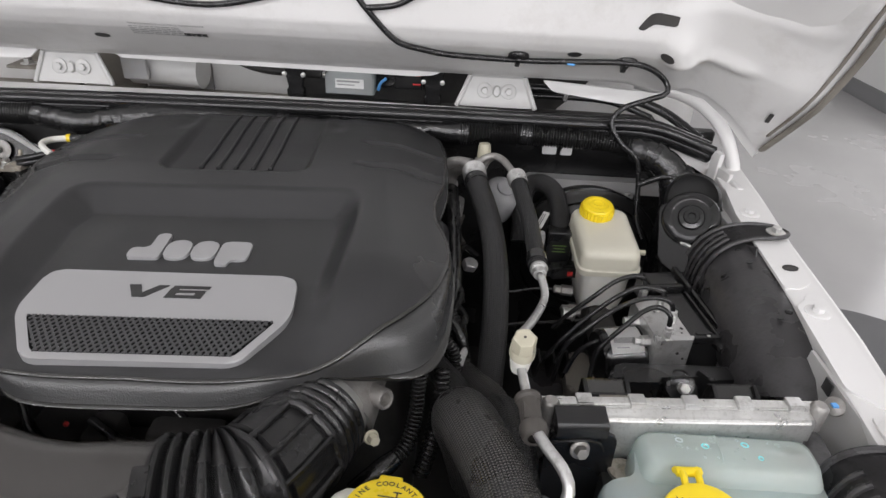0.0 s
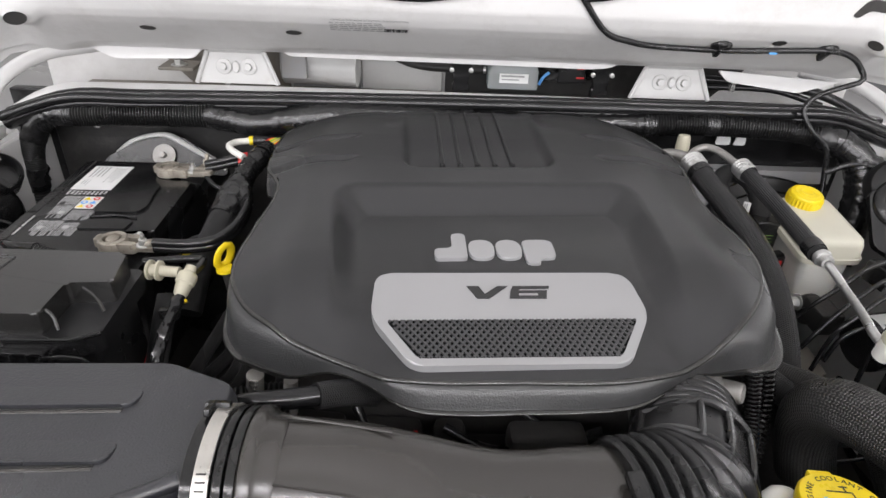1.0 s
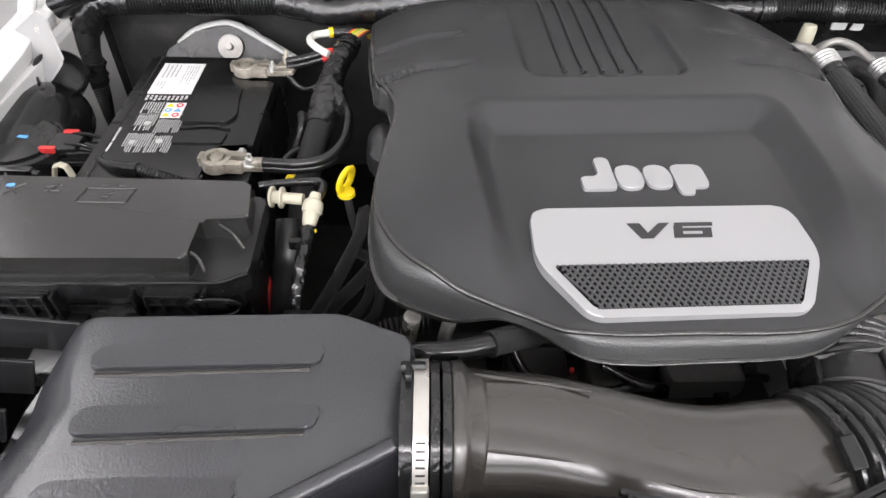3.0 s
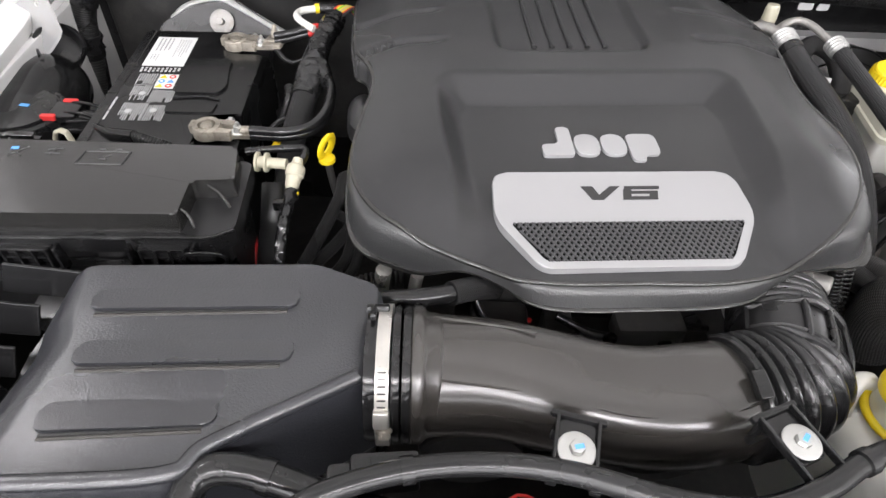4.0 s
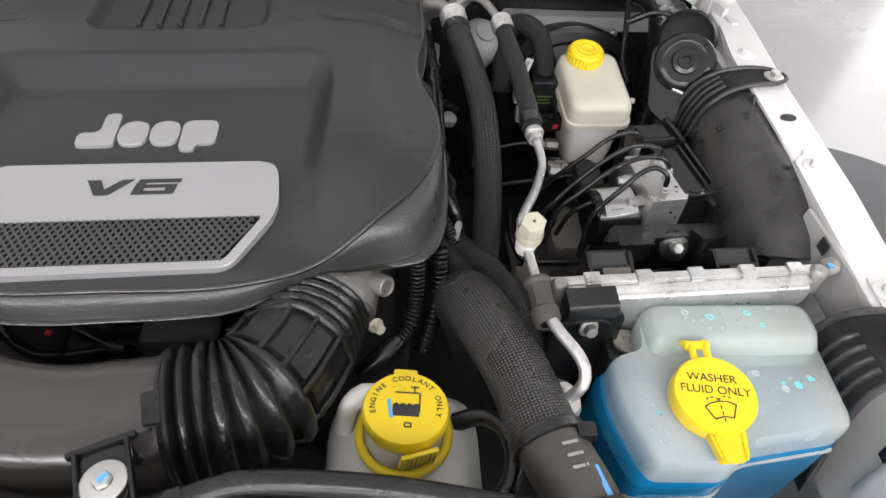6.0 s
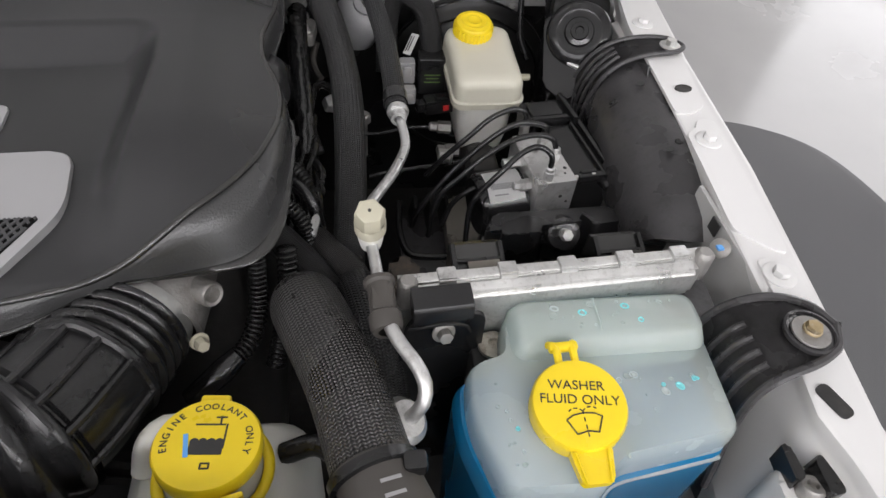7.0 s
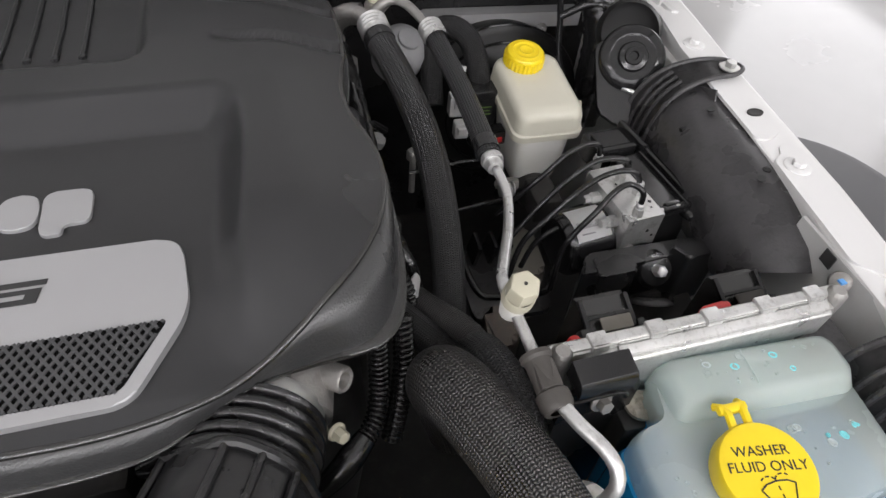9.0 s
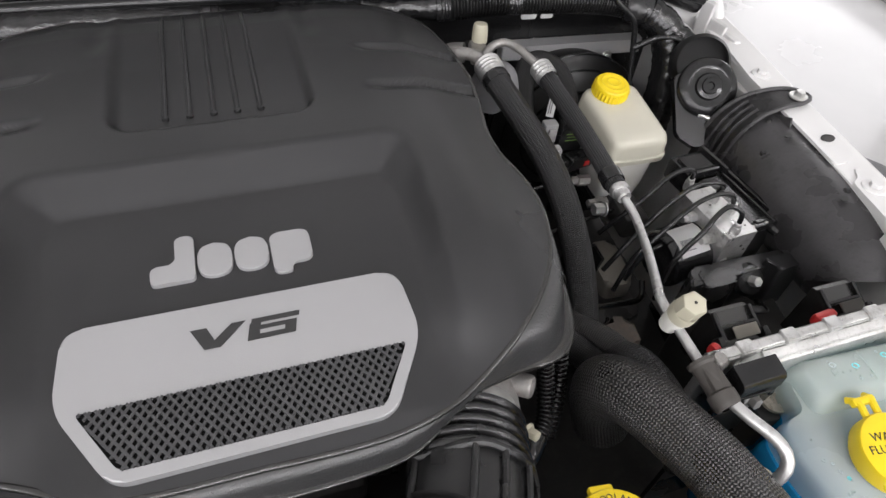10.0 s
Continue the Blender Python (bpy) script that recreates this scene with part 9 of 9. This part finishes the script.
part("paint_mark", bm, BLUE, pu)
bm = bmesh.new()
rbox(bm, (0.058, -0.002, 0.058), (0.034, 0.034, 0.01), 0.002)
rbox(bm, (0.085, -0.008, 0.052), (0.044, 0.026, 0.014), 0.003)
for dy in (-0.016, 0.006):
    sweep(bm, [(0.06, dy + 0.008, 0.062), (0.08, dy + 0.004, 0.064), (0.10, dy - 0.002, 0.061), (0.108, dy - 0.002, 0.052)], 0.0022, seg=8)
for dy in (-0.024, -0.017):
    rbox(bm, (0.06, dy, 0.046), (0.05, 0.004, 0.006), 0.001)
part("plug", bm, SHINY, pu)
for x, y in ((0.044, -0.018), (0.058, 0.016)):
    bm = bmesh.new()
    rbox(bm, (x, y, 0.061), (0.018, 0.007, 0.008), 0.002)
    part("lock", bm, RED, pu)
for k in range(3):
    bm = bmesh.new()
    sweep(bm, [(0.105, -0.008 - 0.003 * k, 0.05), (0.118, -0.014 - 0.003 * k, 0.052), (0.13, -0.022 - 0.002 * k, 0.05)], 0.0014, seg=6)
    part("wire", bm, BLUE if k != 1 else OFFWHITE, pu)
cs = thing("wire_sleeve", "thin corrugated wire sleeve with a moulded end across the battery", "wiring")
bm = bmesh.new()
sweep(bm, [(-0.546, 0.65, 1.15), (-0.52, 0.63, 1.158), (-0.486, 0.619, 1.162)], 0.0065, seg=14, radii=[0.0055, 0.006, 0.0072])
part("boot", bm, SHINY, cs)
bm = bmesh.new()
sweep(bm, [(-0.489, 0.62, 1.162), (-0.464, 0.611, 1.161), (-0.44, 0.605, 1.157), (-0.40, 0.598, 1.145)], 0.0055, seg=12, ripple=(0.0022, 0.0042))
part("sleeve", bm, LOOM, cs)
bm = bmesh.new()
sweep(bm, [(-0.566, 0.60, 1.165), (-0.561, 0.602, 1.178), (-0.551, 0.602, 1.178), (-0.547, 0.60, 1.165)], 0.0022, seg=10, flat=2.0)
tagged(part("ribbon_loop", bm, OFFWHITE), "small whitish ribbon loop behind the fuse box", "loop")
fcl = thing("fuse_box_clip", "black clip behind the fuse box lid", "clip", (-0.585, 0.58, 1.185))
bm = bmesh.new()
rbox(bm, (0, 0, 0.004), (0.03, 0.008, 0.003), 0.001)
rbox(bm, (0, 0.004, -0.004), (0.034, 0.008, 0.003), 0.001)
rbox(bm, (0, 0, -0.02), (0.024, 0.004, 0.04), 0.001)
part("bracket", bm, SHINY, fcl)
bk = thing("corner_bracket", "light grey painted bracket with a round opening", "bracket", (-0.72, 0.90, 1.16))
bm = bmesh.new()
c = [Vector(p) for p in ((-0.013, -0.016, 0.030), (0.037, -0.032, 0.065), (0.061, -0.054, 0.065), (0.069, -0.064, 0.015), (0.046, -0.076, -0.010), (0.022, -0.073, -0.010))]
lo = [bm.verts.new(v) for v in c]
hi = [bm.verts.new(v + Vector((-0.003, -0.002, -0.006))) for v in c]
bm.faces.new(lo), bm.faces.new(hi[::-1])
for k in range(6):
    bm.faces.new((lo[k], lo[(k + 1) % 6], hi[(k + 1) % 6], hi[k]))
bmesh.ops.bevel(bm, geom=list(bm.edges), offset=0.0015, segments=2, affect="EDGES")
part("plate", bm, GREYPAINT, bk)
bm = bmesh.new()
lathe(bm, [(0.03, -0.03), (0.033, 0.0), (0.03, 0.004), (0.027, 0.0), (0.026, -0.02), (0, -0.02)], facing((0.057, -0.067, -0.005), (0.5, -0.5, 0.7)), 28)
part("opening", bm, BLACK, bk)
bm = bmesh.new()
bolt(bm, facing((0.040, -0.045, 0.045), (0.3, -0.5, 0.8)), 0.004, 0.003, 0.006)
part("rivet", bm, ZINC, bk)

# ---- rear end of the fender: torn whitish bracket and sealer ----
rb = thing("hinge_bracket", "whitish painted bracket with torn sealer at the fender's end", "bracket", (0.70, 0.915, 1.19))
for pts, h in (([(-0.004, 0.012), (0.008, 0.014), (0.012, -0.002), (0.002, -0.008)], 0.034), ([(0.004, -0.006), (0.014, -0.008), (0.02, -0.032), (0.012, -0.036)], 0.014), ([(0.014, -0.03), (0.024, -0.032), (0.026, -0.062), (0.016, -0.06)], 0.005)):
    bm = bmesh.new()
    prism(bm, rounded(pts, 0.003, 3), -0.03, h, 0.002)
    part("tab", bm, INNERWHITE, rb)
